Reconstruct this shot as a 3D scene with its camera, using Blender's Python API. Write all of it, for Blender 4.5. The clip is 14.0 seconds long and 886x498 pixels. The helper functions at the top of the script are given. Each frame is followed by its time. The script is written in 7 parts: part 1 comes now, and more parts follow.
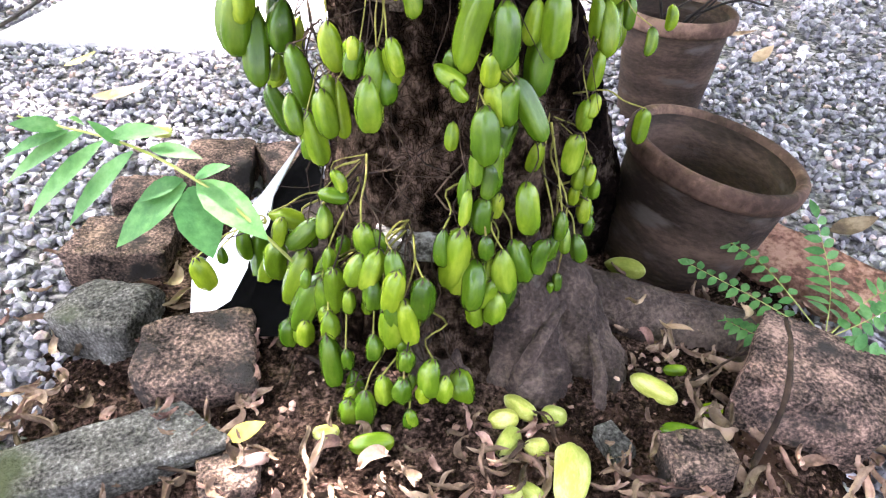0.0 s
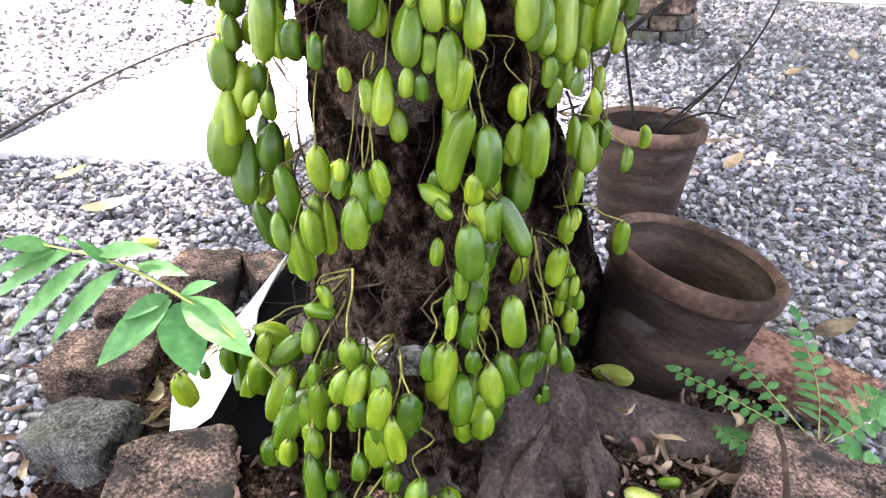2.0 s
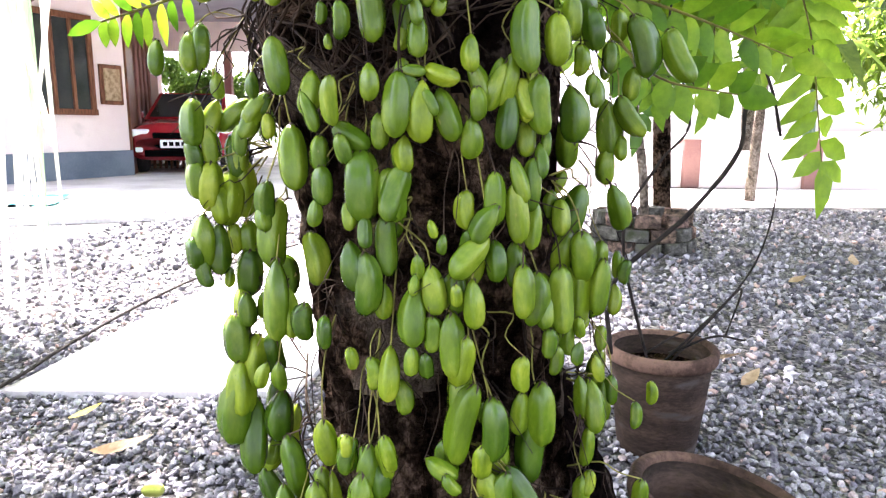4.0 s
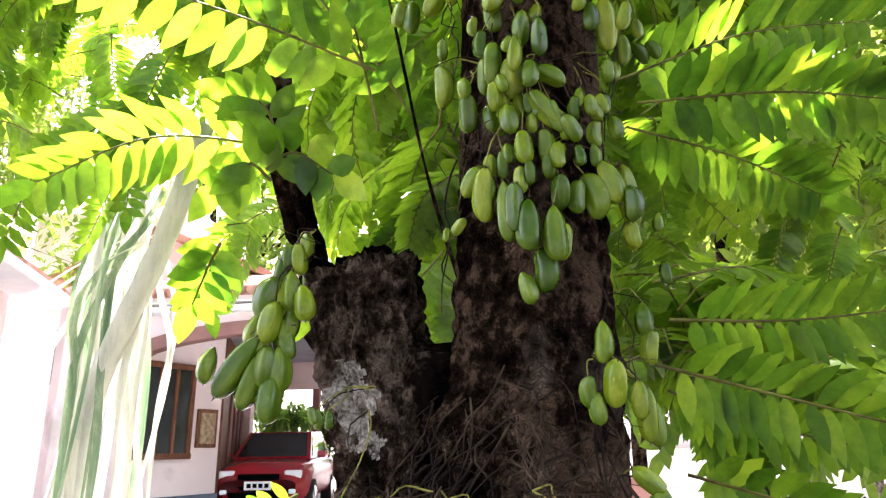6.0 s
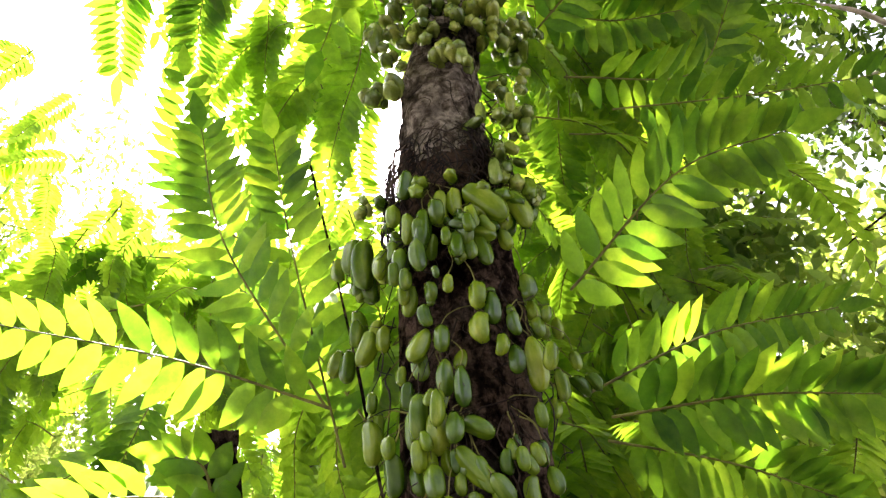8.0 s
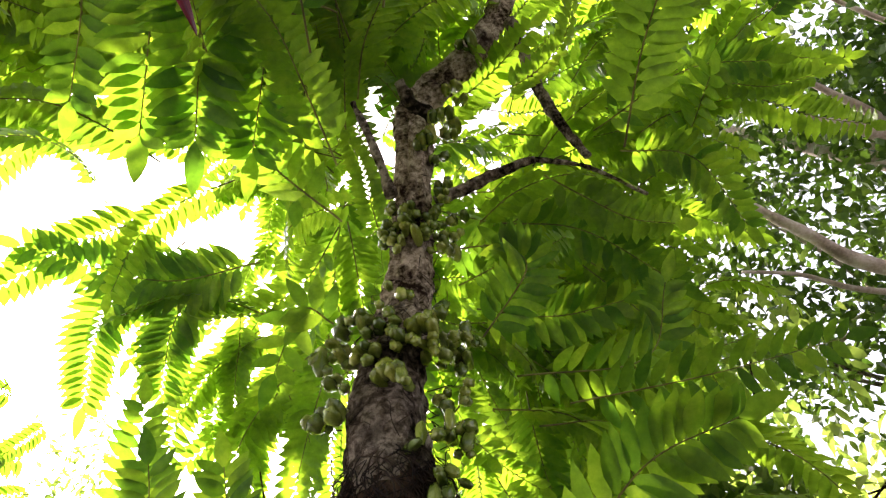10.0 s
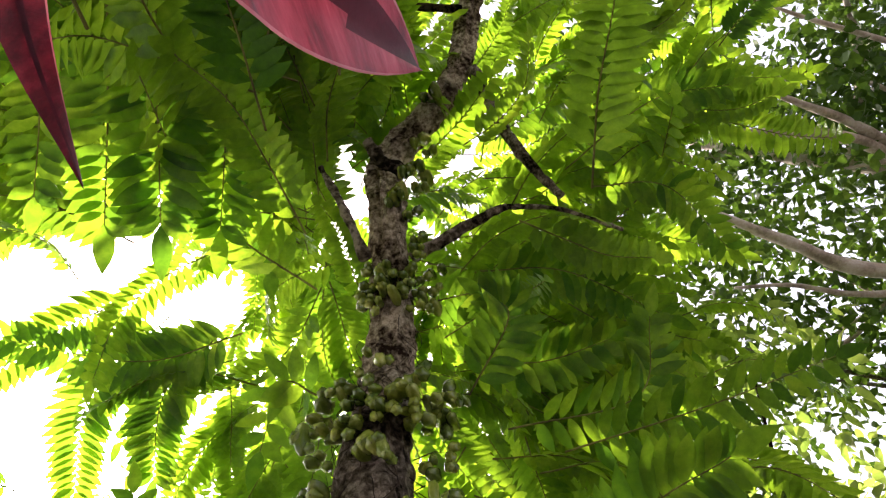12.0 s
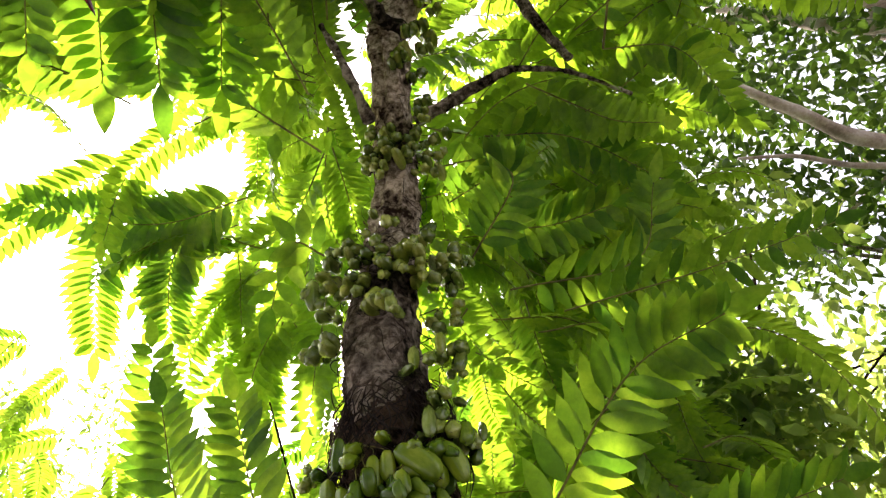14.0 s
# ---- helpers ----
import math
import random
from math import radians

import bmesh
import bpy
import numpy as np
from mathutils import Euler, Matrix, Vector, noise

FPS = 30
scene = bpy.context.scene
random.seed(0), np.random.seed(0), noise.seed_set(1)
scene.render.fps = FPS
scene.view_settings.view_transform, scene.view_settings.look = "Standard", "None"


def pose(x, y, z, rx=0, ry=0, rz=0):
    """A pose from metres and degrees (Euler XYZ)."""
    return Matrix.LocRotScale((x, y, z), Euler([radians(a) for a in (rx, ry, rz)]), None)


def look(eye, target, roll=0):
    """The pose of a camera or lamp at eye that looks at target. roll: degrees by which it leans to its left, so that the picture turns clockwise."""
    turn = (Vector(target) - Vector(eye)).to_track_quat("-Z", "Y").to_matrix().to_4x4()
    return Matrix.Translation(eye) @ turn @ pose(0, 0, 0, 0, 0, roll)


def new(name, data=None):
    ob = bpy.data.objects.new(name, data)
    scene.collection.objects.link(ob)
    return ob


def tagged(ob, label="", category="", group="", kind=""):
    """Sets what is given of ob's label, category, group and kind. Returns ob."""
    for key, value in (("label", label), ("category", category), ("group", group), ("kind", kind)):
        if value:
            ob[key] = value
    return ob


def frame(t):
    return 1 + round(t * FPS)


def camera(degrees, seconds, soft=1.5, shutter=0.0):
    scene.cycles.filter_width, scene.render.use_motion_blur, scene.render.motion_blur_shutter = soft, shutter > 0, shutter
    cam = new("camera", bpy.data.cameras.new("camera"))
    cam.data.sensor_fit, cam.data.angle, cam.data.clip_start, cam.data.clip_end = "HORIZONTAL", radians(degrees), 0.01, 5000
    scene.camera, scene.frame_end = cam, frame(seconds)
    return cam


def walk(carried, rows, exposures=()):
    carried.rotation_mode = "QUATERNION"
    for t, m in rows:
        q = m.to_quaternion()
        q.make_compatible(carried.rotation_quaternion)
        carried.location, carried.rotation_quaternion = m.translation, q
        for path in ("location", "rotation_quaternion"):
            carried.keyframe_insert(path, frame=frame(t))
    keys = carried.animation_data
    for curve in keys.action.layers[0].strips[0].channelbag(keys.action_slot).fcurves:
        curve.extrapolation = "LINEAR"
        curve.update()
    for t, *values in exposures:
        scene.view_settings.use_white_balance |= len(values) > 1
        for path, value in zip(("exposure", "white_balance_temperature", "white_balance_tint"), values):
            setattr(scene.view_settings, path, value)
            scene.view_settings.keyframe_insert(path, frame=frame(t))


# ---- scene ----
cam = camera(67.0, 14.0, 1.3)
METRES, EYE, TILT, LEAN, TURN = 0.8, 0.72, -36.0, -2.3, 0.0
ROWS = [
    (0.0, 0.0, 0.0, 0.0, 0.0, 0.0, -0.0),
    (0.5, -0.0005, -0.0005, 0.0029, -0.0, 1.51, 0.2),
    (1.0, -0.0015, -0.0029, 0.0075, -0.15, 3.45, 0.53),
    (1.5, -0.0002, -0.0036, 0.0152, -1.06, 6.57, 0.61),
    (2.0, -0.0008, -0.0065, 0.0201, -1.2, 8.45, 0.83),
    (4.5, 0.0212, -0.0754, 0.136, 2.01, 31.21, 2.33),
    (5.0, 0.0289, -0.1398, 0.1768, 3.44, 37.2, 2.14),
    (5.5, 0.0393, -0.2156, 0.2521, 4.08, 45.75, 0.86),
    (6.0, 0.0347, -0.2846, 0.3176, 6.83, 52.72, -1.15),
    (6.5, 0.0405, -0.3291, 0.3653, 8.16, 59.88, -1.86),
    (7.0, 0.079, -0.324, 0.3763, 9.33, 63.23, -1.43),
    (7.5, 0.1327, -0.3132, 0.407, 11.18, 69.19, -0.73),
    (8.0, 0.1818, -0.3195, 0.4221, 11.93, 76.97, -0.76),
    (8.5, 0.2277, -0.3536, 0.429, 14.59, 84.85, -0.86),
    (9.0, 0.2603, -0.3678, 0.4348, 15.81, 91.43, -0.86),
    (11.5, 0.3793, -0.3667, 0.4339, 20.35, 105.82, 0.0),
    (12.0, 0.3968, -0.4067, 0.4319, 22.32, 103.88, -0.83),
    (12.5, 0.401, -0.424, 0.422, 22.06, 100.72, -1.1),
    (13.0, 0.3895, -0.4238, 0.4225, 22.16, 98.48, -0.59),
    (13.5, 0.3829, -0.4067, 0.4257, 21.91, 95.73, -0.5),
    (14.0, 0.3728, -0.3867, 0.4299, 21.99, 92.97, -0.8),
]
walk(cam, [(t, pose(0, 0, EYE, TILT, LEAN, TURN) @ pose(METRES * x, METRES * y, METRES * z, 90 + pitch, roll, yaw)) for t, x, y, z, yaw, pitch, roll in ROWS],
     [(0.0, 4.5, 6100, 25), (2.2, 4.35, 6100, 25), (4.5, 3.9, 6100, 24), (5.5, 3.65, 6200, 25), (6.5, 3.25, 6450, 26), (7.5, 3.2, 6600, 25), (9.0, 2.9, 6650, 26), (11.3, 2.35, 6700, 26), (12.5, 2.35, 6700, 26), (14.0, 2.6, 6700, 26)])

# ---- world, sun, light ----
SUN_DIR = Vector((-0.33, 0.42, 0.845)).normalized()
world = bpy.data.worlds.new("sky_world")
scene.world = world
world.use_nodes = True
wn = world.node_tree.nodes
sky = wn.new("ShaderNodeTexSky")
sky.sky_type = "NISHITA"
sky.sun_disc = False
sky.sun_elevation = math.asin(SUN_DIR.z)
sky.sun_rotation = math.atan2(SUN_DIR.x, SUN_DIR.y)
sky.dust_density = 4.0
haze = wn.new("ShaderNodeHueSaturation")
haze.inputs["Saturation"].default_value = 0.45
world.node_tree.links.new(sky.outputs[0], haze.inputs["Color"])
world.node_tree.links.new(haze.outputs[0], wn["Background"].inputs[0])
wn["Background"].inputs[1].default_value = 0.11
sun = new("sun", bpy.data.lights.new("sun", "SUN"))
sun.data.energy = 4.2
sun.data.angle = radians(2.5)
sun.data.color = (1.0, 0.95, 0.86)
sun.matrix_world = look(SUN_DIR * 30, (0, 0, 0))

# ---- materials ----


def ramp(nt, fac, stops):
    r = nt.nodes.new("ShaderNodeValToRGB")
    while len(r.color_ramp.elements) < len(stops):
        r.color_ramp.elements.new(0.5)
    for e, (p, c) in zip(r.color_ramp.elements, stops):
        e.position, e.color = p, (*c, 1)
    nt.links.new(fac, r.inputs[0])
    return r.outputs[0]


def surface(name, stops, scale=8, rough=0.8, bump=0.3, grain=60, grain_amount=0.35, metal=0.0,
            stretch=(1, 1, 1), vary=0.0, translucent=None, stain=None, spec=0.12, bump_dist=0.01, spread=0.36):
    """A procedural material: a broad noise picks the colour, a fine one grains and bumps it."""
    m = bpy.data.materials.new(name)
    m.use_nodes = True
    nt = m.node_tree
    nd, lk = nt.nodes, nt.links
    bsdf = nd["Principled BSDF"]
    co = nd.new("ShaderNodeTexCoord")
    mp = nd.new("ShaderNodeMapping")
    mp.inputs["Scale"].default_value = stretch
    lk.new(co.outputs["Object"], mp.inputs[0])
    info = nd.new("ShaderNodeObjectInfo")
    shift = nd.new("ShaderNodeVectorMath")
    shift.operation = "ADD"
    mul = nd.new("ShaderNodeMath")
    mul.operation = "MULTIPLY"
    mul.inputs[1].default_value = 37.0
    lk.new(info.outputs["Random"], mul.inputs[0])
    lk.new(mp.outputs[0], shift.inputs[0])
    lk.new(mul.outputs[0], shift.inputs[1])
    n1 = nd.new("ShaderNodeTexNoise")
    n1.inputs["Scale"].default_value = scale
    n1.inputs["Detail"].default_value = 5
    lk.new(shift.outputs[0], n1.inputs["Vector"])
    n2 = nd.new("ShaderNodeTexNoise")
    n2.inputs["Scale"].default_value = grain
    n2.inputs["Detail"].default_value = 6
    n2.inputs["Roughness"].default_value = 0.65
    lk.new(shift.outputs[0], n2.inputs["Vector"])
    fac = nd.new("ShaderNodeMix")
    fac.inputs[0].default_value = grain_amount
    lk.new(n1.outputs[0], fac.inputs[2])
    lk.new(n2.outputs[0], fac.inputs[3])
    wide = nd.new("ShaderNodeMapRange")
    wide.inputs[1].default_value, wide.inputs[2].default_value = 0.5 - 0.5 * spread, 0.5 + 0.5 * spread
    wide.inputs[3].default_value, wide.inputs[4].default_value = 0.2, 0.85
    lk.new(fac.outputs[0], wide.inputs[0])
    col = ramp(nt, wide.outputs[0], stops)
    if stain:
        n3 = nd.new("ShaderNodeTexNoise")
        n3.inputs["Scale"].default_value = stain[0]
        n3.inputs["Detail"].default_value = 4
        lk.new(shift.outputs[0], n3.inputs["Vector"])
        mask = ramp(nt, n3.outputs[0], [(stain[2], (0, 0, 0)), (stain[2] + 0.12, (1, 1, 1))])
        mx = nd.new("ShaderNodeMix")
        mx.data_type = "RGBA"
        lk.new(mask, mx.inputs[0])
        lk.new(col, mx.inputs[6])
        mx.inputs[7].default_value = (*stain[1], 1)
        col = mx.outputs[2]
    if vary:
        hs = nd.new("ShaderNodeHueSaturation")
        mr = nd.new("ShaderNodeMapRange")
        mr.inputs[3].default_value, mr.inputs[4].default_value = 1 - vary, 1 + vary
        lk.new(info.outputs["Random"], mr.inputs[0])
        lk.new(mr.outputs[0], hs.inputs["Value"])
        mh = nd.new("ShaderNodeMapRange")
        mh.inputs[3].default_value, mh.inputs[4].default_value = 0.5 + vary * 0.04, 0.5 - vary * 0.06
        lk.new(info.outputs["Random"], mh.inputs[0])
        lk.new(mh.outputs[0], hs.inputs["Hue"])
        lk.new(col, hs.inputs["Color"])
        col = hs.outputs[0]
    lk.new(col, bsdf.inputs["Base Color"])
    bsdf.inputs["Roughness"].default_value = rough
    bsdf.inputs["Metallic"].default_value = metal
    bsdf.inputs["Specular IOR Level"].default_value = spec
    if bump:
        b = nd.new("ShaderNodeBump")
        b.inputs["Strength"].default_value = bump
        b.inputs["Distance"].default_value = bump_dist
        lk.new(n2.outputs[0], b.inputs["Height"])
        lk.new(b.outputs[0], bsdf.inputs["Normal"])
    if translucent:
        tr = nd.new("ShaderNodeBsdfTranslucent")
        tm = nd.new("ShaderNodeMix")
        tm.data_type, tm.blend_type = "RGBA", "MULTIPLY"
        tm.inputs[0].default_value = 1
        lk.new(col, tm.inputs[6])
        tm.inputs[7].default_value = (*translucent[1], 1)
        lk.new(tm.outputs[2], tr.inputs[0])
        ms = nd.new("ShaderNodeMixShader")
        ms.inputs[0].default_value = translucent[0]
        lk.new(bsdf.outputs[0], ms.inputs[1])
        lk.new(tr.outputs[0], ms.inputs[2])
        lk.new(ms.outputs[0], nd["Material Output"].inputs[0])
    return m


def bark_material(name, dark, mid, light, moss, plate=70, relief=0.018):
    """Cracked bark: voronoi plates over stretched noise, with pale lichen patches."""
    m = surface(name, [(0.3, dark), (0.52, mid), (0.72, light)], scale=9, rough=0.9, bump=0.0, grain=55,
                grain_amount=0.5, stretch=(1, 1, 0.8), stain=(8, moss, 0.60), spec=0.0, spread=0.25)
    nt = m.node_tree
    nd, lk = nt.nodes, nt.links
    mp = [n for n in nd if n.bl_idname == "ShaderNodeMapping"][0]
    v = nd.new("ShaderNodeTexVoronoi")
    v.feature = "DISTANCE_TO_EDGE"
    v.inputs["Scale"].default_value = plate
    wob = nd.new("ShaderNodeTexNoise")
    wob.inputs["Scale"].default_value = 20
    lk.new(mp.outputs[0], wob.inputs["Vector"])
    mixv = nd.new("ShaderNodeMix")
    mixv.data_type = "VECTOR"
    mixv.inputs[0].default_value = 0.34
    lk.new(mp.outputs[0], mixv.inputs[4])
    lk.new(wob.outputs["Color"], mixv.inputs[5])
    lk.new(mixv.outputs[1], v.inputs["Vector"])
    crack = nd.new("ShaderNodeMapRange")
    crack.inputs[2].default_value = 0.12
    lk.new(v.outputs["Distance"], crack.inputs[0])
    fine = [n for n in nd if n.bl_idname == "ShaderNodeTexNoise" and abs(n.inputs["Scale"].default_value - 55) < 1][0]
    add = nd.new("ShaderNodeMath")
    add.operation = "MULTIPLY_ADD"
    add.inputs[1].default_value = 0.3
    lk.new(crack.outputs[0], add.inputs[0])
    lk.new(fine.outputs[0], add.inputs[2])
    pb = nd["Principled BSDF"]
    # cracks multiplied darker in the colour, for the shade inside them
    seam = ramp(nt, crack.outputs[0], [(0.0, (0.55, 0.52, 0.5)), (0.25, (0.95, 0.95, 0.95)), (1.0, (1.1, 1.1, 1.1))])
    wm = nd.new("ShaderNodeMix")
    wm.data_type, wm.blend_type = "RGBA", "MULTIPLY"
    wm.inputs[0].default_value = 1
    lk.new(pb.inputs["Base Color"].links[0].from_socket, wm.inputs[6])
    lk.new(seam, wm.inputs[7])
    lk.new(wm.outputs[2], pb.inputs["Base Color"])
    b = nd.new("ShaderNodeBump")
    b.inputs["Strength"].default_value = 1.0
    b.inputs["Distance"].default_value = relief
    lk.new(add.outputs[0], b.inputs["Height"])
    lk.new(b.outputs[0], nd["Principled BSDF"].inputs["Normal"])
    return m


# the bark's own brown, darkened to near-black for shade between the bunches
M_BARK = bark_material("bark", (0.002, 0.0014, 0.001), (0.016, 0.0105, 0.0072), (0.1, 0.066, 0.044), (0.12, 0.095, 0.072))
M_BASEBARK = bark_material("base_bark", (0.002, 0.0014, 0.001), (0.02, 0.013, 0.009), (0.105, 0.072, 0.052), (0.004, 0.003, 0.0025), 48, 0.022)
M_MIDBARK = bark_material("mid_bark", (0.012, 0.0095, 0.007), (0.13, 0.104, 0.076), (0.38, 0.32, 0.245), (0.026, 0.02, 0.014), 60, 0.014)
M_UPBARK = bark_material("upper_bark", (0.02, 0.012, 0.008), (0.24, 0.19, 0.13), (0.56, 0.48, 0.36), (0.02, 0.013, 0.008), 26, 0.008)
M_STUMPBARK = bark_material("stump_bark", (0.004, 0.003, 0.002), (0.036, 0.025, 0.018), (0.16, 0.12, 0.092), (0.006, 0.0045, 0.004), 48, 0.022)
M_PALEBARK = bark_material("pale_bark", (0.06, 0.05, 0.04), (0.2, 0.16, 0.125), (0.36, 0.31, 0.26), (0.4, 0.38, 0.33))
M_SMOOTHBARK = surface("pale_smooth_bark", [(0.3, (0.2, 0.16, 0.12)), (0.55, (0.38, 0.32, 0.26)), (0.75, (0.5, 0.45, 0.39))], scale=5, grain=40, rough=0.8, bump=0.4, stain=(3, (0.45, 0.3, 0.18), 0.64))
M_ROOT = surface("root_bark", [(0.3, (0.01296, 0.00884, 0.00704)), (0.52, (0.054, 0.03808, 0.03008)), (0.78, (0.144, 0.1054, 0.0832))], scale=14, grain=150, grain_amount=0.5, rough=0.65, bump=0.9, stain=(16, (0.15, 0.135, 0.11), 0.64))
# near-black: rotten stump wood, also shade painted in the hollow and rear root
M_STUMP_SHADE = surface("rotten_wood_and_shade", [(0.35, (0.001, 0.001, 0.001)), (0.6, (0.009, 0.006, 0.005)), (0.8, (0.09, 0.07, 0.055))], scale=16, grain=80, rough=0.95, bump=1.0, bump_dist=0.02, spec=0.0)
M_LICHEN = surface("lichen", [(0.3, (0.04, 0.036, 0.03)), (0.5, (0.2, 0.185, 0.16)), (0.72, (0.44, 0.42, 0.38))], scale=45, grain=190, grain_amount=0.6, rough=0.95, bump=0.8, spread=0.3)
M_FRUIT = surface("fruit_skin", [(0.3, (0.038, 0.082, 0.003)), (0.55, (0.078, 0.144, 0.005)), (0.78, (0.16, 0.228, 0.018))], scale=1.1, grain=9, grain_amount=0.18, rough=0.25, bump=0.06, vary=0.45, spec=0.32, stain=(4, (0.22, 0.23, 0.045), 0.7), spread=0.5)
# paler copy of the fruit skin: brighter light on upper bunches, put in colour
M_LITFRUIT = surface("lit_fruit_skin", [(0.3, (0.06, 0.1, 0.008)), (0.55, (0.13, 0.18, 0.025)), (0.78, (0.26, 0.31, 0.07))], scale=1.1, grain=9, grain_amount=0.2, rough=0.25, bump=0.06, vary=0.45, spec=0.4, spread=0.4)
M_RIPE = surface("ripe_fruit_skin", [(0.3, (0.17, 0.2, 0.03)), (0.55, (0.27, 0.3, 0.06)), (0.75, (0.38, 0.4, 0.14))], scale=1.6, grain=14, grain_amount=0.3, rough=0.4, bump=0.08, vary=0.25, stain=(3.5, (0.22, 0.16, 0.04), 0.66))
M_CALYX = surface("dry_calyx", [(0.4, (0.012, 0.01, 0.008)), (0.6, (0.05, 0.035, 0.02))], scale=30, rough=0.9, bump=0.3)
M_STALK = surface("green_stalk", [(0.35, (0.09, 0.085, 0.018)), (0.6, (0.22, 0.21, 0.045)), (0.8, (0.10, 0.065, 0.03))], scale=26, grain=90, rough=0.6, bump=0.2)
M_TWIG = surface("dry_rootlet", [(0.35, (0.008, 0.005, 0.004)), (0.6, (0.03, 0.02, 0.013)), (0.8, (0.10, 0.07, 0.045))], scale=18, rough=0.9, bump=0.3)
M_LEAF = surface("leaf", [(0.3, (0.045, 0.108, 0.01)), (0.55, (0.08, 0.175, 0.014)), (0.8, (0.14, 0.245, 0.024))], scale=5, grain=45, rough=0.38, bump=0.14, vary=0.36, translucent=(0.57, (2.35, 2.15, 1.0)), spec=0.35)
M_LEAF_FERN = surface("young_leaf", [(0.3, (0.045, 0.135, 0.04)), (0.55, (0.09, 0.22, 0.07)), (0.8, (0.16, 0.31, 0.12))], scale=9, grain=70, grain_amount=0.45, rough=0.4, bump=0.25, vary=0.15, translucent=(0.4, (1.3, 1.4, 0.8)))
M_LEAF_DARK = surface("dark_leaf", [(0.3, (0.02, 0.05, 0.008)), (0.6, (0.045, 0.095, 0.015)), (0.8, (0.09, 0.15, 0.03))], scale=1.2, grain=9, rough=0.4, bump=0.05, vary=0.2, translucent=(0.35, (1.5, 1.5, 0.8)))
M_LEAF_FAR = surface("far_leaf", [(0.3, (0.035, 0.07, 0.012)), (0.55, (0.07, 0.12, 0.02)), (0.8, (0.13, 0.18, 0.04))], scale=0.8, grain=7, rough=0.5, bump=0.0, vary=0.3, translucent=(0.6, (3.4, 3.0, 2.4)))
M_RACHIS = surface("leaf_rachis", [(0.35, (0.06, 0.05, 0.015)), (0.6, (0.14, 0.13, 0.03)), (0.8, (0.2, 0.2, 0.05))], scale=12, rough=0.6, bump=0.1)
M_RACHIS_GREEN = surface("pale_rachis", [(0.35, (0.2, 0.24, 0.05)), (0.7, (0.36, 0.38, 0.12))], scale=12, rough=0.6, bump=0.1)
M_SOIL = surface("soil", [(0.3, (0.003, 0.002, 0.0015)), (0.5, (0.019, 0.012, 0.009)), (0.64, (0.07, 0.044, 0.032)), (0.8, (0.18, 0.115, 0.085))], scale=16, grain=150, grain_amount=0.6, rough=0.95, bump=1.0, bump_dist=0.01, stain=(7, (0.06, 0.034, 0.023), 0.58), spec=0.0, spread=0.3)
M_GRAVELBED = surface("gravel_bed", [(0.3, (0.012, 0.0114, 0.01131)), (0.5, (0.075, 0.0703, 0.0696)), (0.7, (0.3, 0.2802, 0.261))], scale=1.6, grain=42, grain_amount=0.75, rough=0.95, bump=1.0, bump_dist=0.02, stain=(1.3, (0.12, 0.085, 0.065), 0.66))
M_LATERITE = surface("laterite", [(0.3, (0.022, 0.018, 0.015)), (0.46, (0.085, 0.064, 0.052)), (0.6, (0.19, 0.132, 0.1)), (0.78, (0.46, 0.31, 0.225))], scale=24, grain=210, grain_amount=0.62, rough=0.95, bump=1.0, bump_dist=0.014, stain=(14, (0.05, 0.045, 0.039), 0.54), vary=0.15, spec=0.0, spread=0.3)
M_BRICK = surface("red_brick", [(0.36, (0.12, 0.06, 0.042)), (0.5, (0.26, 0.13, 0.09)), (0.64, (0.42, 0.24, 0.17))], scale=20, grain=95, grain_amount=0.6, rough=0.95, bump=0.8, bump_dist=0.02)
M_MOSSY = surface("mossy_stone", [(0.3, (0.022, 0.021, 0.018)), (0.5, (0.09, 0.086, 0.074)), (0.65, (0.17, 0.163, 0.14)), (0.8, (0.36, 0.35, 0.31))], scale=18, grain=200, grain_amount=0.6, rough=0.95, bump=1.0, bump_dist=0.012, stain=(9, (0.06, 0.068, 0.036), 0.55), spec=0.0, spread=0.34)
M_CLAY = surface("clay_pot", [(0.3, (0.01224, 0.00792, 0.00576)), (0.55, (0.034, 0.02244, 0.016)), (0.75, (0.068, 0.04356, 0.03008))], scale=5, grain=60, rough=0.85, bump=0.25, stain=(9, (0.06, 0.05, 0.042), 0.58), stretch=(1, 1, 3))
M_CLAYRIM = surface("clay_rim", [(0.3, (0.0273, 0.01638, 0.0117)), (0.55, (0.078, 0.0468, 0.03276)), (0.75, (0.1716, 0.1053, 0.0741))], scale=8, grain=70, rough=0.9, bump=0.3)
M_WHITE = surface("white_plastic", [(0.3, (0.62, 0.64, 0.66)), (0.6, (0.8, 0.8, 0.8))], scale=6, grain=50, rough=0.45, bump=0.05, stain=(8, (0.4, 0.4, 0.38), 0.7))
M_BLACK = surface("black_plastic", [(0.3, (0.001, 0.001, 0.001)), (0.7, (0.003, 0.003, 0.003))], scale=6, rough=0.9, bump=0.1, spec=0.0)
M_DRY = surface("dry_leaf", [(0.3, (0.045, 0.03, 0.02)), (0.55, (0.19, 0.125, 0.082)), (0.75, (0.44, 0.32, 0.22))], scale=9, grain=60, rough=0.85, bump=0.4, vary=0.45)
M_YELLOW = surface("yellow_leaf", [(0.3, (0.5, 0.36, 0.04)), (0.7, (0.7, 0.58, 0.14))], scale=14, grain=60, rough=0.7, bump=0.3, stain=(20, (0.35, 0.2, 0.08), 0.6))
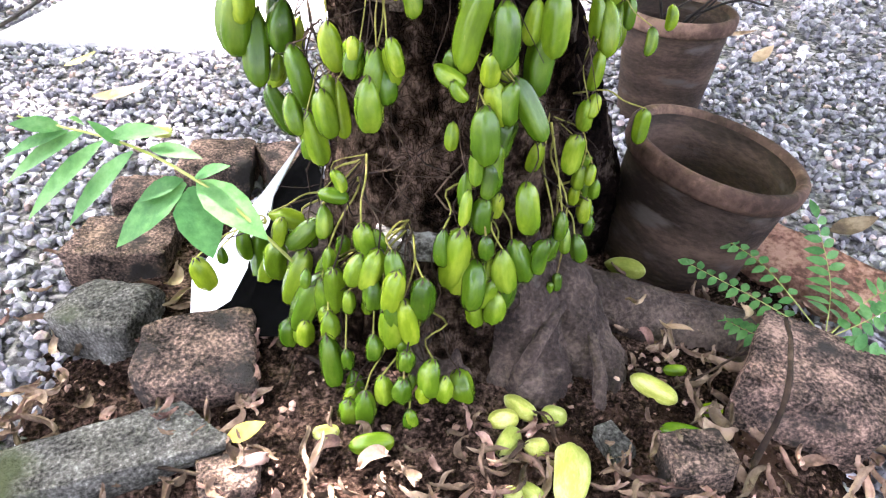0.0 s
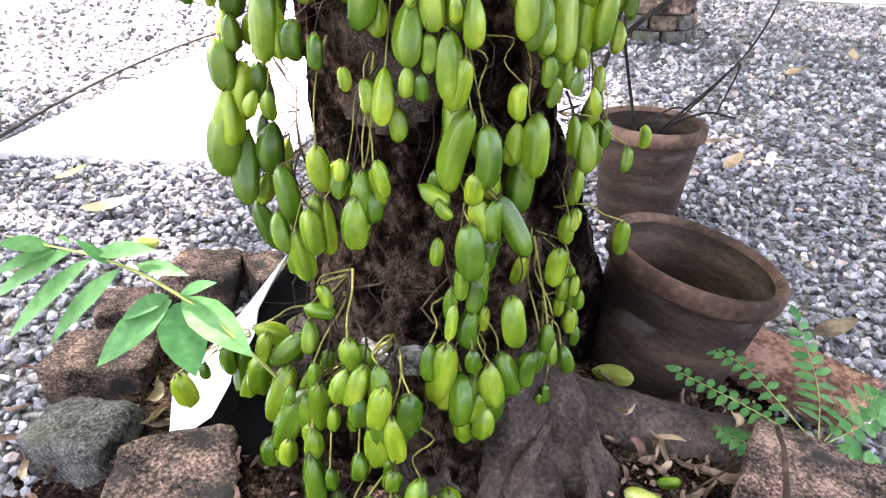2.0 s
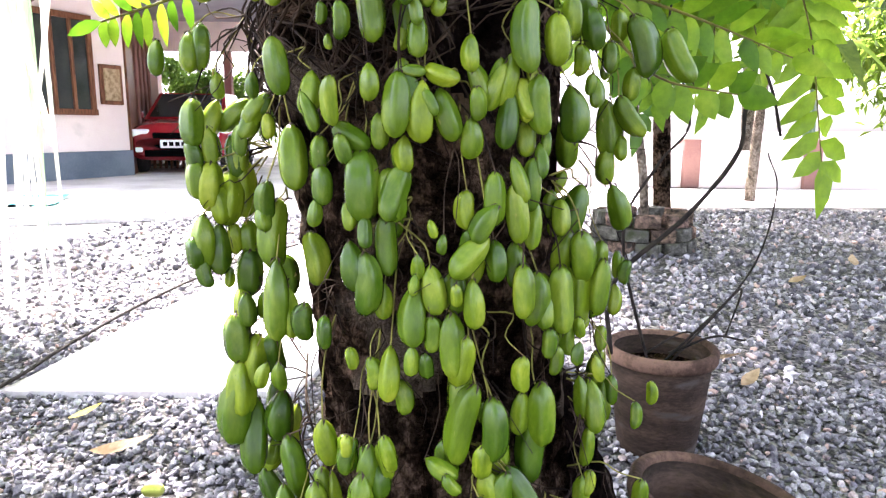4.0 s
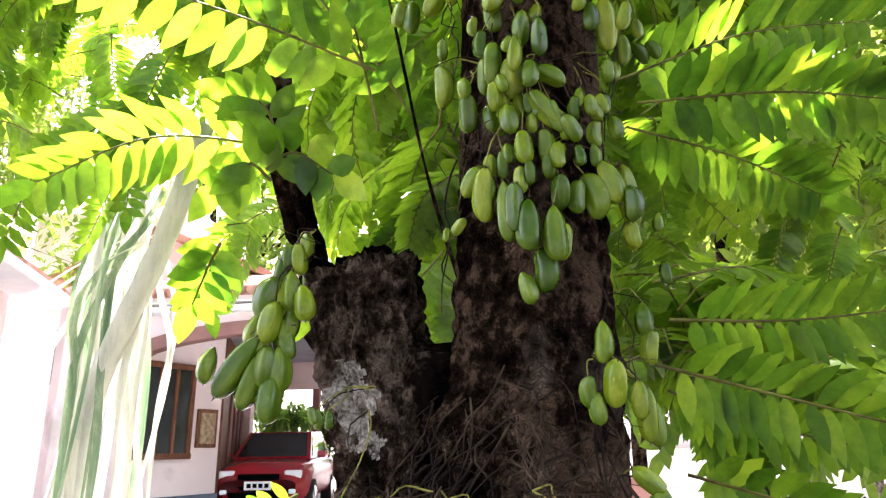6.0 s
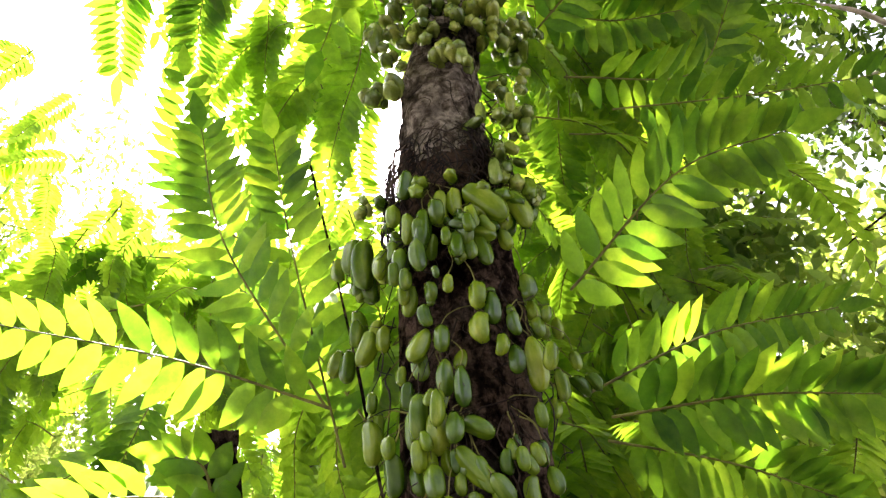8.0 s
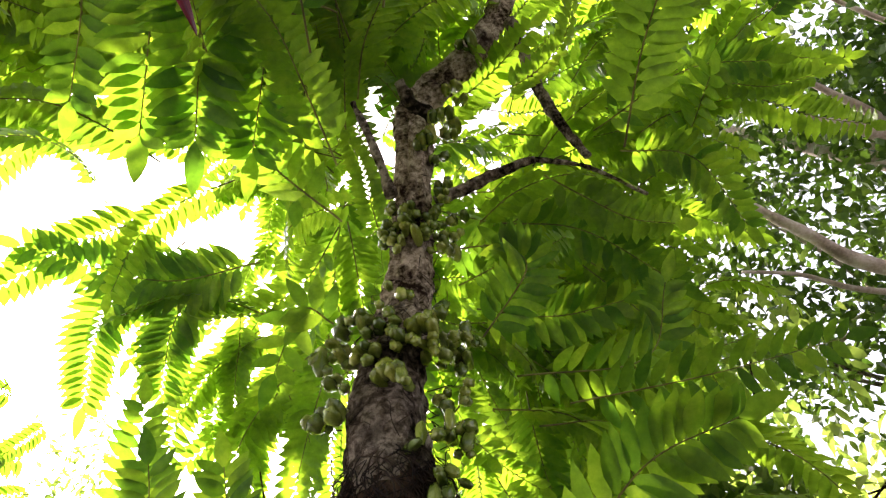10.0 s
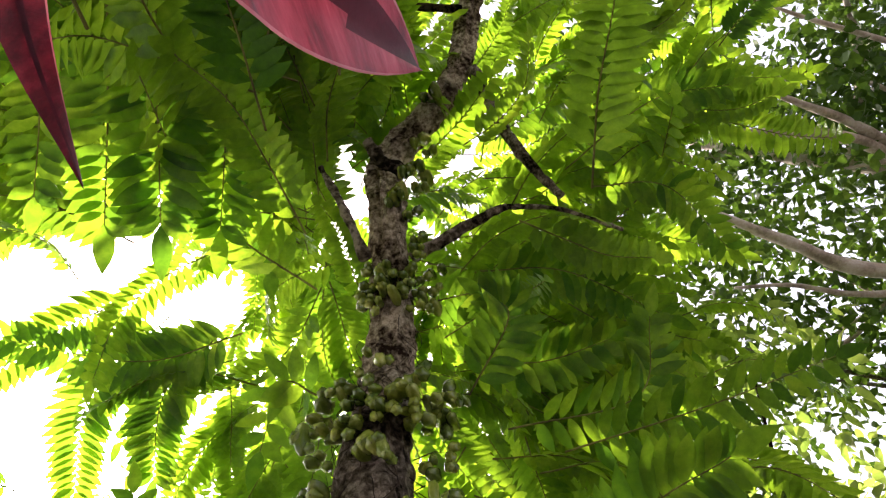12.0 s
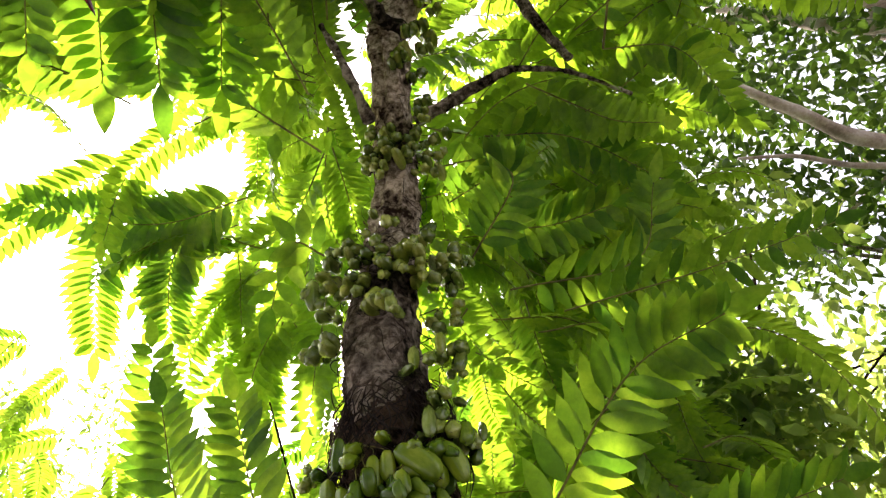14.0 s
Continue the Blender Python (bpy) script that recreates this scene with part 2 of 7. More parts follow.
M_CREAM = surface("cream_leaf", [(0.3, (0.18, 0.12, 0.06)), (0.7, (0.4, 0.3, 0.19))], scale=14, grain=60, rough=0.8, bump=0.3)
M_RED = surface("red_leaf", [(0.3, (0.05, 0.004, 0.012)), (0.48, (0.2, 0.013, 0.034)), (0.66, (0.34, 0.04, 0.072)), (0.8, (0.54, 0.19, 0.23))], scale=4, grain=22, grain_amount=0.3, rough=0.28, bump=0.12, stretch=(9, 1, 5), spec=0.4, translucent=(0.35, (1.5, 0.9, 1.0)))
M_MAROON = surface("maroon_leaf", [(0.3, (0.02, 0.005, 0.009)), (0.55, (0.07, 0.011, 0.02)), (0.8, (0.17, 0.03, 0.05))], scale=3, grain=16, rough=0.4, bump=0.12, stretch=(7, 7, 1), spec=0.2, translucent=(0.25, (2.2, 0.5, 0.7)))
M_STREAK = surface("dark_leaf_streak", [(0.3, (0.02, 0.004, 0.008)), (0.7, (0.1, 0.012, 0.025))], scale=6, grain=30, rough=0.4, bump=0.1)
# pink leaf margin; on the red leaf it paints the pale rim highlight
M_EDGE = surface("leaf_edge_and_highlight", [(0.3, (0.2, 0.04, 0.06)), (0.7, (0.5, 0.22, 0.25))], scale=6, grain=30, rough=0.4, bump=0.1, translucent=(0.3, (1.4, 0.9, 0.9)))
M_WALL = surface("pink_plaster", [(0.3, (0.7, 0.58, 0.56)), (0.7, (0.82, 0.71, 0.69))], scale=1.2, grain=60, rough=0.85, bump=0.1, stain=(1.5, (0.58, 0.5, 0.48), 0.62))
M_TRIM = surface("brown_trim", [(0.3, (0.2, 0.1, 0.09)), (0.7, (0.27, 0.145, 0.125))], scale=2, grain=60, rough=0.7, bump=0.1)
M_PLINTH = surface("blue_grey_plinth", [(0.3, (0.1, 0.13, 0.17)), (0.7, (0.16, 0.19, 0.235))], scale=2, grain=50, rough=0.8, bump=0.1)
M_FASCIA = surface("white_fascia", [(0.3, (0.7, 0.68, 0.68)), (0.7, (0.82, 0.8, 0.8))], scale=2, grain=50, rough=0.7, bump=0.05)
M_TILE = surface("roof_tile", [(0.3, (0.28, 0.13, 0.09)), (0.7, (0.48, 0.27, 0.2))], scale=4, grain=60, rough=0.8, bump=0.2, vary=0.2)
M_WOOD = surface("window_wood", [(0.3, (0.08, 0.03, 0.015)), (0.7, (0.2, 0.085, 0.045))], scale=6, grain=60, rough=0.5, bump=0.1, stretch=(6, 6, 1))
M_GLASSY = surface("window_glass", [(0.3, (0.02, 0.022, 0.025)), (0.7, (0.04, 0.042, 0.045))], scale=2, rough=0.08, bump=0.0, spec=0.6)
M_INDOOR = surface("grey_interior_wall", [(0.3, (0.3, 0.3, 0.34)), (0.7, (0.38, 0.38, 0.42))], scale=2, grain=50, rough=0.9, bump=0.05)
M_CAR = surface("red_car_paint", [(0.3, (0.27, 0.012, 0.018)), (0.7, (0.36, 0.02, 0.028))], scale=1, rough=0.22, bump=0.0, spec=0.6)
M_CARGLASS = surface("car_glass", [(0.3, (0.015, 0.015, 0.017)), (0.7, (0.03, 0.03, 0.033))], scale=1, rough=0.06, bump=0.0, spec=0.7)
M_RUBBER = surface("rubber", [(0.3, (0.012, 0.012, 0.012)), (0.7, (0.025, 0.025, 0.025))], scale=20, rough=0.85, bump=0.1)
M_CHROME = surface("bright_metal", [(0.3, (0.6, 0.6, 0.62)), (0.7, (0.75, 0.75, 0.77))], scale=4, rough=0.2, bump=0.0, metal=1.0)
M_LAMP = surface("headlamp", [(0.3, (0.7, 0.7, 0.72)), (0.7, (0.85, 0.85, 0.86))], scale=4, rough=0.1, bump=0.0)
M_CONCRETE = surface("concrete", [(0.3, (0.36, 0.34, 0.32)), (0.55, (0.5, 0.48, 0.46)), (0.75, (0.6, 0.58, 0.56))], scale=1.2, grain=40, rough=0.9, bump=0.25, stain=(0.8, (0.4, 0.33, 0.27), 0.64))
M_STRAP = surface("pale_strap_leaf", [(0.3, (0.55, 0.56, 0.48)), (0.55, (0.7, 0.7, 0.62)), (0.75, (0.8, 0.78, 0.72))], scale=3, grain=30, rough=0.6, bump=0.15, stretch=(8, 8, 0.6), vary=0.2, translucent=(0.3, (1.1, 1.1, 1.0)))
M_STRAPGREEN = surface("green_strap_leaf", [(0.3, (0.12, 0.2, 0.13)), (0.55, (0.22, 0.3, 0.2)), (0.75, (0.42, 0.46, 0.36))], scale=3, grain=30, rough=0.5, bump=0.15, stretch=(8, 8, 0.6), vary=0.2, translucent=(0.25, (1.1, 1.2, 0.9)))
M_TARP = surface("turquoise_sheet", [(0.3, (0.05, 0.42, 0.38)), (0.7, (0.09, 0.56, 0.5))], scale=3, rough=0.5, bump=0.2)
M_WIRE = surface("dark_stem", [(0.3, (0.008, 0.007, 0.006)), (0.7, (0.03, 0.024, 0.02))], scale=20, rough=0.8, bump=0.2)
M_STONE = surface("grey_gravel_stone", [(0.25, (0.1078, 0.1032, 0.1101)), (0.5, (0.2695, 0.2581, 0.2654)), (0.75, (0.4851, 0.4594, 0.457))], scale=30, grain=160, grain_amount=0.4, rough=0.85, bump=0.3)
# single stones differ in shade
_nt = M_STONE.node_tree
_geo = _nt.nodes.new("ShaderNodeNewGeometry")
_rr = ramp(_nt, _geo.outputs["Random Per Island"], [(0.0, (0.22, 0.22, 0.24)), (0.35, (0.6, 0.6, 0.64)), (0.7, (0.95, 0.95, 0.97)), (0.9, (1.45, 1.45, 1.45)), (0.96, (1.1, 0.8, 0.65)), (1.0, (1.35, 1.32, 1.3))])
_mm = _nt.nodes.new("ShaderNodeMix")
_mm.data_type, _mm.blend_type = "RGBA", "MULTIPLY"
_mm.inputs[0].default_value = 1
_src = _nt.nodes["Principled BSDF"].inputs["Base Color"].links[0].from_socket
_nt.links.new(_src, _mm.inputs[6])
_nt.links.new(_rr, _mm.inputs[7])
_nt.links.new(_mm.outputs[2], _nt.nodes["Principled BSDF"].inputs["Base Color"])

# ---- mesh helpers ----


def mesh(name, verts, faces, mats, smooth=True, index=None):
    me = bpy.data.meshes.new(name)
    me.from_pydata([tuple(v) for v in verts], [], faces)
    for m in mats if isinstance(mats, (list, tuple)) else [mats]:
        me.materials.append(m)
    if smooth:
        me.polygons.foreach_set("use_smooth", [True] * len(me.polygons))
    if index is not None:
        me.polygons.foreach_set("material_index", index)
    me.update()
    return me


def part_mesh(name, me, parent=None, label="", m=None):
    ob = new(name, me)
    if parent is not None:
        ob.parent = parent
    if m is not None:
        ob.matrix_basis = m
    if label:
        tagged(ob, label)
    return ob


def part(name, bm, material, parent=None, label="", m=None, smooth=False):
    me = bpy.data.meshes.new(name)
    bm.to_mesh(me)
    bm.free()
    for k in material if isinstance(material, (list, tuple)) else [material]:
        me.materials.append(k)
    if smooth:
        me.polygons.foreach_set("use_smooth", [True] * len(me.polygons))
    return part_mesh(name, me, parent, label, m)


def empty(name, loc, label, category, group="", rz=0):
    ob = new(name)
    ob.empty_display_size = 0.05
    ob.matrix_basis = pose(*loc, 0, 0, rz)
    return tagged(ob, label, category, group)


def box_bm(sx, sy, sz, bevel=0.0, centre=(0, 0, 0), seg=2):
    bm = bmesh.new()
    bmesh.ops.create_cube(bm, size=1, matrix=Matrix.Translation(centre) @ Matrix.Diagonal((sx, sy, sz, 1)))
    if bevel:
        bmesh.ops.bevel(bm, geom=bm.edges[:], offset=bevel, segments=seg, affect="EDGES", profile=0.6)
    return bm


def smooth_line(points, n):
    """n points of a smooth curve through the given ones (any number of columns)."""
    p = np.array(points, float)
    if len(p) < 3:
        return np.array([p[0] + (p[-1] - p[0]) * k for k in np.linspace(0, 1, n)])
    q = np.vstack([2 * p[0] - p[1], p, 2 * p[-1] - p[-2]])
    out = []
    for u in np.linspace(0, len(p) - 1, n):
        i = min(int(u), len(p) - 2)
        s = u - i
        a, b, c, d = q[i:i + 4]
        out.append(0.5 * (2 * b + (c - a) * s + (2 * a - 5 * b + 4 * c - d) * s * s + (3 * b - a - 3 * c + d) * s ** 3))
    return np.array(out)


def tube(points, radii, sides=8, n=None, cap=True, rough=None):
    """Vertices and faces of a swept tube; rough(p, outward) gives a push outward."""
    n = n or max(len(points) * 3, 4)
    line = smooth_line([(*p, r) for p, r in zip(points, radii)], n)
    pts, rad = line[:, :3], np.maximum(line[:, 3], 1e-4)
    tang = np.gradient(pts, axis=0)
    tang /= np.linalg.norm(tang, axis=1)[:, None] + 1e-9
    side = np.cross(tang[0], (0.31, 0.2, 0.93) if abs(tang[0][2]) < 0.8 else (0.1, 1.0, 0.05))
    verts, faces = [], []
    for i in range(n):
        side = side - tang[i] * side.dot(tang[i])
        side /= np.linalg.norm(side)
        up = np.cross(tang[i], side)
        for k in range(sides):
            a = 2 * math.pi * k / sides
            o = side * math.cos(a) + up * math.sin(a)
            p = pts[i] + o * rad[i]
            if rough:
                p = p + o * rough(p, o, i / (n - 1))
            verts.append(p)
    for i in range(n - 1):
        for k in range(sides):
            a, b = i * sides + k, i * sides + (k + 1) % sides
            faces.append((a, b, b + sides, a + sides))
    if cap:
        faces.append(tuple(range(sides - 1, -1, -1)))
        faces.append(tuple(range((n - 1) * sides, n * sides)))
    return verts, faces


class Heap:
    """Gathers several pieces of geometry into one mesh."""

    def __init__(self):
        self.v, self.f, self.i = [], [], []

    def add(self, vf, index=0):
        v, f = vf
        o = len(self.v)
        self.v.extend(v)
        self.f.extend(tuple(k + o for k in q) for q in f)
        self.i.extend([index] * len(f))

    def mesh(self, name, mats, smooth=True):
        return mesh(name, self.v, self.f, mats, smooth, self.i)


def fractal(p, scale, octaves=3):
    return noise.fractal(Vector(p) * scale, 0.9, 2.0, octaves)


rng = np.random.default_rng(11)

# ---- ground ----
BED = (0.04, 0.74, 0.56, 0.50)  # the soil bed round the trunk: centre and half axes


def in_bed(x, y, grow=1.0):
    return ((x - BED[0]) / (BED[2] * grow)) ** 2 + ((y - BED[1]) / (BED[3] * grow)) ** 2 < 1


bm = bmesh.new()
bmesh.ops.create_grid(bm, x_segments=120, y_segments=120, size=1, matrix=Matrix.Diagonal((400, 400, 1, 1)))
ground = part("ground", bm, M_GRAVELBED)
tagged(ground, "grey gravel yard stretching away from the tree", "ground", kind="structure")


def driveway(name, corners, z, mat, label):
    bm = bmesh.new()
    bm.faces.new([bm.verts.new((x, y, z)) for x, y in corners])
    return tagged(part(name, bm, mat), label, "road", kind="structure")


driveway("road", [(-14, 5.9), (-2.0, 5.95), (2.0, 6.9), (14, 7.0), (14, 9.0), (3.0, 9.1), (2.0, 14), (-14, 14)], 0.008, M_CONCRETE, "pale sunlit concrete driveway in front of the house")


PATH_Y, PATH_L, PATH_R = (1.93, 2.4, 2.95, 3.6, 5.6), (-1.3, -1.24, -1.17, -1.05, -0.75), (-0.4, -0.33, -0.25, -0.12, 0.2)


def in_path(x, y):
    return 1.93 < y < 5.6 and np.interp(y, PATH_Y, PATH_L) < x < np.interp(y, PATH_Y, PATH_R)


def garden_path():
    """A thin cement slab that runs from the bed to the drive, with worn edges."""
    n = 60
    verts, faces = [], []
    for i in range(n):
        y = 1.93 + 3.67 * i / (n - 1)
        l, r = np.interp(y, PATH_Y, PATH_L) + 0.02 * noise.noise(Vector((y * 4, 0, 0))), np.interp(y, PATH_Y, PATH_R) + 0.03 * noise.noise(Vector((y * 4, 5, 0)))
        y += 0.04 * noise.noise(Vector((0, 3, y))) if 0 < i < n - 1 else 0
        verts += [(l, y, -0.01), (l + 0.004, y, 0.022), (r - 0.004, y, 0.022), (r, y, -0.01)]
    for i in range(n - 1):
        b = 4 * i
        faces += [(b + k, b + k + 1, b + k + 5, b + k + 4) for k in range(3)]
    faces += [(3, 2, 1, 0), (4 * n - 4, 4 * n - 3, 4 * n - 2, 4 * n - 1)]
    tagged(new("path", mesh("path", verts, faces, M_CONCRETE, False)), "pale sunlit cement path across the gravel", "path", kind="structure")


garden_path()


def scatter(pts, g, name, mat):
    """Loose angular pieces in one mesh: x, y, size."""
    t = (1 + 5 ** 0.5) / 2
    ico = np.array([(-1, t, 0), (1, t, 0), (-1, -t, 0), (1, -t, 0), (0, -1, t), (0, 1, t), (0, -1, -t), (0, 1, -t), (t, 0, -1), (t, 0, 1), (-t, 0, -1), (-t, 0, 1)]) / 1.9
    tri = [(0, 11, 5), (0, 5, 1), (0, 1, 7), (0, 7, 10), (0, 10, 11), (1, 5, 9), (5, 11, 4), (11, 10, 2), (10, 7, 6), (7, 1, 8), (3, 9, 4), (3, 4, 2), (3, 2, 6), (3, 6, 8), (3, 8, 9), (4, 9, 5), (2, 4, 11), (6, 2, 10), (8, 6, 7), (9, 8, 1)]
    n = len(pts)
    p = np.array(pts)
    size = p[:, 2] * g.uniform(0.55, 1.35, n)
    v = ico[None] * (1 + g.uniform(-0.32, 0.32, (n, 12, 1))) * (size[:, None] * np.stack([g.uniform(0.7, 1.3, n), g.uniform(0.6, 1.0, n), g.uniform(0.4, 0.75, n)], 1))[:, None, :]
    q = g.normal(size=(n, 4)) * (0.35, 0.35, 1, 1)
    q /= np.linalg.norm(q, axis=1)[:, None]
    x, y, z, w = q.T
    rot = np.stack([1 - 2 * (y * y + z * z), 2 * (x * y - z * w), 2 * (x * z + y * w), 2 * (x * y + z * w), 1 - 2 * (x * x + z * z), 2 * (y * z - x * w), 2 * (x * z - y * w), 2 * (y * z + x * w), 1 - 2 * (x * x + y * y)], 1).reshape(n, 3, 3)
    v = np.einsum("nij,nkj->nki", rot, v)
    v[:, :, :2] += p[:, None, :2]
    v[:, :, 2] += (p[:, 3] + size * g.uniform(0.25, 1.0, n))[:, None]
    f = (np.array(tri)[None] + 12 * np.arange(n)[:, None, None]).reshape(-1, 3)
    me = bpy.data.meshes.new(name)
    me.from_pydata(v.reshape(-1, 3).tolist(), [], f.tolist())
    me.materials.append(mat)
    return new(name, me)


def gravel():
    g = np.random.default_rng(5)
    pts = []
    for x0, x1, y0, y1, n, s in ((-1.5, 1.9, 0.3, 2.0, 20500, 0.0098), (-2.3, 2.9, 2.0, 3.6, 9500, 0.0138), (-2.6, 5.0, 3.6, 6.6, 7500, 0.0185)):
        for x, y in zip(g.uniform(x0, x1, n), g.uniform(y0, y1, n)):
            if not in_bed(x, y, 0.93 + 0.1 * math.sin(7 * x + 5 * y)) and not (in_path(x, y) and g.random() < 0.985):
                pts.append((x, y, s, 0.0))
    tagged(scatter(pts, g, "gravel", M_STONE), "loose angular grey gravel stones on the yard", "gravel", kind="stuff")


def soil_height(x, y):
    d = math.hypot((x - BED[0]) / BED[2], (y - BED[1]) / BED[3])
    h = 0.05 * max(0.0, 1 - d) ** 0.5 if d < 1 else 0
    return 0.012 + h + 0.012 * fractal((x, y, 0), 9) + 0.008 * fractal((x, y, 3), 38) + 0.004 * fractal((x, y, 5), 90) if d < 1.05 else -0.03


def soil_bed():
    nx, ny = 230, 210
    verts, faces = [], []
    for j in range(ny):
        for i in range(nx):
            x = BED[0] + BED[2] * 1.12 * (2 * i / (nx - 1) - 1)
            y = BED[1] + BED[3] * 1.12 * (2 * j / (ny - 1) - 1)
            verts.append((x, y, soil_height(x, y)))
    for j in range(ny - 1):
        for i in range(nx - 1):
            a = j * nx + i
            faces.append((a, a + 1, a + nx + 1, a + nx))
    tagged(new("soil_bed", mesh("soil_bed", verts, faces, M_SOIL)), "dark crumbly soil bed round the tree's foot", "soil", kind="structure")
    # crumbs and bark bits on the soil
    g = np.random.default_rng(6)
    for name, mat, n, big, label in (("soil_crumb", M_SOIL, 3200, 0.0055, "loose crumbs of dark earth on the bed"), ("bark_litter", M_DRY, 1100, 0.0045, "small scraps of bark and dry leaf on the soil")):
        pts = []
        while len(pts) < n:
            x, y = g.uniform(-0.62, 0.72), g.uniform(0.38, 1.05)
            if in_bed(x, y, 0.98):
                pts.append((x, y, big * g.uniform(0.3, 1.2), soil_height(x, y) - 0.003))
        tagged(scatter(pts, g, name, mat), label, "soil", kind="stuff")


def stone_block(name, size, loc, rz, mat, label, seed, group="", tilt=(0, 0), wear=0.16, category="stone block", blunt=0.05):
    """A broken block: a chipped hull with blunt edges and a rough skin."""
    g = np.random.default_rng(seed + 400)
    bm = bmesh.new()
    for cx in (-1, 1):
        for cy in (-1, 1):
            for cz in (-1, 1):
                for _ in range(3):  # every corner is broken off a little differently
                    chip = g.uniform(0.0, 0.9 * wear + 0.06, 3)
                    bm.verts.new((cx * (0.5 - chip[0]), cy * (0.5 - chip[1]), cz * (0.5 - 0.7 * chip[2])))
    hull = bmesh.ops.convex_hull(bm, input=bm.verts[:])
    bmesh.ops.delete(bm, geom=[v for v in bm.verts if not v.link_faces], context="VERTS")
    bmesh.ops.dissolve_limit(bm, angle_limit=0.12, verts=bm.verts[:], edges=bm.edges[:])
    for v in bm.verts:
        v.co = Vector((v.co.x * size[0], v.co.y * size[1], v.co.z * size[2]))
    bmesh.ops.bevel(bm, geom=bm.edges[:], offset=blunt * min(size), segments=2, affect="EDGES", profile=0.5, clamp_overlap=True)
    bmesh.ops.triangulate(bm, faces=bm.faces[:])
    for cut in (0.035, 0.018) if loc[1] < 2 else (0.06,):
        bmesh.ops.subdivide_edges(bm, edges=[e for e in bm.edges if e.calc_length() > cut], cuts=2, use_grid_fill=True)
        bmesh.ops.triangulate(bm, faces=[f for f in bm.faces if len(f.verts) > 3])
    bm.normal_update()
    for v in bm.verts:
        p = v.co * 30 + Vector((seed, 0, 0))
        v.co += v.normal * (0.0035 * noise.noise(p) + 0.0022 * noise.noise(p * 2.6) + 0.0012 * noise.noise(p * 6))
    ob = part(name, bm, mat, None, "", pose(loc[0], loc[1], loc[2] + size[2] * 0.46, tilt[0], tilt[1], rz), True)
    return tagged(ob, label, category, group)


def stones():
    ring = "stones round the bed"
    stone_block("stone_block", (0.17, 0.15, 0.10), (-0.305, 0.635, 0.0), 12, M_LATERITE, "rough brown-black laterite block edging the soil bed", 1, ring, (6, 4), 0.24)
    stone_block("stone_block", (0.155, 0.13, 0.10), (-0.455, 0.715, 0.0), -14, M_MOSSY, "grey mossy stone block with a broken corner", 2, ring, (4, -4), 0.26)
    stone_block("stone_block", (0.17, 0.12, 0.085), (-0.50, 0.90, 0.0), 8, M_LATERITE, "reddish laterite brick with dark weathering", 3, ring, (0, 5), 0.12)
    stone_block("stone_block", (0.11, 0.09, 0.07), (-0.53, 1.07, 0.0), 20, M_LATERITE, "small reddish laterite piece behind the bed", 4, ring)
    stone_block("stone_block", (0.15, 0.13, 0.09), (-0.42, 1.18, 0.0), 5, M_LATERITE, "flat-topped tan laterite block behind the tree", 5, ring)
    stone_block("stone_block", (0.09, 0.12, 0.08), (-0.30, 1.2, 0.0), 25, M_LATERITE, "dark laterite piece behind the tree", 15, ring)
    stone_block("stone_slab", (0.36, 0.10, 0.085), (-0.40, 0.475, -0.01), 24, M_MOSSY, "long rounded grey lichen-covered stone", 6, ring, (0, 0), 0.26, "stone", 0.22)
    stone_block("stone_block", (0.20, 0.17, 0.13), (0.51, 0.60, 0.0), -28, M_LATERITE, "red and black laterite block beside the root", 7, ring, (0, 6), 0.24)
    stone_block("brick", (0.24, 0.11, 0.08), (0.645, 0.90, 0.0), -50, M_BRICK, "reddish brick lying beside the clay pot", 8, ring, (14, 0), 0.1, "brick")
    stone_block("rock", (0.10, 0.07, 0.05), (0.325, 0.50, 0.03), 10, M_LATERITE, "small crumbly brown rock on the soil", 9, "", (0, 0), 0.25, "rock")
    stone_block("rock", (0.04, 0.06, 0.035), (0.235, 0.525, 0.03), 30, M_MOSSY, "small pale grey rock on the soil", 10, "", (0, 0), 0.25, "rock")
    stone_block("rock", (0.08, 0.06, 0.04), (-0.22, 0.47, 0.02), 15, M_LATERITE, "small reddish rock among dry leaves", 12, "", (0, 0), 0.25, "rock")


# ---- clay pots ----


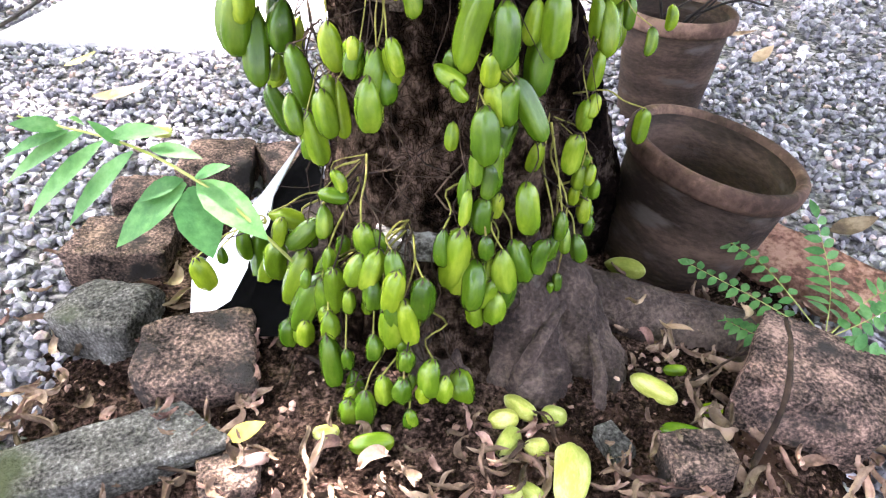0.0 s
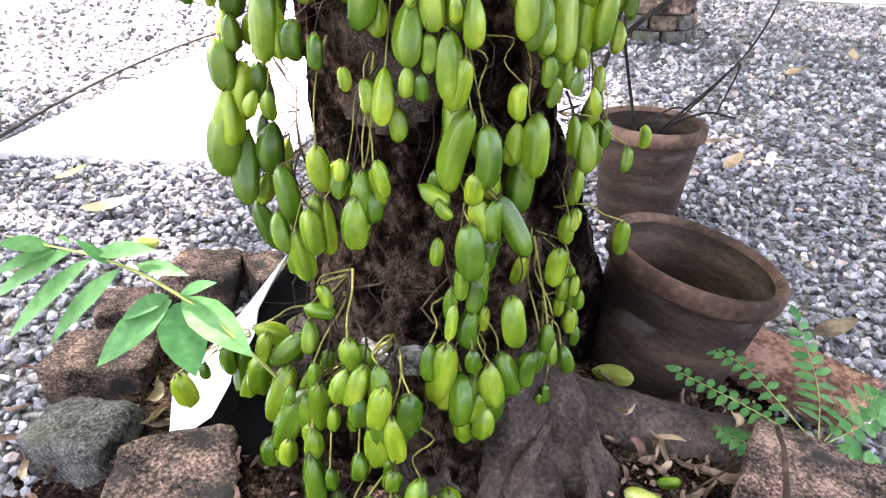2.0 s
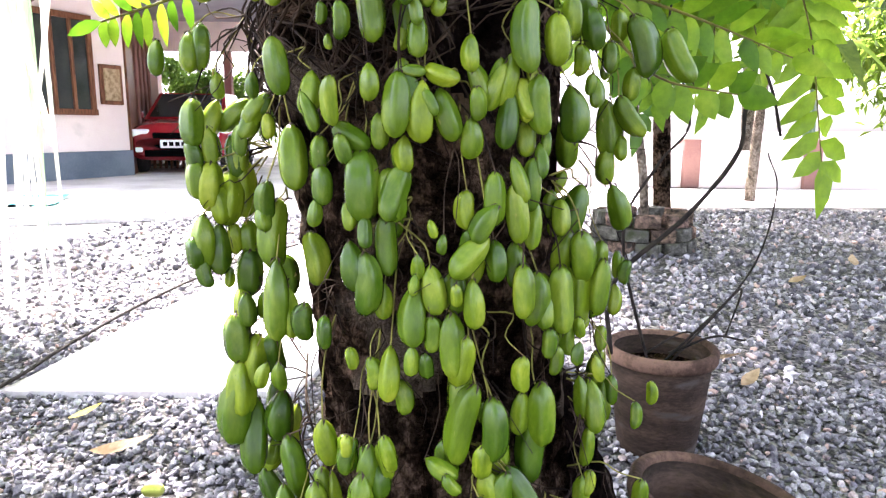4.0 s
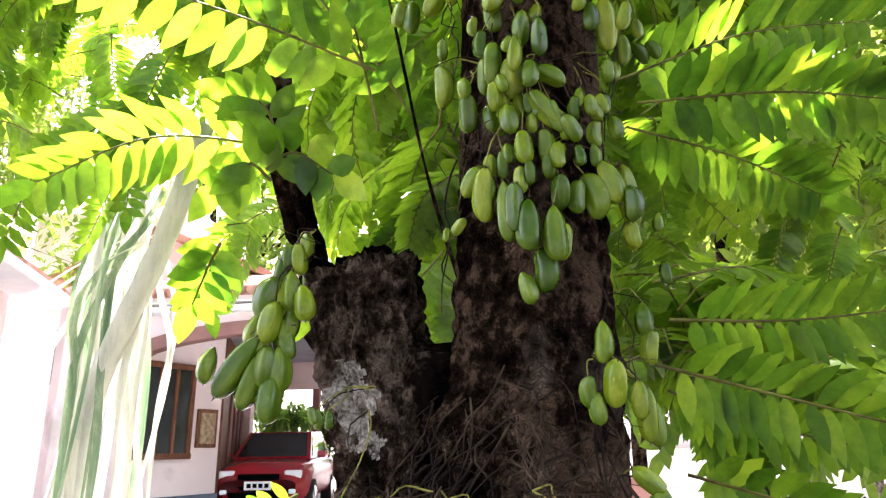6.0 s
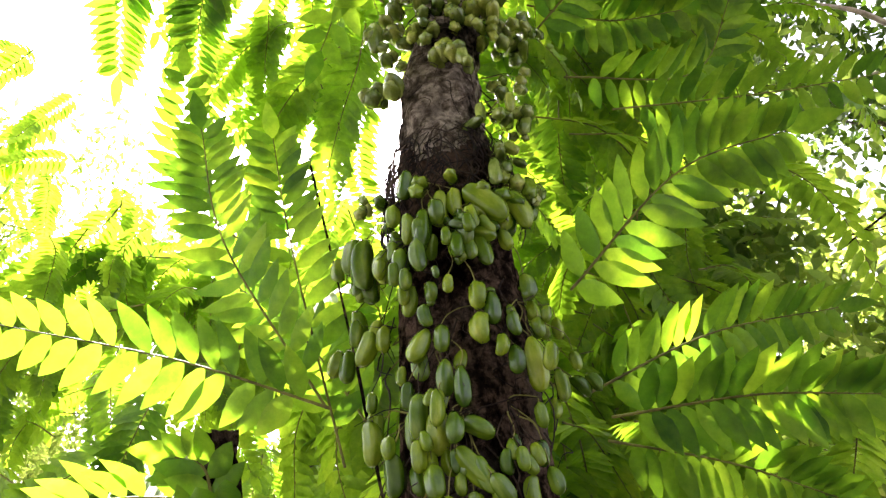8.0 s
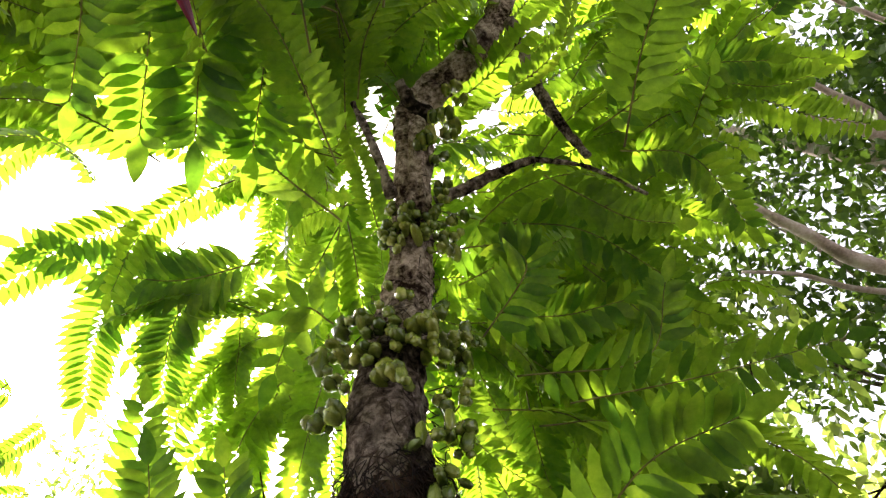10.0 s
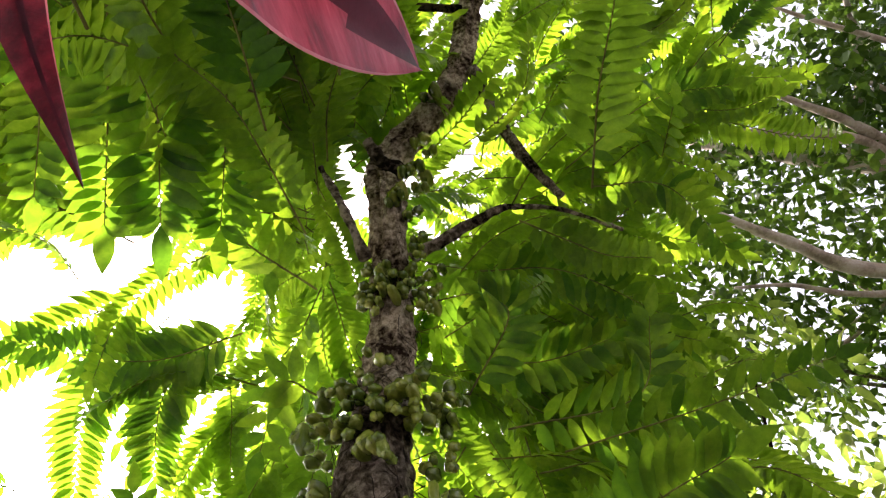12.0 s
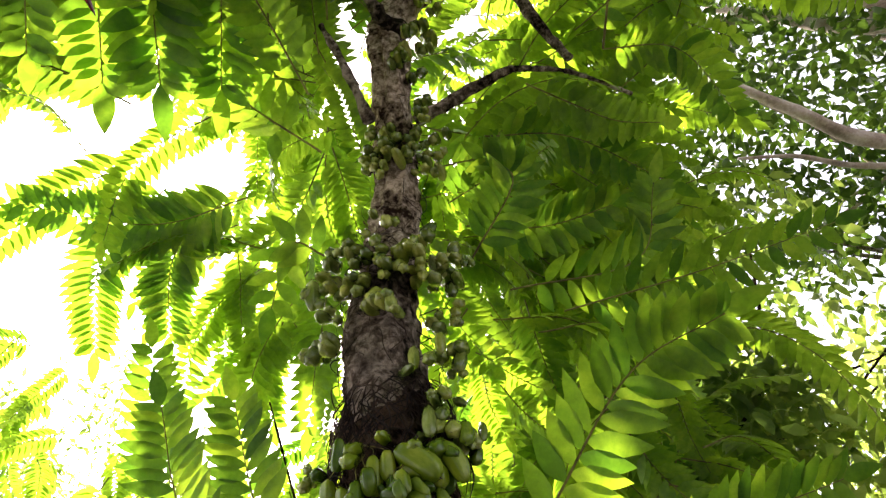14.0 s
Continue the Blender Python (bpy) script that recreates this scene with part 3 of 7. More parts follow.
def clay_pot(x, y, z, h, r_rim, r_base, label, tilt=(0, 0)):
    pot = empty("clay_pot", (x, y, z), label, "flower pot", "clay pots")
    pot.matrix_basis = pose(x, y, z, tilt[0], tilt[1], 0)
    hr = h * 0.13

    def lathe(profile, name, mat, lab=""):
        n = 56
        verts, faces = [], []
        for k, (r, zz) in enumerate(profile):
            for i in range(n):
                a = 2 * math.pi * i / n
                w = 1 + 0.006 * noise.noise(Vector((math.cos(a) * 2, math.sin(a) * 2, zz * 9 + h)))
                verts.append((r * w * math.cos(a), r * w * math.sin(a), zz))
        m = len(profile)
        for k in range(m - 1):
            for i in range(n):
                a, b = k * n + i, k * n + (i + 1) % n
                faces.append((a, b, b + n, a + n))
        if name == "body":
            faces.append(tuple(range(n - 1, -1, -1)))
            faces.append(tuple(range((m - 1) * n, m * n)))
        part_mesh(name, mesh(name, verts, faces, mat), pot, lab)

    r1 = r_rim - 0.012

    def wall(k):
        return r_base + (r1 - r_base) * k ** 0.85

    lathe([(r_base - 0.004, 0.0), (r_base + 0.002, 0.005)] + [(wall(k), (h - hr) * k) for k in (0.08, 0.2, 0.4, 0.6, 0.8, 1.0)]
          + [(r1 - 0.004, h - hr + 0.002), (r_rim - 0.020, h - 0.011)] + [(wall(k) - 0.013, (h - hr) * k) for k in (0.9, 0.7, 0.45, 0.2)] + [(r_base - 0.014, 0.02)], "body", M_CLAY)
    lathe([(r1 - 0.006, h - hr + 0.001), (r1 + 0.002, h - hr - 0.001), (r_rim - 0.002, h - hr), (r_rim + 0.001, h - hr + 0.006), (r_rim + 0.002, h - 0.014), (r_rim + 0.001, h - 0.006), (r_rim - 0.003, h - 0.001),
           (r_rim - 0.009, h), (r_rim - 0.015, h - 0.003), (r_rim - 0.0195, h - 0.012)], "rim", M_CLAYRIM, "worn reddish clay rim")
    return pot


# ---- trunk ----
AXIS = [(0.02, 0.82, -0.05, 0.21), (0.02, 0.82, 0.06, 0.19), (0.02, 0.82, 0.2, 0.168), (0.02, 0.82, 0.45, 0.152), (0.0, 0.83, 0.7, 0.155), (-0.01, 0.83, 0.92, 0.168), (0.015, 0.825, 1.04, 0.135), (0.035, 0.82, 1.14, 0.112),
        (0.04, 0.82, 1.25, 0.102), (0.05, 0.81, 1.5, 0.096), (0.055, 0.80, 1.9, 0.086), (0.065, 0.80, 2.3, 0.074), (0.167, 0.80, 2.856, 0.061), (0.264, 0.62, 3.253, 0.058), (0.333, 0.544, 3.553, 0.058),
        (0.674, 0.412, 3.865, 0.05), (0.892, 0.204, 4.214, 0.045), (1.156, -0.154, 4.678, 0.035)]


def bark_push(p, o, s):
    a = math.atan2(o[1], o[0])
    q = Vector((o[0] * 1.5, o[1] * 1.5, p[2] * 0.9))
    lump = 0.10 * noise.noise(q * 1.6) + 0.05 * noise.noise(q * 4.2)
    plates = abs(noise.noise(Vector((o[0] * 3.2, o[1] * 3.2, p[2] * 7.0)) * 2.0))
    fine = noise.noise(Vector((p[0] * 60, p[1] * 60, p[2] * 38))) + (1.3 * abs(noise.noise(Vector((p[0] * 34, p[1] * 34, p[2] * 22)))) - 0.4 if p[2] < 1.4 else 0.0)
    base = math.hypot(p[0] - 0.02, p[1] - 0.82)
    flare = 0.045 * max(0.0, 0.28 - p[2]) / 0.28 * max(0.0, math.sin(4 * a + 0.6))
    hollow = -0.06 * math.exp(-((p[0] - 0.07) / 0.05) ** 2 - ((p[2] - 0.905) / 0.07) ** 2) if p[1] < 0.8 and 0.7 < p[2] < 1.1 else 0.0
    knob = 0.011 * noise.noise(Vector(p) * 16) + 0.006 * noise.noise(Vector(p) * 40) if p[2] > 1.8 else 0.0
    return hollow + knob + lump * 0.16 * min(base * 4, 1) - 0.018 * (1 - min(plates * 4, 1)) * min(base * 4, 1) * (0.6 if p[2] < 1.4 else 0.35 if p[2] < 1.8 else 0.1) + (0.006 if p[2] < 1.4 else 0.0035) * fine + flare


def tree():
    t = empty("bilimbi_tree", (0.02, 0.82, 0.0), "old fruiting tree with cracked dark bark, stumps and feathery green fronds", "tree")
    inv = Matrix.Translation((-0.02, -0.82, 0))

    def add(name, me, label="", mats=None):
        return part_mesh(name, me, t, label, inv)

    v, f = tube([a[:3] for a in AXIS], [a[3] for a in AXIS], 130, 720, True, bark_push)
    # near-black wood colour paints the shade inside the trunk's hollow
    add("trunk", mesh("trunk", v, f, [M_BARK, M_MIDBARK, M_STUMP_SHADE, M_BASEBARK, M_UPBARK], True, [3 if v[q[0]][2] < 0.52 + 0.1 * noise.noise(Vector(v[q[0]]) * 7) else 2 if v[q[0]][1] < 0.8 and math.hypot((v[q[0]][0] - 0.07) / 0.062, (v[q[0]][2] - 0.905) / 0.085) < 1 + 0.5 * noise.noise(Vector(v[q[0]]) * 30) else 4 if v[q[0]][2] > 2.5 + 0.3 * noise.noise(Vector(v[q[0]]) * 9) + 0.12 * noise.noise(Vector(v[q[0]]) * 34) else int(v[q[0]][2] > 2.03 + 0.16 * noise.noise(Vector(v[q[0]]) * 11) + 0.08 * noise.noise(Vector(v[q[0]]) * 34)) for q in f]))
    # the sawn stump on the near side of the fork, with a rough rotten top and a lichen patch
    sides, rings = 110, 150
    v, f = tube([(-0.05, 0.82, 0.86), (-0.10, 0.825, 0.99), (-0.145, 0.83, 1.09), (-0.165, 0.83, 1.17), (-0.18, 0.828, 1.25), (-0.187, 0.826, 1.30)], [0.125, 0.104, 0.076, 0.074, 0.076, 0.076], sides, rings, False, lambda p, o, s: bark_push(p, o, s) + 0.010 * fractal(p, 22) + 0.005 * fractal(p, 60) + 0.003 * fractal((p[0] * 3, p[1] * 3, p[2]), 40))
    v = [p + np.array((0, 0, 0.012 * fractal(p, 35) + 0.008 * fractal(p, 90))) if i >= sides * (rings - 6) else p for i, p in enumerate(v)]
    rim = np.array(v[-sides:])
    mid = rim.mean(axis=0)
    for k in range(1, 9):
        for p in rim:
            q = mid + (p - mid) * (1 - k / 8.2)
            v.append(q + np.array((0, 0, -0.010 * min(1, k / 3) + 0.010 * fractal(q, 45) + 0.006 * fractal(q, 110))))
    for r in range(rings - 1, rings + 7):
        for k in range(sides):
            f.append((r * sides + k, r * sides + (k + 1) % sides, (r + 1) * sides + (k + 1) % sides, (r + 1) * sides + k))
    f.append(tuple(range((rings + 7) * sides, (rings + 8) * sides)))

    def stump_part(q):
        p = np.mean([v[i] for i in q[:4]], axis=0)
        if q[0] >= sides * (rings - 5) + 40 * noise.noise(Vector(p) * 30):
            return 1
        w = noise.noise(Vector(p) * 28) * 0.5 + noise.noise(Vector(p) * 70) * 0.35
        return 2 if p[1] < 0.80 and math.hypot((p[0] + 0.178 - 0.35 * (1.11 - p[2])) / 0.030, (p[2] - 1.112) / 0.052) < 1.0 + w else 0

    add("stump", mesh("stump", v, f, [M_STUMPBARK, M_STUMP_SHADE, M_LICHEN], True, [stump_part(q) for q in f]), "sawn stump of a limb with a black rotten top and a pale lichen patch")
    add("burl", mesh("burl", *tube([(-0.05, 0.86, 0.80), (-0.06, 0.87, 1.0), (-0.065, 0.875, 1.15), (-0.065, 0.875, 1.19)], [0.13, 0.125, 0.11, 0.07], 60, 60, True, lambda p, o, s: bark_push(p, o, s) + 0.012 * fractal(p, 20) + 0.006 * fractal(p, 60)), M_STUMP_SHADE), "near-black wood in the fork")
    # second stem behind it
    add("limb", mesh("limb", *tube([(-0.14, 0.98, 0.95), (-0.24, 1.0, 1.18), (-0.305, 0.99, 1.35), (-0.35, 0.95, 1.53), (-0.375, 0.93, 1.66)], [0.04, 0.032, 0.026, 0.024, 0.023], 28, 50, True, bark_push), M_BARK), "dark side stem cut off at the top")
    # upper branches
    for k, (pts, r) in enumerate([
            ([(0.770, 0.386, 3.876), (0.783, 0.634, 3.590), (0.839, 0.808, 3.339)], 0.027), ([(0.354, 0.555, 3.411), (0.300, 0.491, 3.443), (0.279, 0.419, 3.477)], 0.03),
            ([(0.172, 0.576, 2.857), (0.158, 0.489, 3.010), (0.128, 0.383, 3.172)], 0.016), ([(0.282, 0.694, 3.026), (0.404, 0.679, 3.031), (0.499, 0.663, 3.037), (0.600, 0.656, 3.038)], 0.020),
            ([(0.600, 0.656, 3.038), (0.745, 0.713, 3.008), (0.925, 0.866, 3.042)], 0.009),
            ([(0.89, 0.2, 4.2), (0.4, 0.0, 4.4), (-0.2, -0.2, 4.3), (-0.7, -0.25, 4.1)], 0.02), ([(0.0, 0.98, 1.1), (-0.12, 1.08, 1.5), (-0.2, 1.1, 1.9), (-0.32, 1.05, 2.5)], 0.004)]):
        add("limb", mesh("limb", *tube(pts, list(np.linspace(r, r * 0.6, len(pts))), 16, 36, True, lambda p, o, s: r * 0.35 * fractal(p, 18)), M_MIDBARK if k < 5 else M_BARK))
    # roots and buttresses
    for pts, rr in [([(0.10, 0.75, 0.22), (0.125, 0.69, 0.11), (0.145, 0.64, 0.015), (0.15, 0.61, -0.05)], [0.05, 0.062, 0.068, 0.05]),
                    ([(0.16, 0.76, 0.16), (0.215, 0.70, 0.07), (0.25, 0.65, 0.0), (0.265, 0.62, -0.05)], [0.045, 0.052, 0.052, 0.04]),
                    ([(0.14, 0.80, 0.13), (0.22, 0.79, 0.07), (0.33, 0.765, 0.045), (0.45, 0.745, 0.03), (0.56, 0.71, 0.015), (0.70, 0.67, -0.03)], [0.06, 0.052, 0.048, 0.045, 0.042, 0.035]),
                    ([(-0.02, 0.74, 0.2), (0.02, 0.67, 0.08), (0.04, 0.62, -0.03)], [0.05, 0.06, 0.05]),
                    ([(0.12, 0.90, 0.5), (0.20, 0.96, 0.32), (0.25, 0.99, 0.14), (0.28, 1.0, -0.04)], [0.05, 0.06, 0.07, 0.075]),
                    ([(-0.1, 0.8, 0.2), (-0.2, 0.8, 0.06), (-0.3, 0.84, -0.03)], [0.06, 0.05, 0.04])]:
        # the rear buttress is painted near-black, for deep shade behind the trunk
        add("root", mesh("root", *tube(pts, rr, 40, 60, True, lambda p, o, s: 0.012 * fractal(p, 12) + 0.005 * fractal(p, 45)), M_STUMP_SHADE if pts[0][1] > 0.88 else M_ROOT), "smooth dark grey surface root; the rear one is painted shade-black")
    for pts in ([(0.190, 0.698, 0.135), (0.144, 0.619, 0.125), (0.122, 0.607, 0.075), (0.112, 0.613, 0.030)], [(0.226, 0.670, 0.100), (0.232, 0.616, 0.080), (0.229, 0.585, 0.050), (0.222, 0.572, 0.020)]):
        add("root", mesh("root", *tube(pts, [0.007, 0.009, 0.010, 0.008], 10, 24, True, lambda p, o, s: 0.002 * fractal(p, 60)), M_ROOT), "thin dark root running over the buttress")
    # the pale sawn ledge and lichen patches
    for size, loc, rz in (((0.105, 0.05, 0.03), (-0.010, 0.662, 0.252), -4), ((0.05, 0.03, 0.045), (-0.14, 0.675, 0.965), 8)):
        bm = box_bm(*size, 0.006)
        bmesh.ops.subdivide_edges(bm, edges=bm.edges[:], cuts=2, use_grid_fill=True)
        for q in bm.verts:
            q.co += Vector((0.004, 0.004, 0.004)) * noise.noise(q.co * 90)
        part("bark_flake", bm, M_LICHEN, t, "pale grey lichened bark edge", inv @ pose(*loc, 0, 0, rz), True)
    # hanging rootlets and old fruit stalks matted on the bark
    h = Heap()
    g = np.random.default_rng(8)
    for z0, z1, a0, a1, n in ((0.86, 1.12, math.pi * 0.9, math.pi * 1.55, 210), (0.95, 1.15, math.pi * 1.3, math.pi * 1.8, 40), (0.2, 0.75, math.pi * 1.0, math.pi * 2.0, 50), (1.3, 1.8, math.pi, 2 * math.pi, 40), (1.92, 2.07, math.pi, 2 * math.pi, 190), (2.1, 2.3, math.pi, 2 * math.pi, 15), (2.4, 3.3, math.pi, 2 * math.pi, 25)):
        for _ in range(n):
            z, a, ln = g.uniform(z0, z1), g.uniform(a0, a1), g.uniform(0.04, 0.13)
            c = smooth_at(z)
            pts = []
            for s in (0, 0.33, 0.66, 1):
                zz = z - ln * s
                c = smooth_at(zz)
                rr = c[3] + 0.012 + 0.016 * math.sin(s * 3) + g.uniform(-0.004, 0.006)
                aa = a + g.normal(0, 0.14)
                pts.append((c[0] + rr * math.cos(aa), c[1] + rr * math.sin(aa), zz))
            r = g.uniform(0.0006, 0.0015)
            h.add(tube(pts, [r, r, r, r * 0.6], 4, 8, False))
    tagged(add("rootlet_mat", h.mesh("rootlet_mat", M_TWIG), "matted brown dry rootlets"), kind="stuff")
    return t, inv


def smooth_at(z):
    zs = [a[2] for a in AXIS]
    return [float(np.interp(z, zs, [a[i] for a in AXIS])) for i in range(4)]


TREE, TREE_INV = None, None

# ---- fruit ----


def fruit_mesh(kind, mat, name="fruit"):
    """Unit fruit: axis from z=0 (stalk) to z=-1, five soft ribs, width 1."""
    n, m = 20, 11
    verts, faces, index = [], [], []
    low, blunt, bend = ((1.1, 3.2, 0.03), (1.32, 2.8, 0.10), (1.02, 3.5, 0.20))[kind]
    for k in range(m):
        s = 0.5 - 0.5 * math.cos(math.pi * (k + 0.18) / (m - 0.64))
        r = 0.52 * (1 - abs(2 * min(s, 0.997) ** low - 1) ** blunt) ** 0.56
        for i in range(n):
            a = 2 * math.pi * i / n
            rr = r * (1.06 - 0.2 * abs(math.cos(2.5 * a)) ** 2.6 + 0.04 * math.sin(2 * a + kind) * math.sin(3 * s))
            verts.append((rr * math.cos(a) + bend * math.sin(math.pi * s), rr * math.sin(a), -s))
    for k in range(m - 1):
        for i in range(n):
            a, b = k * n + i, k * n + (i + 1) % n
            faces.append((a, a + n, b + n, b))
            index.append(0)
    faces += [tuple(range(n)), tuple(range(m * n - 1, (m - 1) * n - 1, -1))]
    index += [1, 0]
    # dry calyx lobes at the stalk, remains of the flower at the tip
    o = len(verts)
    for i in range(5):
        a = 2 * math.pi * i / 5
        for dr, dz in ((0.05, 0.01), (0.2, -0.02), (0.34, -0.09)):
            verts.append((dr * math.cos(a), dr * math.sin(a), dz + 0.02))
        verts.append((0.22 * math.cos(a + 0.5), 0.22 * math.sin(a + 0.5), 0.0))
        faces += [(o + 4 * i, o + 4 * i + 1, o + 4 * i + 3), (o + 4 * i + 1, o + 4 * i + 2, o + 4 * i + 3)]
        index += [1, 1]
    o = len(verts)
    verts += [(0.06, 0, -0.98), (-0.03, 0.05, -0.98), (-0.03, -0.05, -0.98), (0.02, 0.01, -1.07)]
    faces += [(o, o + 1, o + 3), (o + 1, o + 2, o + 3), (o + 2, o, o + 3)]
    index += [1, 1, 1]
    return mesh(name, verts, faces, [mat, M_CALYX], True, index)


FRUITS = [fruit_mesh(k, M_FRUIT) for k in range(3)]
LIT_FRUITS = [fruit_mesh(k, M_LITFRUIT) for k in range(3)]
RIPE = [fruit_mesh(k, M_RIPE) for k in range(3)]
frng = np.random.default_rng(21)


def fruit_cluster(anchor, fruits):
    """A bunch on its stalks. fruits: centre x, y, z, length, width, lean in degrees."""
    c = empty("fruit_cluster", anchor, "hanging bunch of ribbed green fruits on thin stalks from the bark" if len(fruits) > 2 else "few ribbed green fruits on thin stalks from the bark", "fruit", "fruit bunches on the trunk")
    a = np.array(anchor)
    extra = []
    for x, y, z, ln, wd, lean in fruits:
        for _ in range(int(frng.integers(2, 5)) if z > 1.9 else int(frng.random() < (0.55 if 0.7 < z < 1.05 else 0.75))):  # fruits deeper in the bunch
            ax = smooth_at(z)
            d = Vector((x - ax[0], y - ax[1]))
            s = max(0.7, (d.length - frng.uniform(-0.012, 0.024)) / d.length)
            extra.append((ax[0] + d.x * s + frng.normal(0, 0.02), ax[1] + d.y * s, z + frng.normal(0.004, 0.024), ln * frng.uniform(0.65, 0.95), wd * frng.uniform(0.75, 0.95), lean * 0.5 + frng.normal(0, 10)))
    for k, (x, y, z, ln, wd, lean) in enumerate(fruits + extra):
        if z < 1.2:
            wd, ln = wd * 1.04, ln * 1.1
        wd = min(wd, ln * 0.5)
        tilt = frng.normal(0, 7)
        if z > 1.85:
            tilt, ln = -abs(frng.normal(38, 16)), ln * 1.15
        rot = pose(0, 0, 0, tilt, -lean + frng.normal(0, 3), 0)
        top = Vector((x, y, z)) + rot @ Vector((0, 0, ln / 2))
        part_mesh("fruit", (LIT_FRUITS if z > 1.9 else FRUITS)[int(frng.integers(0, 3))], c, "", Matrix.Translation(top - Vector(anchor)) @ rot @ pose(0, 0, 0, 0, 0, frng.uniform(0, 360)) @ Matrix.Diagonal((wd, wd, ln, 1)))
        if k >= len(fruits):
            continue
        p1 = np.array(top) - a
        start = p1 * 0.12 * (k % 3) if k else np.zeros(3)
        mid = p1 * 0.5 + np.array((frng.normal(0, 0.008), 0.004, 0.012))
        r = 0.0007 if ln < 0.045 else 0.0009
        if z < 0.3:
            r = 0.0012
        kink = p1 * 0.75 + np.array((frng.normal(0, 0.006), frng.normal(0, 0.004), 0.006))
        part_mesh("stalk", mesh("stalk", *tube([start, mid, kink, p1], [r * 1.5, r * 1.1, r, r], 5, 10, False), M_TWIG if frng.random() < (0.15 if z < 0.3 else 0.45) else M_STALK), c)
        if k % 2 == 0:
            e = p1 * frng.uniform(0.6, 1.1) + np.array((frng.normal(0, 0.022), -0.008, frng.normal(0, 0.015)))
            part_mesh("stalk", mesh("stalk", *tube([start, p1 * 0.4 + np.array((frng.normal(0, 0.01), -0.006, 0.0)), p1 * 0.6 + np.array((frng.normal(0, 0.014), -0.006, frng.normal(0, 0.01))), e], [r * 1.2, r, r * 0.8, r * 0.5], 4, 8, False), M_TWIG), c, "dry bare stalk")
    return c


# ---- fronds ----


def leaflet(h, base, along, side, normal, ln, wd, droop, index=0, plain=False):
    """One pointed leaflet with a folded midrib that arches down."""
    verts, faces = [], []
    base, along, side, normal = [np.array(k, float) for k in (base, along, side, normal)]
    rows = ((0.0, 0.10), (0.12, 0.55), (0.32, 0.95), (0.55, 0.92), (0.78, 0.58), (0.93, 0.2), (1.0, 0.0))
    if plain:
        rows = ((0.0, 0.12), (0.3, 0.98), (0.68, 0.76), (1.0, 0.0))
    for s, w in rows:
        c = base + along * ln * s - normal * droop * ln * s * s
        e = side * wd * 0.5 * w
        verts += [c - e + normal * wd * 0.10 * w, c, c + e + normal * wd * 0.10 * w]
    for k in range(len(rows) - 1):
        a = 3 * k
        faces += [(a, a + 1, a + 4, a + 3), (a + 1, a + 2, a + 5, a + 4)]
    h.add((verts, faces), index)


def frond_mesh(points, pairs, ln, wd, mats, g, rach=0.0025, twist=0.0, start=0.12, hang=0.25, lean=0.42, parent=None, inv=None, label=""):
    """A feather leaf along the points: rachis and pairs of leaflets, longest in the middle.
    With a parent it becomes a part of it, with every leaflet a piece of its own."""
    h = Heap()
    if parent is not None:
        own = part_mesh("frond", mesh("frond", *tube(points, list(np.linspace(rach, rach * 0.4, len(points))), 6, pairs + 6, False), mats[1]), parent, label, inv)

    def leaflet_of(*args):
        if parent is None:
            leaflet(h, *args, 0, True)
        else:
            one = Heap()
            leaflet(one, *args)
            part_mesh("leaflet", one.mesh("leaflet", mats[0]), own)

    line = smooth_line(points, pairs * 2 + 6)
    h.add(tube(points, list(np.linspace(rach, rach * 0.4, len(points))), 5, pairs + 4, False), 1)
    tang = np.gradient(line, axis=0)
    tang /= np.linalg.norm(tang, axis=1)[:, None] + 1e-9
    up = np.array(twist) if isinstance(twist, tuple) else np.array((math.sin(twist), 0.0, math.cos(twist)))
    m = len(line)
    for k in range(pairs):
        s = start + (1 - start) * (k + 0.5) / pairs
        i = min(int(s * (m - 1)), m - 1)
        t = tang[i]
        nrm = up - t * up.dot(t)
        ll = np.linalg.norm(nrm)
        nrm = nrm / ll if ll > 0.2 else np.cross(t, (0.9, 0.3, 0.1)) / np.linalg.norm(np.cross(t, (0.9, 0.3, 0.1)))
        sd = np.cross(t, nrm)
        env = 0.62 + 0.38 * math.sin(math.pi * min(1, 0.15 + s * 0.85))
        for sgn in (-1, 1):
            p = line[min(i + (1 if sgn > 0 else 0), m - 1)]
            d = sd * sgn + t * (lean + 0.25 * s + g.normal(0, 0.06)) - nrm * (0.12 + g.normal(0, 0.10))
            d /= np.linalg.norm(d)
            w = np.cross(nrm, d)
            w /= np.linalg.norm(w)
            nn = np.cross(d, w)
            leaflet_of(p, d, w, nn, ln * env * g.uniform(0.9, 1.08), wd * g.uniform(0.9, 1.1), hang * g.uniform(0.5, 1.4))
    t = tang[-1]
    sd = np.cross(t, up)
    sd /= np.linalg.norm(sd) + 1e-9
    leaflet_of(line[-1], t, sd, np.cross(sd, t), ln * 0.95, wd * 1.1, hang)
    if parent is not None:
        return own
    return h.mesh("frond", mats)


SUNLIT = []  # fronds to be lit: the crown is cleared along the sun's line above them


def in_gap(p):
    for q, wide in SUNLIT:
        k = (p - q).dot(SUN_DIR)
        if k > 0.06 and (p - q - SUN_DIR * k).length < wide:
            return True
    return False


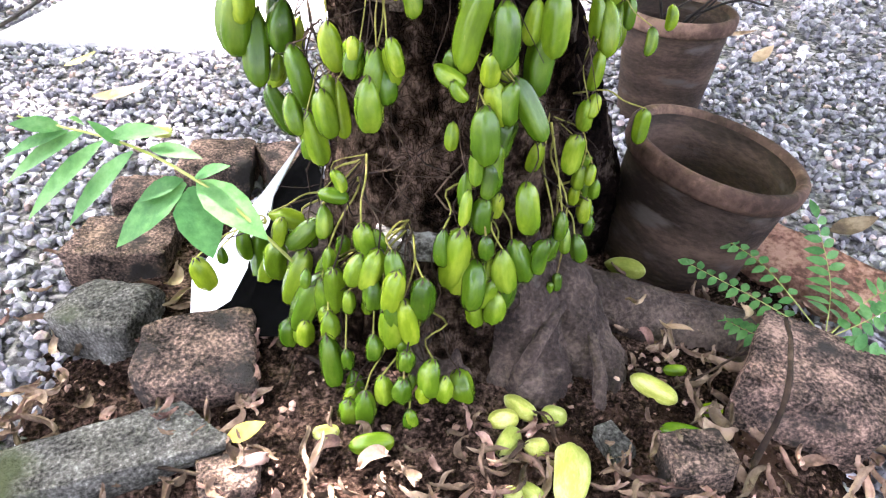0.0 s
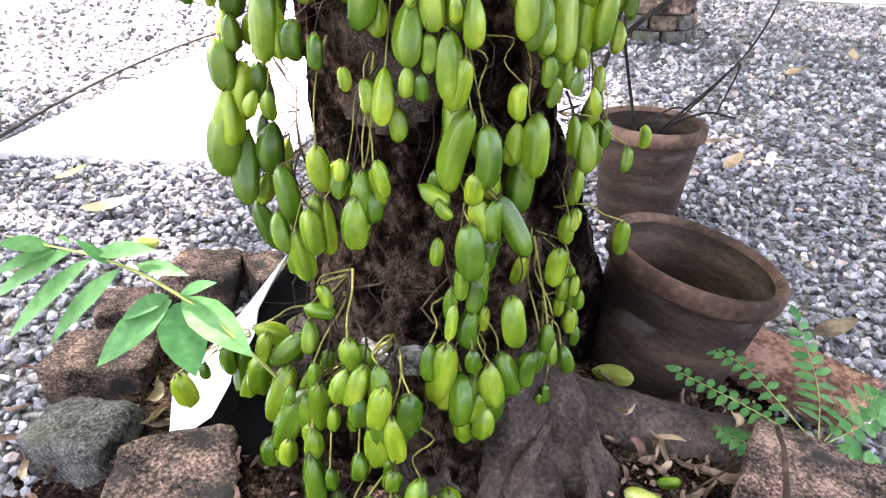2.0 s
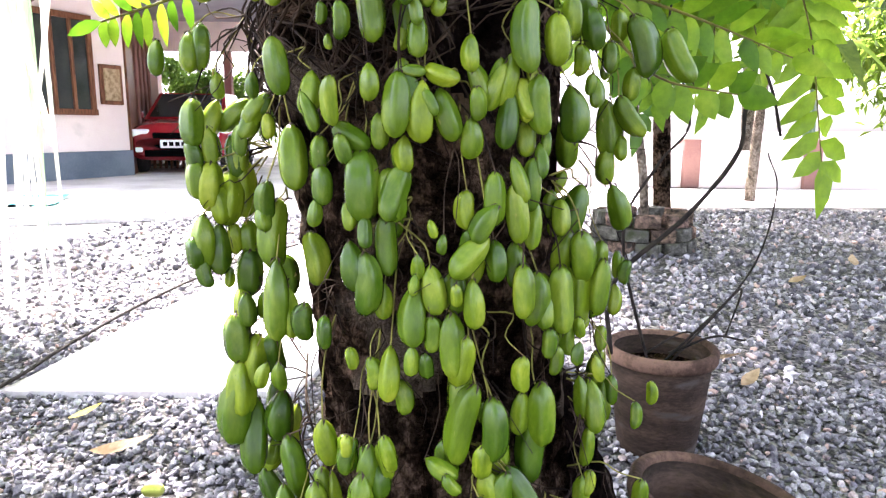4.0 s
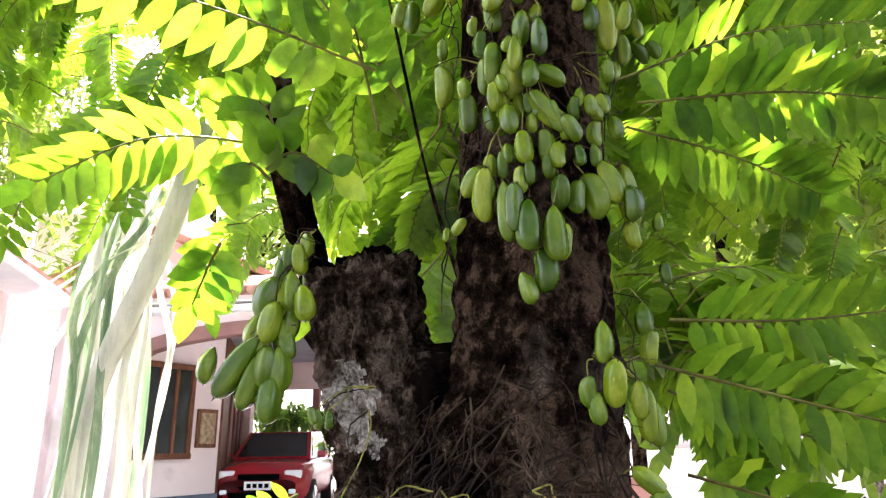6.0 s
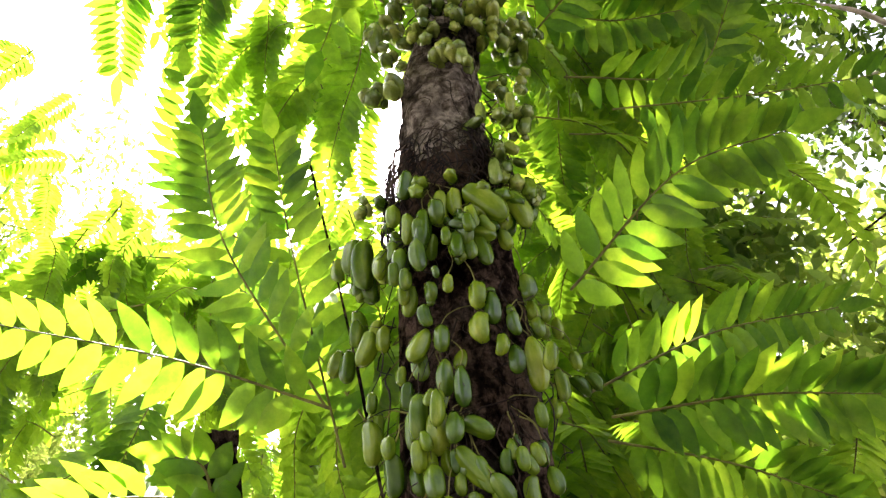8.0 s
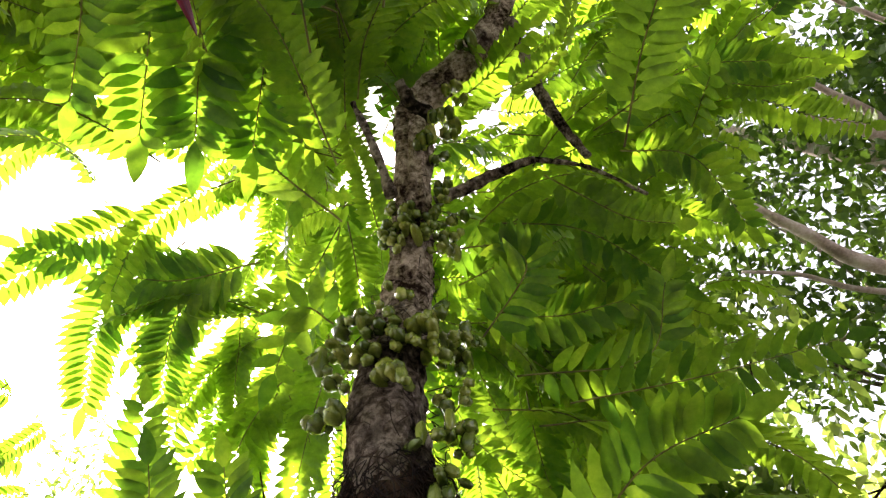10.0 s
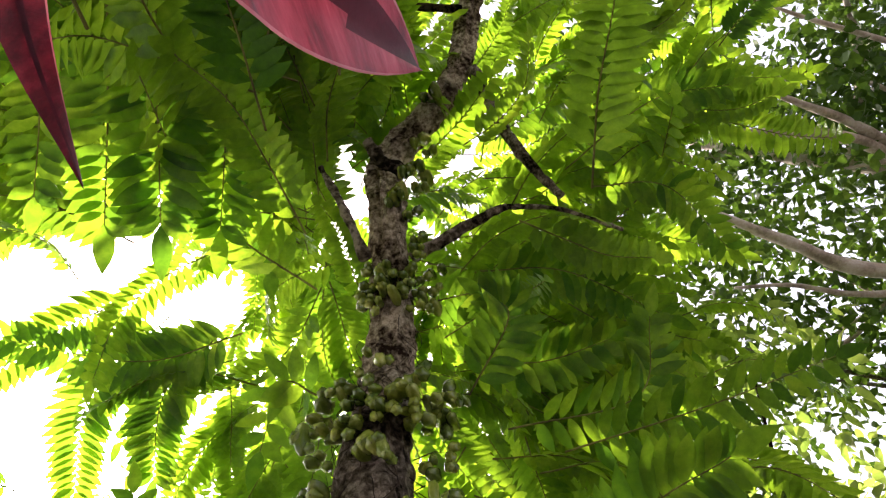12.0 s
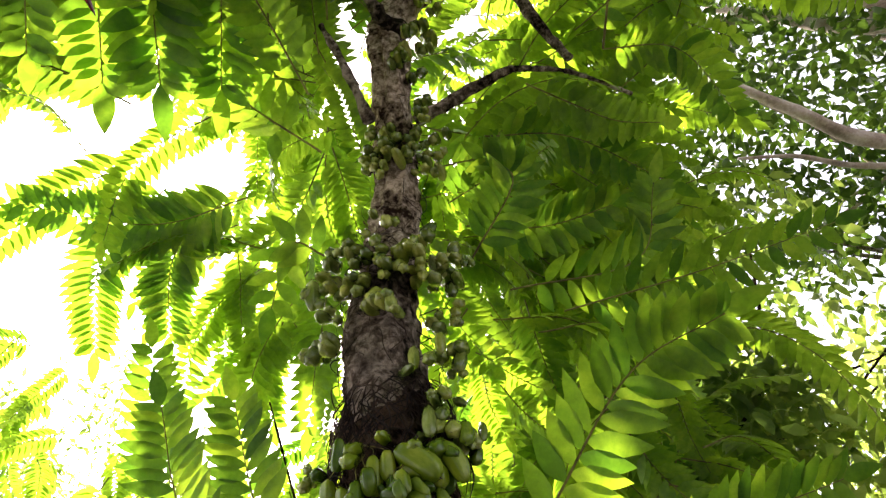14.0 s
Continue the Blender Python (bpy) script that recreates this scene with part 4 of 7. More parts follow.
def tree_fronds():
    g = np.random.default_rng(31)
    mats = [M_LEAF, M_RACHIS]

    def own(points, pairs=17, ln=0.115, wd=0.03, hang=0.12, lit=0.0, start=0.08):
        """An outer frond, placed to fit the camera's view, its underside turned to the camera."""
        if lit:
            SUNLIT.extend([(Vector(p), lit) for p in points])
        d = Vector(points[1]) - Vector((0.15, 0.0, 1.15))
        d = d.normalized() * 0.8 + Vector((0, 0, 0.35))
        frond_mesh(points, pairs, ln, wd * 1.3, mats, g, 0.003, tuple(d.normalized()), start, hang, 0.42, TREE, TREE_INV)

    own([(-0.224, 1.053, 1.745), (-0.515, 0.997, 1.866), (-0.871, 0.895, 1.954)], pairs=13, ln=0.12, wd=0.036, lit=0.2)
    own([(-0.247, 1.094, 1.770), (-0.464, 0.993, 2.154), (-0.528, 0.905, 2.458)], lit=0.24, pairs=18)
    own([(-0.255, 1.248, 1.718), (-0.336, 1.060, 2.169), (-0.378, 0.978, 2.467)], lit=0.24, pairs=18)
    own([(-0.393, 1.065, 1.604), (-0.632, 1.025, 1.620), (-0.866, 1.042, 1.550)], pairs=13, ln=0.1, hang=0.5)
    own([(0.242, 1.013, 1.892), (0.498, 0.967, 2.101), (0.726, 0.959, 2.155)], pairs=18, ln=0.125, wd=0.035, lit=0.1, start=0.02)
    own([(0.279, 1.194, 1.717), (0.536, 1.171, 1.709), (0.736, 1.160, 1.672)], pairs=18, lit=0.1)
    own([(0.275, 1.310, 1.723), (0.512, 1.376, 1.668), (0.712, 1.449, 1.595)], pairs=16, lit=0.1)
    own([(0.254, 1.253, 1.804), (0.558, 1.322, 1.940), (0.889, 1.431, 2.020)], pairs=19, lit=0.1)
    own([(-0.198, 1.323, 1.797), (-0.368, 1.251, 2.056), (-0.548, 1.233, 2.232)], lit=0.16, pairs=16)
    own([(-0.429, 1.229, 2.261), (-0.683, 1.145, 2.521), (-0.707, 1.016, 2.894)], pairs=18)
    own([(0.221, 0.993, 1.177), (0.414, 0.999, 1.122), (0.648, 1.007, 1.057)], pairs=17, ln=0.085, wd=0.02)
    own([(0.274, 1.098, 1.018), (0.412, 1.102, 0.978), (0.603, 1.158, 0.923)], pairs=10, ln=0.07, wd=0.025, hang=0.5)
    own([(0.259, 1.043, 1.252), (0.475, 1.098, 1.255), (0.717, 1.104, 1.276)], pairs=20, ln=0.09, wd=0.021)
    own([(0.272, 1.099, 0.963), (0.363, 1.103, 0.886), (0.493, 1.106, 0.860)], pairs=7, ln=0.07)
    own([(0.269, 1.145, 1.150), (0.410, 1.200, 1.097), (0.612, 1.206, 1.051)], pairs=16, ln=0.08, wd=0.02)
    own([(-0.322, 1.014, 0.998), (-0.381, 0.974, 0.966), (-0.428, 0.932, 0.939)], pairs=8, ln=0.055, wd=0.012, hang=0.4)
    own([(-0.564, 1.168, 1.426), (-0.570, 1.169, 1.365), (-0.561, 1.170, 1.324)], pairs=4, ln=0.065, wd=0.02)
    own([(-0.365, 0.909, 1.490), (-0.319, 0.906, 1.515), (-0.259, 0.923, 1.480)], pairs=4, ln=0.075, wd=0.032, hang=0.4)
    own([(-0.357, 0.915, 1.472), (-0.391, 0.903, 1.499), (-0.437, 0.909, 1.465)], pairs=4, ln=0.075, wd=0.03, hang=0.4)
    own([(-0.345, 0.898, 1.532), (-0.361, 0.881, 1.584), (-0.404, 0.871, 1.602)], pairs=5, ln=0.07, wd=0.028, hang=0.4)
    own([(-0.441, 0.934, 1.379), (-0.461, 0.942, 1.345), (-0.490, 0.957, 1.286)], pairs=5, ln=0.065, wd=0.026, hang=0.3)
    own([(0.360, 1.047, 2.581), (0.745, 1.210, 2.712), (0.885, 1.083, 2.868)], pairs=18)
    own([(0.473, 1.142, 2.536), (0.881, 1.227, 2.591), (1.309, 1.290, 2.654)], pairs=17)
    own([(-0.142, -0.201, 2.910), (-0.241, 0.040, 2.813), (-0.329, 0.235, 2.735)], pairs=15, ln=0.115, wd=0.034)
    own([(-0.047, -0.169, 2.893), (-0.140, 0.087, 2.789), (-0.211, 0.275, 2.713)], pairs=18, ln=0.135, wd=0.032)
    own([(0.084, -0.098, 2.965), (-0.013, 0.136, 2.871), (-0.117, 0.354, 2.784)], pairs=18, ln=0.125, wd=0.03)
    own([(-0.335, -0.266, 3.055), (-0.409, -0.051, 2.968), (-0.504, 0.143, 2.890)], pairs=13, ln=0.1)
    own([(0.059, 0.168, 3.072), (0.002, 0.344, 3.001), (-0.080, 0.541, 2.921)], pairs=13, ln=0.08)
    own([(-0.324, 0.823, 3.248), (-0.669, 0.798, 3.274), (-1.075, 0.587, 3.381)], pairs=25, ln=0.13)
    own([(-0.566, 0.733, 3.405), (-0.917, 0.883, 3.358), (-1.097, 1.167, 3.247)], pairs=25, ln=0.13)
    own([(-0.449, 0.849, 3.351), (-0.682, 0.962, 3.314), (-0.822, 1.202, 3.220)], pairs=24, ln=0.13)
    own([(-0.043, 0.766, 2.608), (-0.109, 0.717, 2.632), (-0.218, 0.841, 2.585)], pairs=6, ln=0.1)
    own([(0.297, 0.999, 2.712), (0.482, 0.899, 2.855), (0.437, 0.864, 2.980)], pairs=18)
    own([(0.933, 0.793, 3.530), (1.319, 0.673, 3.563), (1.617, 0.712, 3.534)], pairs=19)
    own([(1.009, 0.881, 3.490), (1.265, 0.968, 3.442), (1.398, 1.242, 3.321)], pairs=19)
    own([(0.477, 0.892, 3.183), (0.737, 0.980, 3.135), (0.996, 1.214, 3.025)], pairs=19)
    own([(0.317, 1.024, 2.918), (0.537, 1.098, 2.877), (0.751, 1.104, 2.865)], pairs=19)
    # the rest of the crown
    kinds = []
    for k in range(6):
        L = (0.46, 0.52, 0.40, 0.56, 0.48, 0.36)[k]
        bow = (0.10, 0.16, 0.06, 0.2, 0.12, 0.08)[k]
        kinds.append(frond_mesh([(0, 0, 0), (L * 0.35, 0.01, bow * 0.55), (L * 0.7, 0.02, bow * 0.35), (L, 0.0, -bow * 0.6)], (17, 19, 16, 20, 18, 14)[k], (0.095, 0.1, 0.085, 0.105, 0.09, 0.08)[k], 0.035, mats, g, 0.0028))
    # nearest fronds as parts, the rest of the crown joined
    arrays = []
    for me in kinds:
        co = np.empty(len(me.vertices) * 3)
        me.vertices.foreach_get("co", co)
        arrays.append((co.reshape(-1, 3), [tuple(p.vertices) for p in me.polygons], [p.material_index for p in me.polygons]))
    placed, tries = 0, 0
    verts, faces, index, count = [], [], [], [0, 0]

    def stand(b, out):
        s = g.uniform(0.85, 1.35)
        k = int(g.integers(0, 6))
        m = TREE_INV @ Matrix.Translation(b) @ Matrix.Rotation(out, 4, "Z") @ Matrix.Rotation(g.uniform(-0.25, 0.75), 4, "Y") @ Matrix.Rotation(g.normal(0, 0.45), 4, "X") @ Matrix.Scale(s, 4)
        count[1] += 1
        if count[1] % 4 == 0:
            part_mesh("frond", kinds[k], TREE, "", m)
        else:
            a = np.array(m)
            verts.append(arrays[k][0] @ a[:3, :3].T + a[:3, 3])
            faces.extend(tuple(i + count[0] for i in f) for f in arrays[k][1])
            index.extend(arrays[k][2])
            count[0] += len(arrays[k][0])

    while placed < 760 and tries < 90000:
        tries += 1
        b = np.array((g.uniform(-3.2, 2.4), g.uniform(-1.0, 3.6), g.uniform(1.35, 5.9)))
        main = ((b[0] + 0.1) / 2.5) ** 2 + ((b[1] - 1.4) / 1.9) ** 2 + ((b[2] - 3.3) / 2.4) ** 2 < 1
        roof = ((b[0] - 0.0) / 1.9) ** 2 + ((b[1] - 0.2) / 1.3) ** 2 + ((b[2] - 4.9) / 0.9) ** 2 < 1
        clump = ((b[0] + 1.0) / 0.55) ** 2 + ((b[1] - 2.9) / 0.7) ** 2 + ((b[2] - 3.4) / 0.9) ** 2 < 1
        low = 0.25 < b[0] < 1.9 and 1.55 < b[1] < 2.8 and 1.6 < b[2] < 2.7
        steep = (b[2] - 1.1) / math.hypot(b[0] - 0.25, b[1] + 0.1)
        thin = 0.82 if b[0] < 0.0 and steep < 1.25 else 0.45 if 0.15 < b[0] < 0.6 else 0.72 if b[0] > 0.25 else 0.85 if b[0] < -0.5 else 0.55 if b[1] > 1.8 else 0.0
        if not (main or roof or clump or low) or (low and g.random() < 0.55) or not (roof or clump or low) and g.random() < thin or roof and g.random() < (0.6 if b[0] > 0.4 else 0.3):
            continue
        out = math.atan2(b[1] - 0.9, b[0] - 0.1) + g.normal(0, 0.6)
        tip = b + 0.62 * np.array((math.cos(out), math.sin(out), g.uniform(-0.4, 0.2)))
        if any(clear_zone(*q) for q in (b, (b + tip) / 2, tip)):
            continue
        stand(b, out)
        placed += 1
    # thick extra growth, placed to fill the camera's view and for shade: behind the fork, beside the trunk, over the
    # hanging fronds and stones
    for lo, hi, n in (((-0.14, 1.35, 1.45), (0.04, 2.1, 1.95), 55), ((-0.27, 0.28, 3.44), (0.10, 0.88, 4.04), 14), ((-0.45, 1.35, 1.9), (0.05, 2.2, 2.7), 45), ((0.28, 1.3, 1.12), (0.5, 1.7, 1.5), 26), ((0.15, 1.5, 1.75), (0.45, 2.4, 2.5), 25), ((0.18, 1.4, 2.4), (0.62, 2.5, 3.9), 66), ((-0.81, -0.10, 3.24), (0.19, 0.60, 3.79), 42), ((-0.5, 0.5, 4.6), (0.1, 1.1, 5.4), 26), ((1.1, 0.3, 3.7), (1.9, 1.0, 4.7), 36), ((-0.9, 1.0, 3.3), (-0.35, 1.7, 4.3), 30), ((-0.07, 0.31, 3.98), (0.53, 0.81, 4.48), 25), ((0.45, 0.95, 3.35), (1.25, 1.9, 4.4), 60), ((0.35, 1.5, 2.0), (0.95, 2.5, 3.0), 26), ((-3.2, 1.7, 3.0), (-1.8, 2.8, 4.6), 40), ((-1.75, 1.7, 2.5), (-1.1, 2.4, 3.4), 32), ((-2.6, 2.1, 2.5), (-1.7, 2.6, 3.4), 26), ((-0.5, 2.3, 2.9), (0.3, 3.2, 3.9), 24), ((0.02, 0.36, 3.8), (0.24, 0.66, 4.2), 16), ((-0.75, -0.2, 3.6), (-0.05, 0.35, 4.3), 34)):
        for _ in range(n):
            b = np.array([g.uniform(p, q) for p, q in zip(lo, hi)])
            if b[2] < 1.9 or not in_gap(Vector(b)):
                stand(b, (1.5 if b[2] < 1.9 and b[0] < 0.1 else math.atan2(b[1] - 0.9, b[0] - 0.1)) + g.normal(0, 0.6))
    tagged(part_mesh("crown", mesh("crown", np.concatenate(verts).tolist(), faces, mats, True, index), TREE), kind="stuff")


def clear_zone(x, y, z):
    """Room kept free of crown: sight lines from the camera to the trunk, and the sky it sees to one side."""
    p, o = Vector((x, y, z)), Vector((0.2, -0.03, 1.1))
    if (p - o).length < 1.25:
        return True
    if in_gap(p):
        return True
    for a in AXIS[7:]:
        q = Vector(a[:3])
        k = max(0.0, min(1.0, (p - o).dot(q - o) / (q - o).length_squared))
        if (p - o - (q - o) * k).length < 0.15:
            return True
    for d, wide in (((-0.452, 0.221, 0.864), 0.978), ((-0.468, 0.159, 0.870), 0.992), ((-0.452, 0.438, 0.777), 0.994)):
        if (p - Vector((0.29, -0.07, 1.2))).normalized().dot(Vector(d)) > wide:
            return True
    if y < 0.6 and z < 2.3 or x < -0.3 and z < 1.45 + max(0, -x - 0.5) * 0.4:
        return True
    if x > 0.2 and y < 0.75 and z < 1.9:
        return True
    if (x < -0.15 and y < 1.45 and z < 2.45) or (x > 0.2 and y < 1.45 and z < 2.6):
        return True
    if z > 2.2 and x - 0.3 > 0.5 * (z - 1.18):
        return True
    h = math.hypot(x - 0.3, y)  # the gap of open sky, set by angles from the camera's place
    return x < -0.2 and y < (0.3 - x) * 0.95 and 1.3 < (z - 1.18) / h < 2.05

# ---- the house ----


def wall_box(name, p, q, z0, z1, th, mat, parent, label=""):
    """An upright slab from p to q in plan."""
    d = Vector((q[0] - p[0], q[1] - p[1], 0))
    L = d.length
    bm = box_bm(L, th, z1 - z0, 0.006, (L / 2, 0, (z1 - z0) / 2), 1)
    return part(name, bm, mat, parent, label, pose(p[0], p[1], z0, 0, 0, math.degrees(math.atan2(d.y, d.x))))


def house():
    h = empty("house", (0, 0, 0), "pale pink plastered house with an arched tiled porch", "house")
    A, B = (-6.35, 8.75), (-5.16, 11.4)
    wall_box("wall", A, B, 0.42, 3.1, 0.2, M_WALL, h)
    wall_box("plinth", (A[0] + 0.03, A[1]), (B[0] + 0.03, B[1] + 0.01), 0, 0.42, 0.24, M_PLINTH, h, "blue-grey painted plinth")
    # these walls are painted dark for the shaded recess; the panelling is made up
    wall_box("wall", (B[0], B[1]), (-6.5, 15.5), 0, 3.1, 0.2, M_WOOD, h, "inner porch wall painted dark brown for the dark recess")
    for k in range(4):
        u = 0.28 + 0.2 * k
        part("panel_frame", box_bm(0.07, 0.08, 2.7, 0.01, (B[0] + (-6.5 - B[0]) * u + 0.13, B[1] + (15.5 - B[1]) * u, 1.4), 1), M_TRIM, h)
    wall_box("wall", (-7.5, 15.5), (-6.25, 15.5), 0, 3.2, 0.2, M_WOOD, h, "rear porch wall painted dark for the recess")
    wall_box("lintel", (-6.25, 15.5), (-2.9, 15.5), 2.46, 3.2, 0.2, M_WALL, h, "shaded wall over the garden opening of the porch")
    wall_box("wall", (-2.9, 15.5), (1.5, 15.5), 0, 3.2, 0.2, M_INDOOR, h, "shaded grey rear wall of the porch")
    part("column", box_bm(0.22, 0.22, 3.06, 0.01, (-6.14, 15.2, 1.53), 1), M_WALL, h)
    part("column", box_bm(0.16, 0.16, 2.46, 0.01, (-4.6, 15.45, 1.23), 1), M_TRIM, h)
    # porch beam with a flat arch
    n = 24
    verts, faces = [], []
    x0, x1 = -5.55, -1.2
    for y in (9.4, 9.62):
        for i in range(n + 1):
            s = i / n
            z = 2.42 + 0.34 * (math.sin(math.pi * s) ** 0.6)
            verts += [(x0 + (x1 - x0) * s, y, z), (x0 + (x1 - x0) * s, y, z + 0.2)]
    o = 2 * (n + 1)
    for i in range(n):
        a = 2 * i
        faces += [(a, a + 2, a + 3, a + 1), (o + a, o + a + 1, o + a + 3, o + a + 2), (a, o + a, o + a + 2, a + 2), (a + 1, a + 3, o + a + 3, o + a + 1)]
    faces += [(0, 1, o + 1, o), (2 * n, o + 2 * n, o + 2 * n + 1, 2 * n + 1)]
    part_mesh("arch", mesh("arch", verts, faces, M_TRIM, False), h, "flat brown-painted arch over the porch")
    # wall above the arch
    verts, faces = [], []
    for y in (9.45, 9.58):
        for i in range(n + 1):
            s = i / n
            verts += [(x0 + (x1 - x0) * s, y, 2.60 + 0.34 * (math.sin(math.pi * s) ** 0.6)), (x0 + (x1 - x0) * s, y, 3.07)]
    faces = []
    for i in range(n):
        a = 2 * i
        faces += [(a, a + 2, a + 3, a + 1), (o + a, o + a + 1, o + a + 3, o + a + 2)]
    part_mesh("wall", mesh("wall", verts, faces, M_WALL, False), h)
    part("beam", box_bm(4.9, 0.3, 0.10, 0.01, (-3.3, 9.42, 3.12), 1), M_FASCIA, h, "white fascia board")
    part("beam", box_bm(5.0, 0.34, 0.11, 0.01, (-3.3, 9.36, 3.25), 1), M_FASCIA, h, "white fascia board")
    part("ceiling", box_bm(6.0, 6.2, 0.08, 0, (-3.6, 12.6, 3.12)), M_INDOOR, h)
    for x in (-1.25, 1.2):
        part("column", box_bm(0.28, 0.28, 3.05, 0.01, (x, 9.55, 1.525), 1), M_WALL, h)
    # porch roof of rows of round tiles
    roof = part("roof", box_bm(5.4, 3.1, 0.05, 0, (0, 0, 0)), M_TILE, h, "red clay tile porch roof", pose(-3.3, 10.6, 3.8, 19.2, 0, 0))
    row = mesh("roof_tile", *tube([(0, -1.62, 0.03), (0, 0, 0.03), (0, 1.5, 0.03)], [0.075, 0.075, 0.075], 8, 12, True), M_TILE)
    for i in range(30):
        part_mesh("roof_tile", row, roof, "", pose(-2.5 + i * 0.172, 0, 0.02))
    # upper gable behind, and the far wing with sloped roof
    part("wall", box_bm(3.2, 2.6, 2.6, 0, (-7.6, 12.8, 4.3)), M_WALL, h)
    part("roof", box_bm(2.3, 3.6, 0.12, 0.01), M_TILE, h, "red clay tile gable slope", pose(-5.3, 12.8, 4.55, 0, 24, 0))
    part("roof", box_bm(2.3, 3.6, 0.12, 0.01), M_TILE, h, "red clay tile gable slope", pose(-7.4, 12.8, 4.6, 0, -24, 0))
    wall_box("wall", (-6.25, 5.2), (-7.5, 8.9), 0, 3.35, 0.2, M_WALL, h)
    wall_box("wall", (-9.5, 10.3), (-6.0, 10.3), 0, 3.6, 0.2, M_WALL, h)
    part("eave", box_bm(1.7, 6.0, 0.14, 0.02, (-0.8, 0, 0), 1), M_FASCIA, h, "white concrete eave slab", pose(-6.2, 7.3, 3.42, 0, 0, 19))
    part("roof", box_bm(2.4, 6.0, 0.1, 0.01, (-1.2, 0, 0), 1), M_TILE, h, "red clay tile slope", pose(-6.25, 7.3, 3.55, 0, 24, 19))
    # windows set in the side wall
    d = Vector((B[0] - A[0], B[1] - A[1], 0)).normalized()
    ang = math.degrees(math.atan2(d.y, d.x))

    def window(s, z, w, hh, name="window"):
        p = Vector((A[0], A[1], 0)) + d * s
        win = part(name, box_bm(w, 0.05, hh, 0.004, (0, -0.12, 0), 1), M_GLASSY, h, "wood-framed window with dark glass", pose(p.x, p.y, z, 0, 0, ang))
        for sx, sz, cx, cz in ((w + 0.12, 0.09, 0, hh / 2), (w + 0.12, 0.09, 0, -hh / 2), (0.08, hh, w / 2, 0), (0.08, hh, -w / 2, 0), (0.05, hh, w / 6, 0), (0.05, hh, -w / 6, 0)):
            part("frame", box_bm(sx, 0.09, sz, 0.006, (cx, -0.14, cz), 1), M_WOOD, win)
        return win

    window(1.75, 1.72, 0.95, 1.4)
    fr = part("picture", box_bm(0.42, 0.05, 0.62, 0.01, (0, -0.125, 0), 1), M_WOOD, h, "dark framed picture on the wall", pose(*(Vector((A[0], A[1], 0)) + d * 2.6).xy, 1.46, 0, 0, ang))
    part("picture_panel", box_bm(0.3, 0.02, 0.5, 0.003, (0, -0.155, 0), 1), M_CREAM, fr)
    part("window", box_bm(0.05, 0.7, 0.9, 0.005), M_GLASSY, h, "upper window with dark glass", pose(-7.1, 10.18, 2.6, 0, 0, 90))
    for k in range(9):
        part("baluster", box_bm(0.05, 0.05, 0.95, 0.012, (-5.55 + 0.11 * k, 13.2, 0.475), 1), M_WOOD, h)


# ---- the car ----


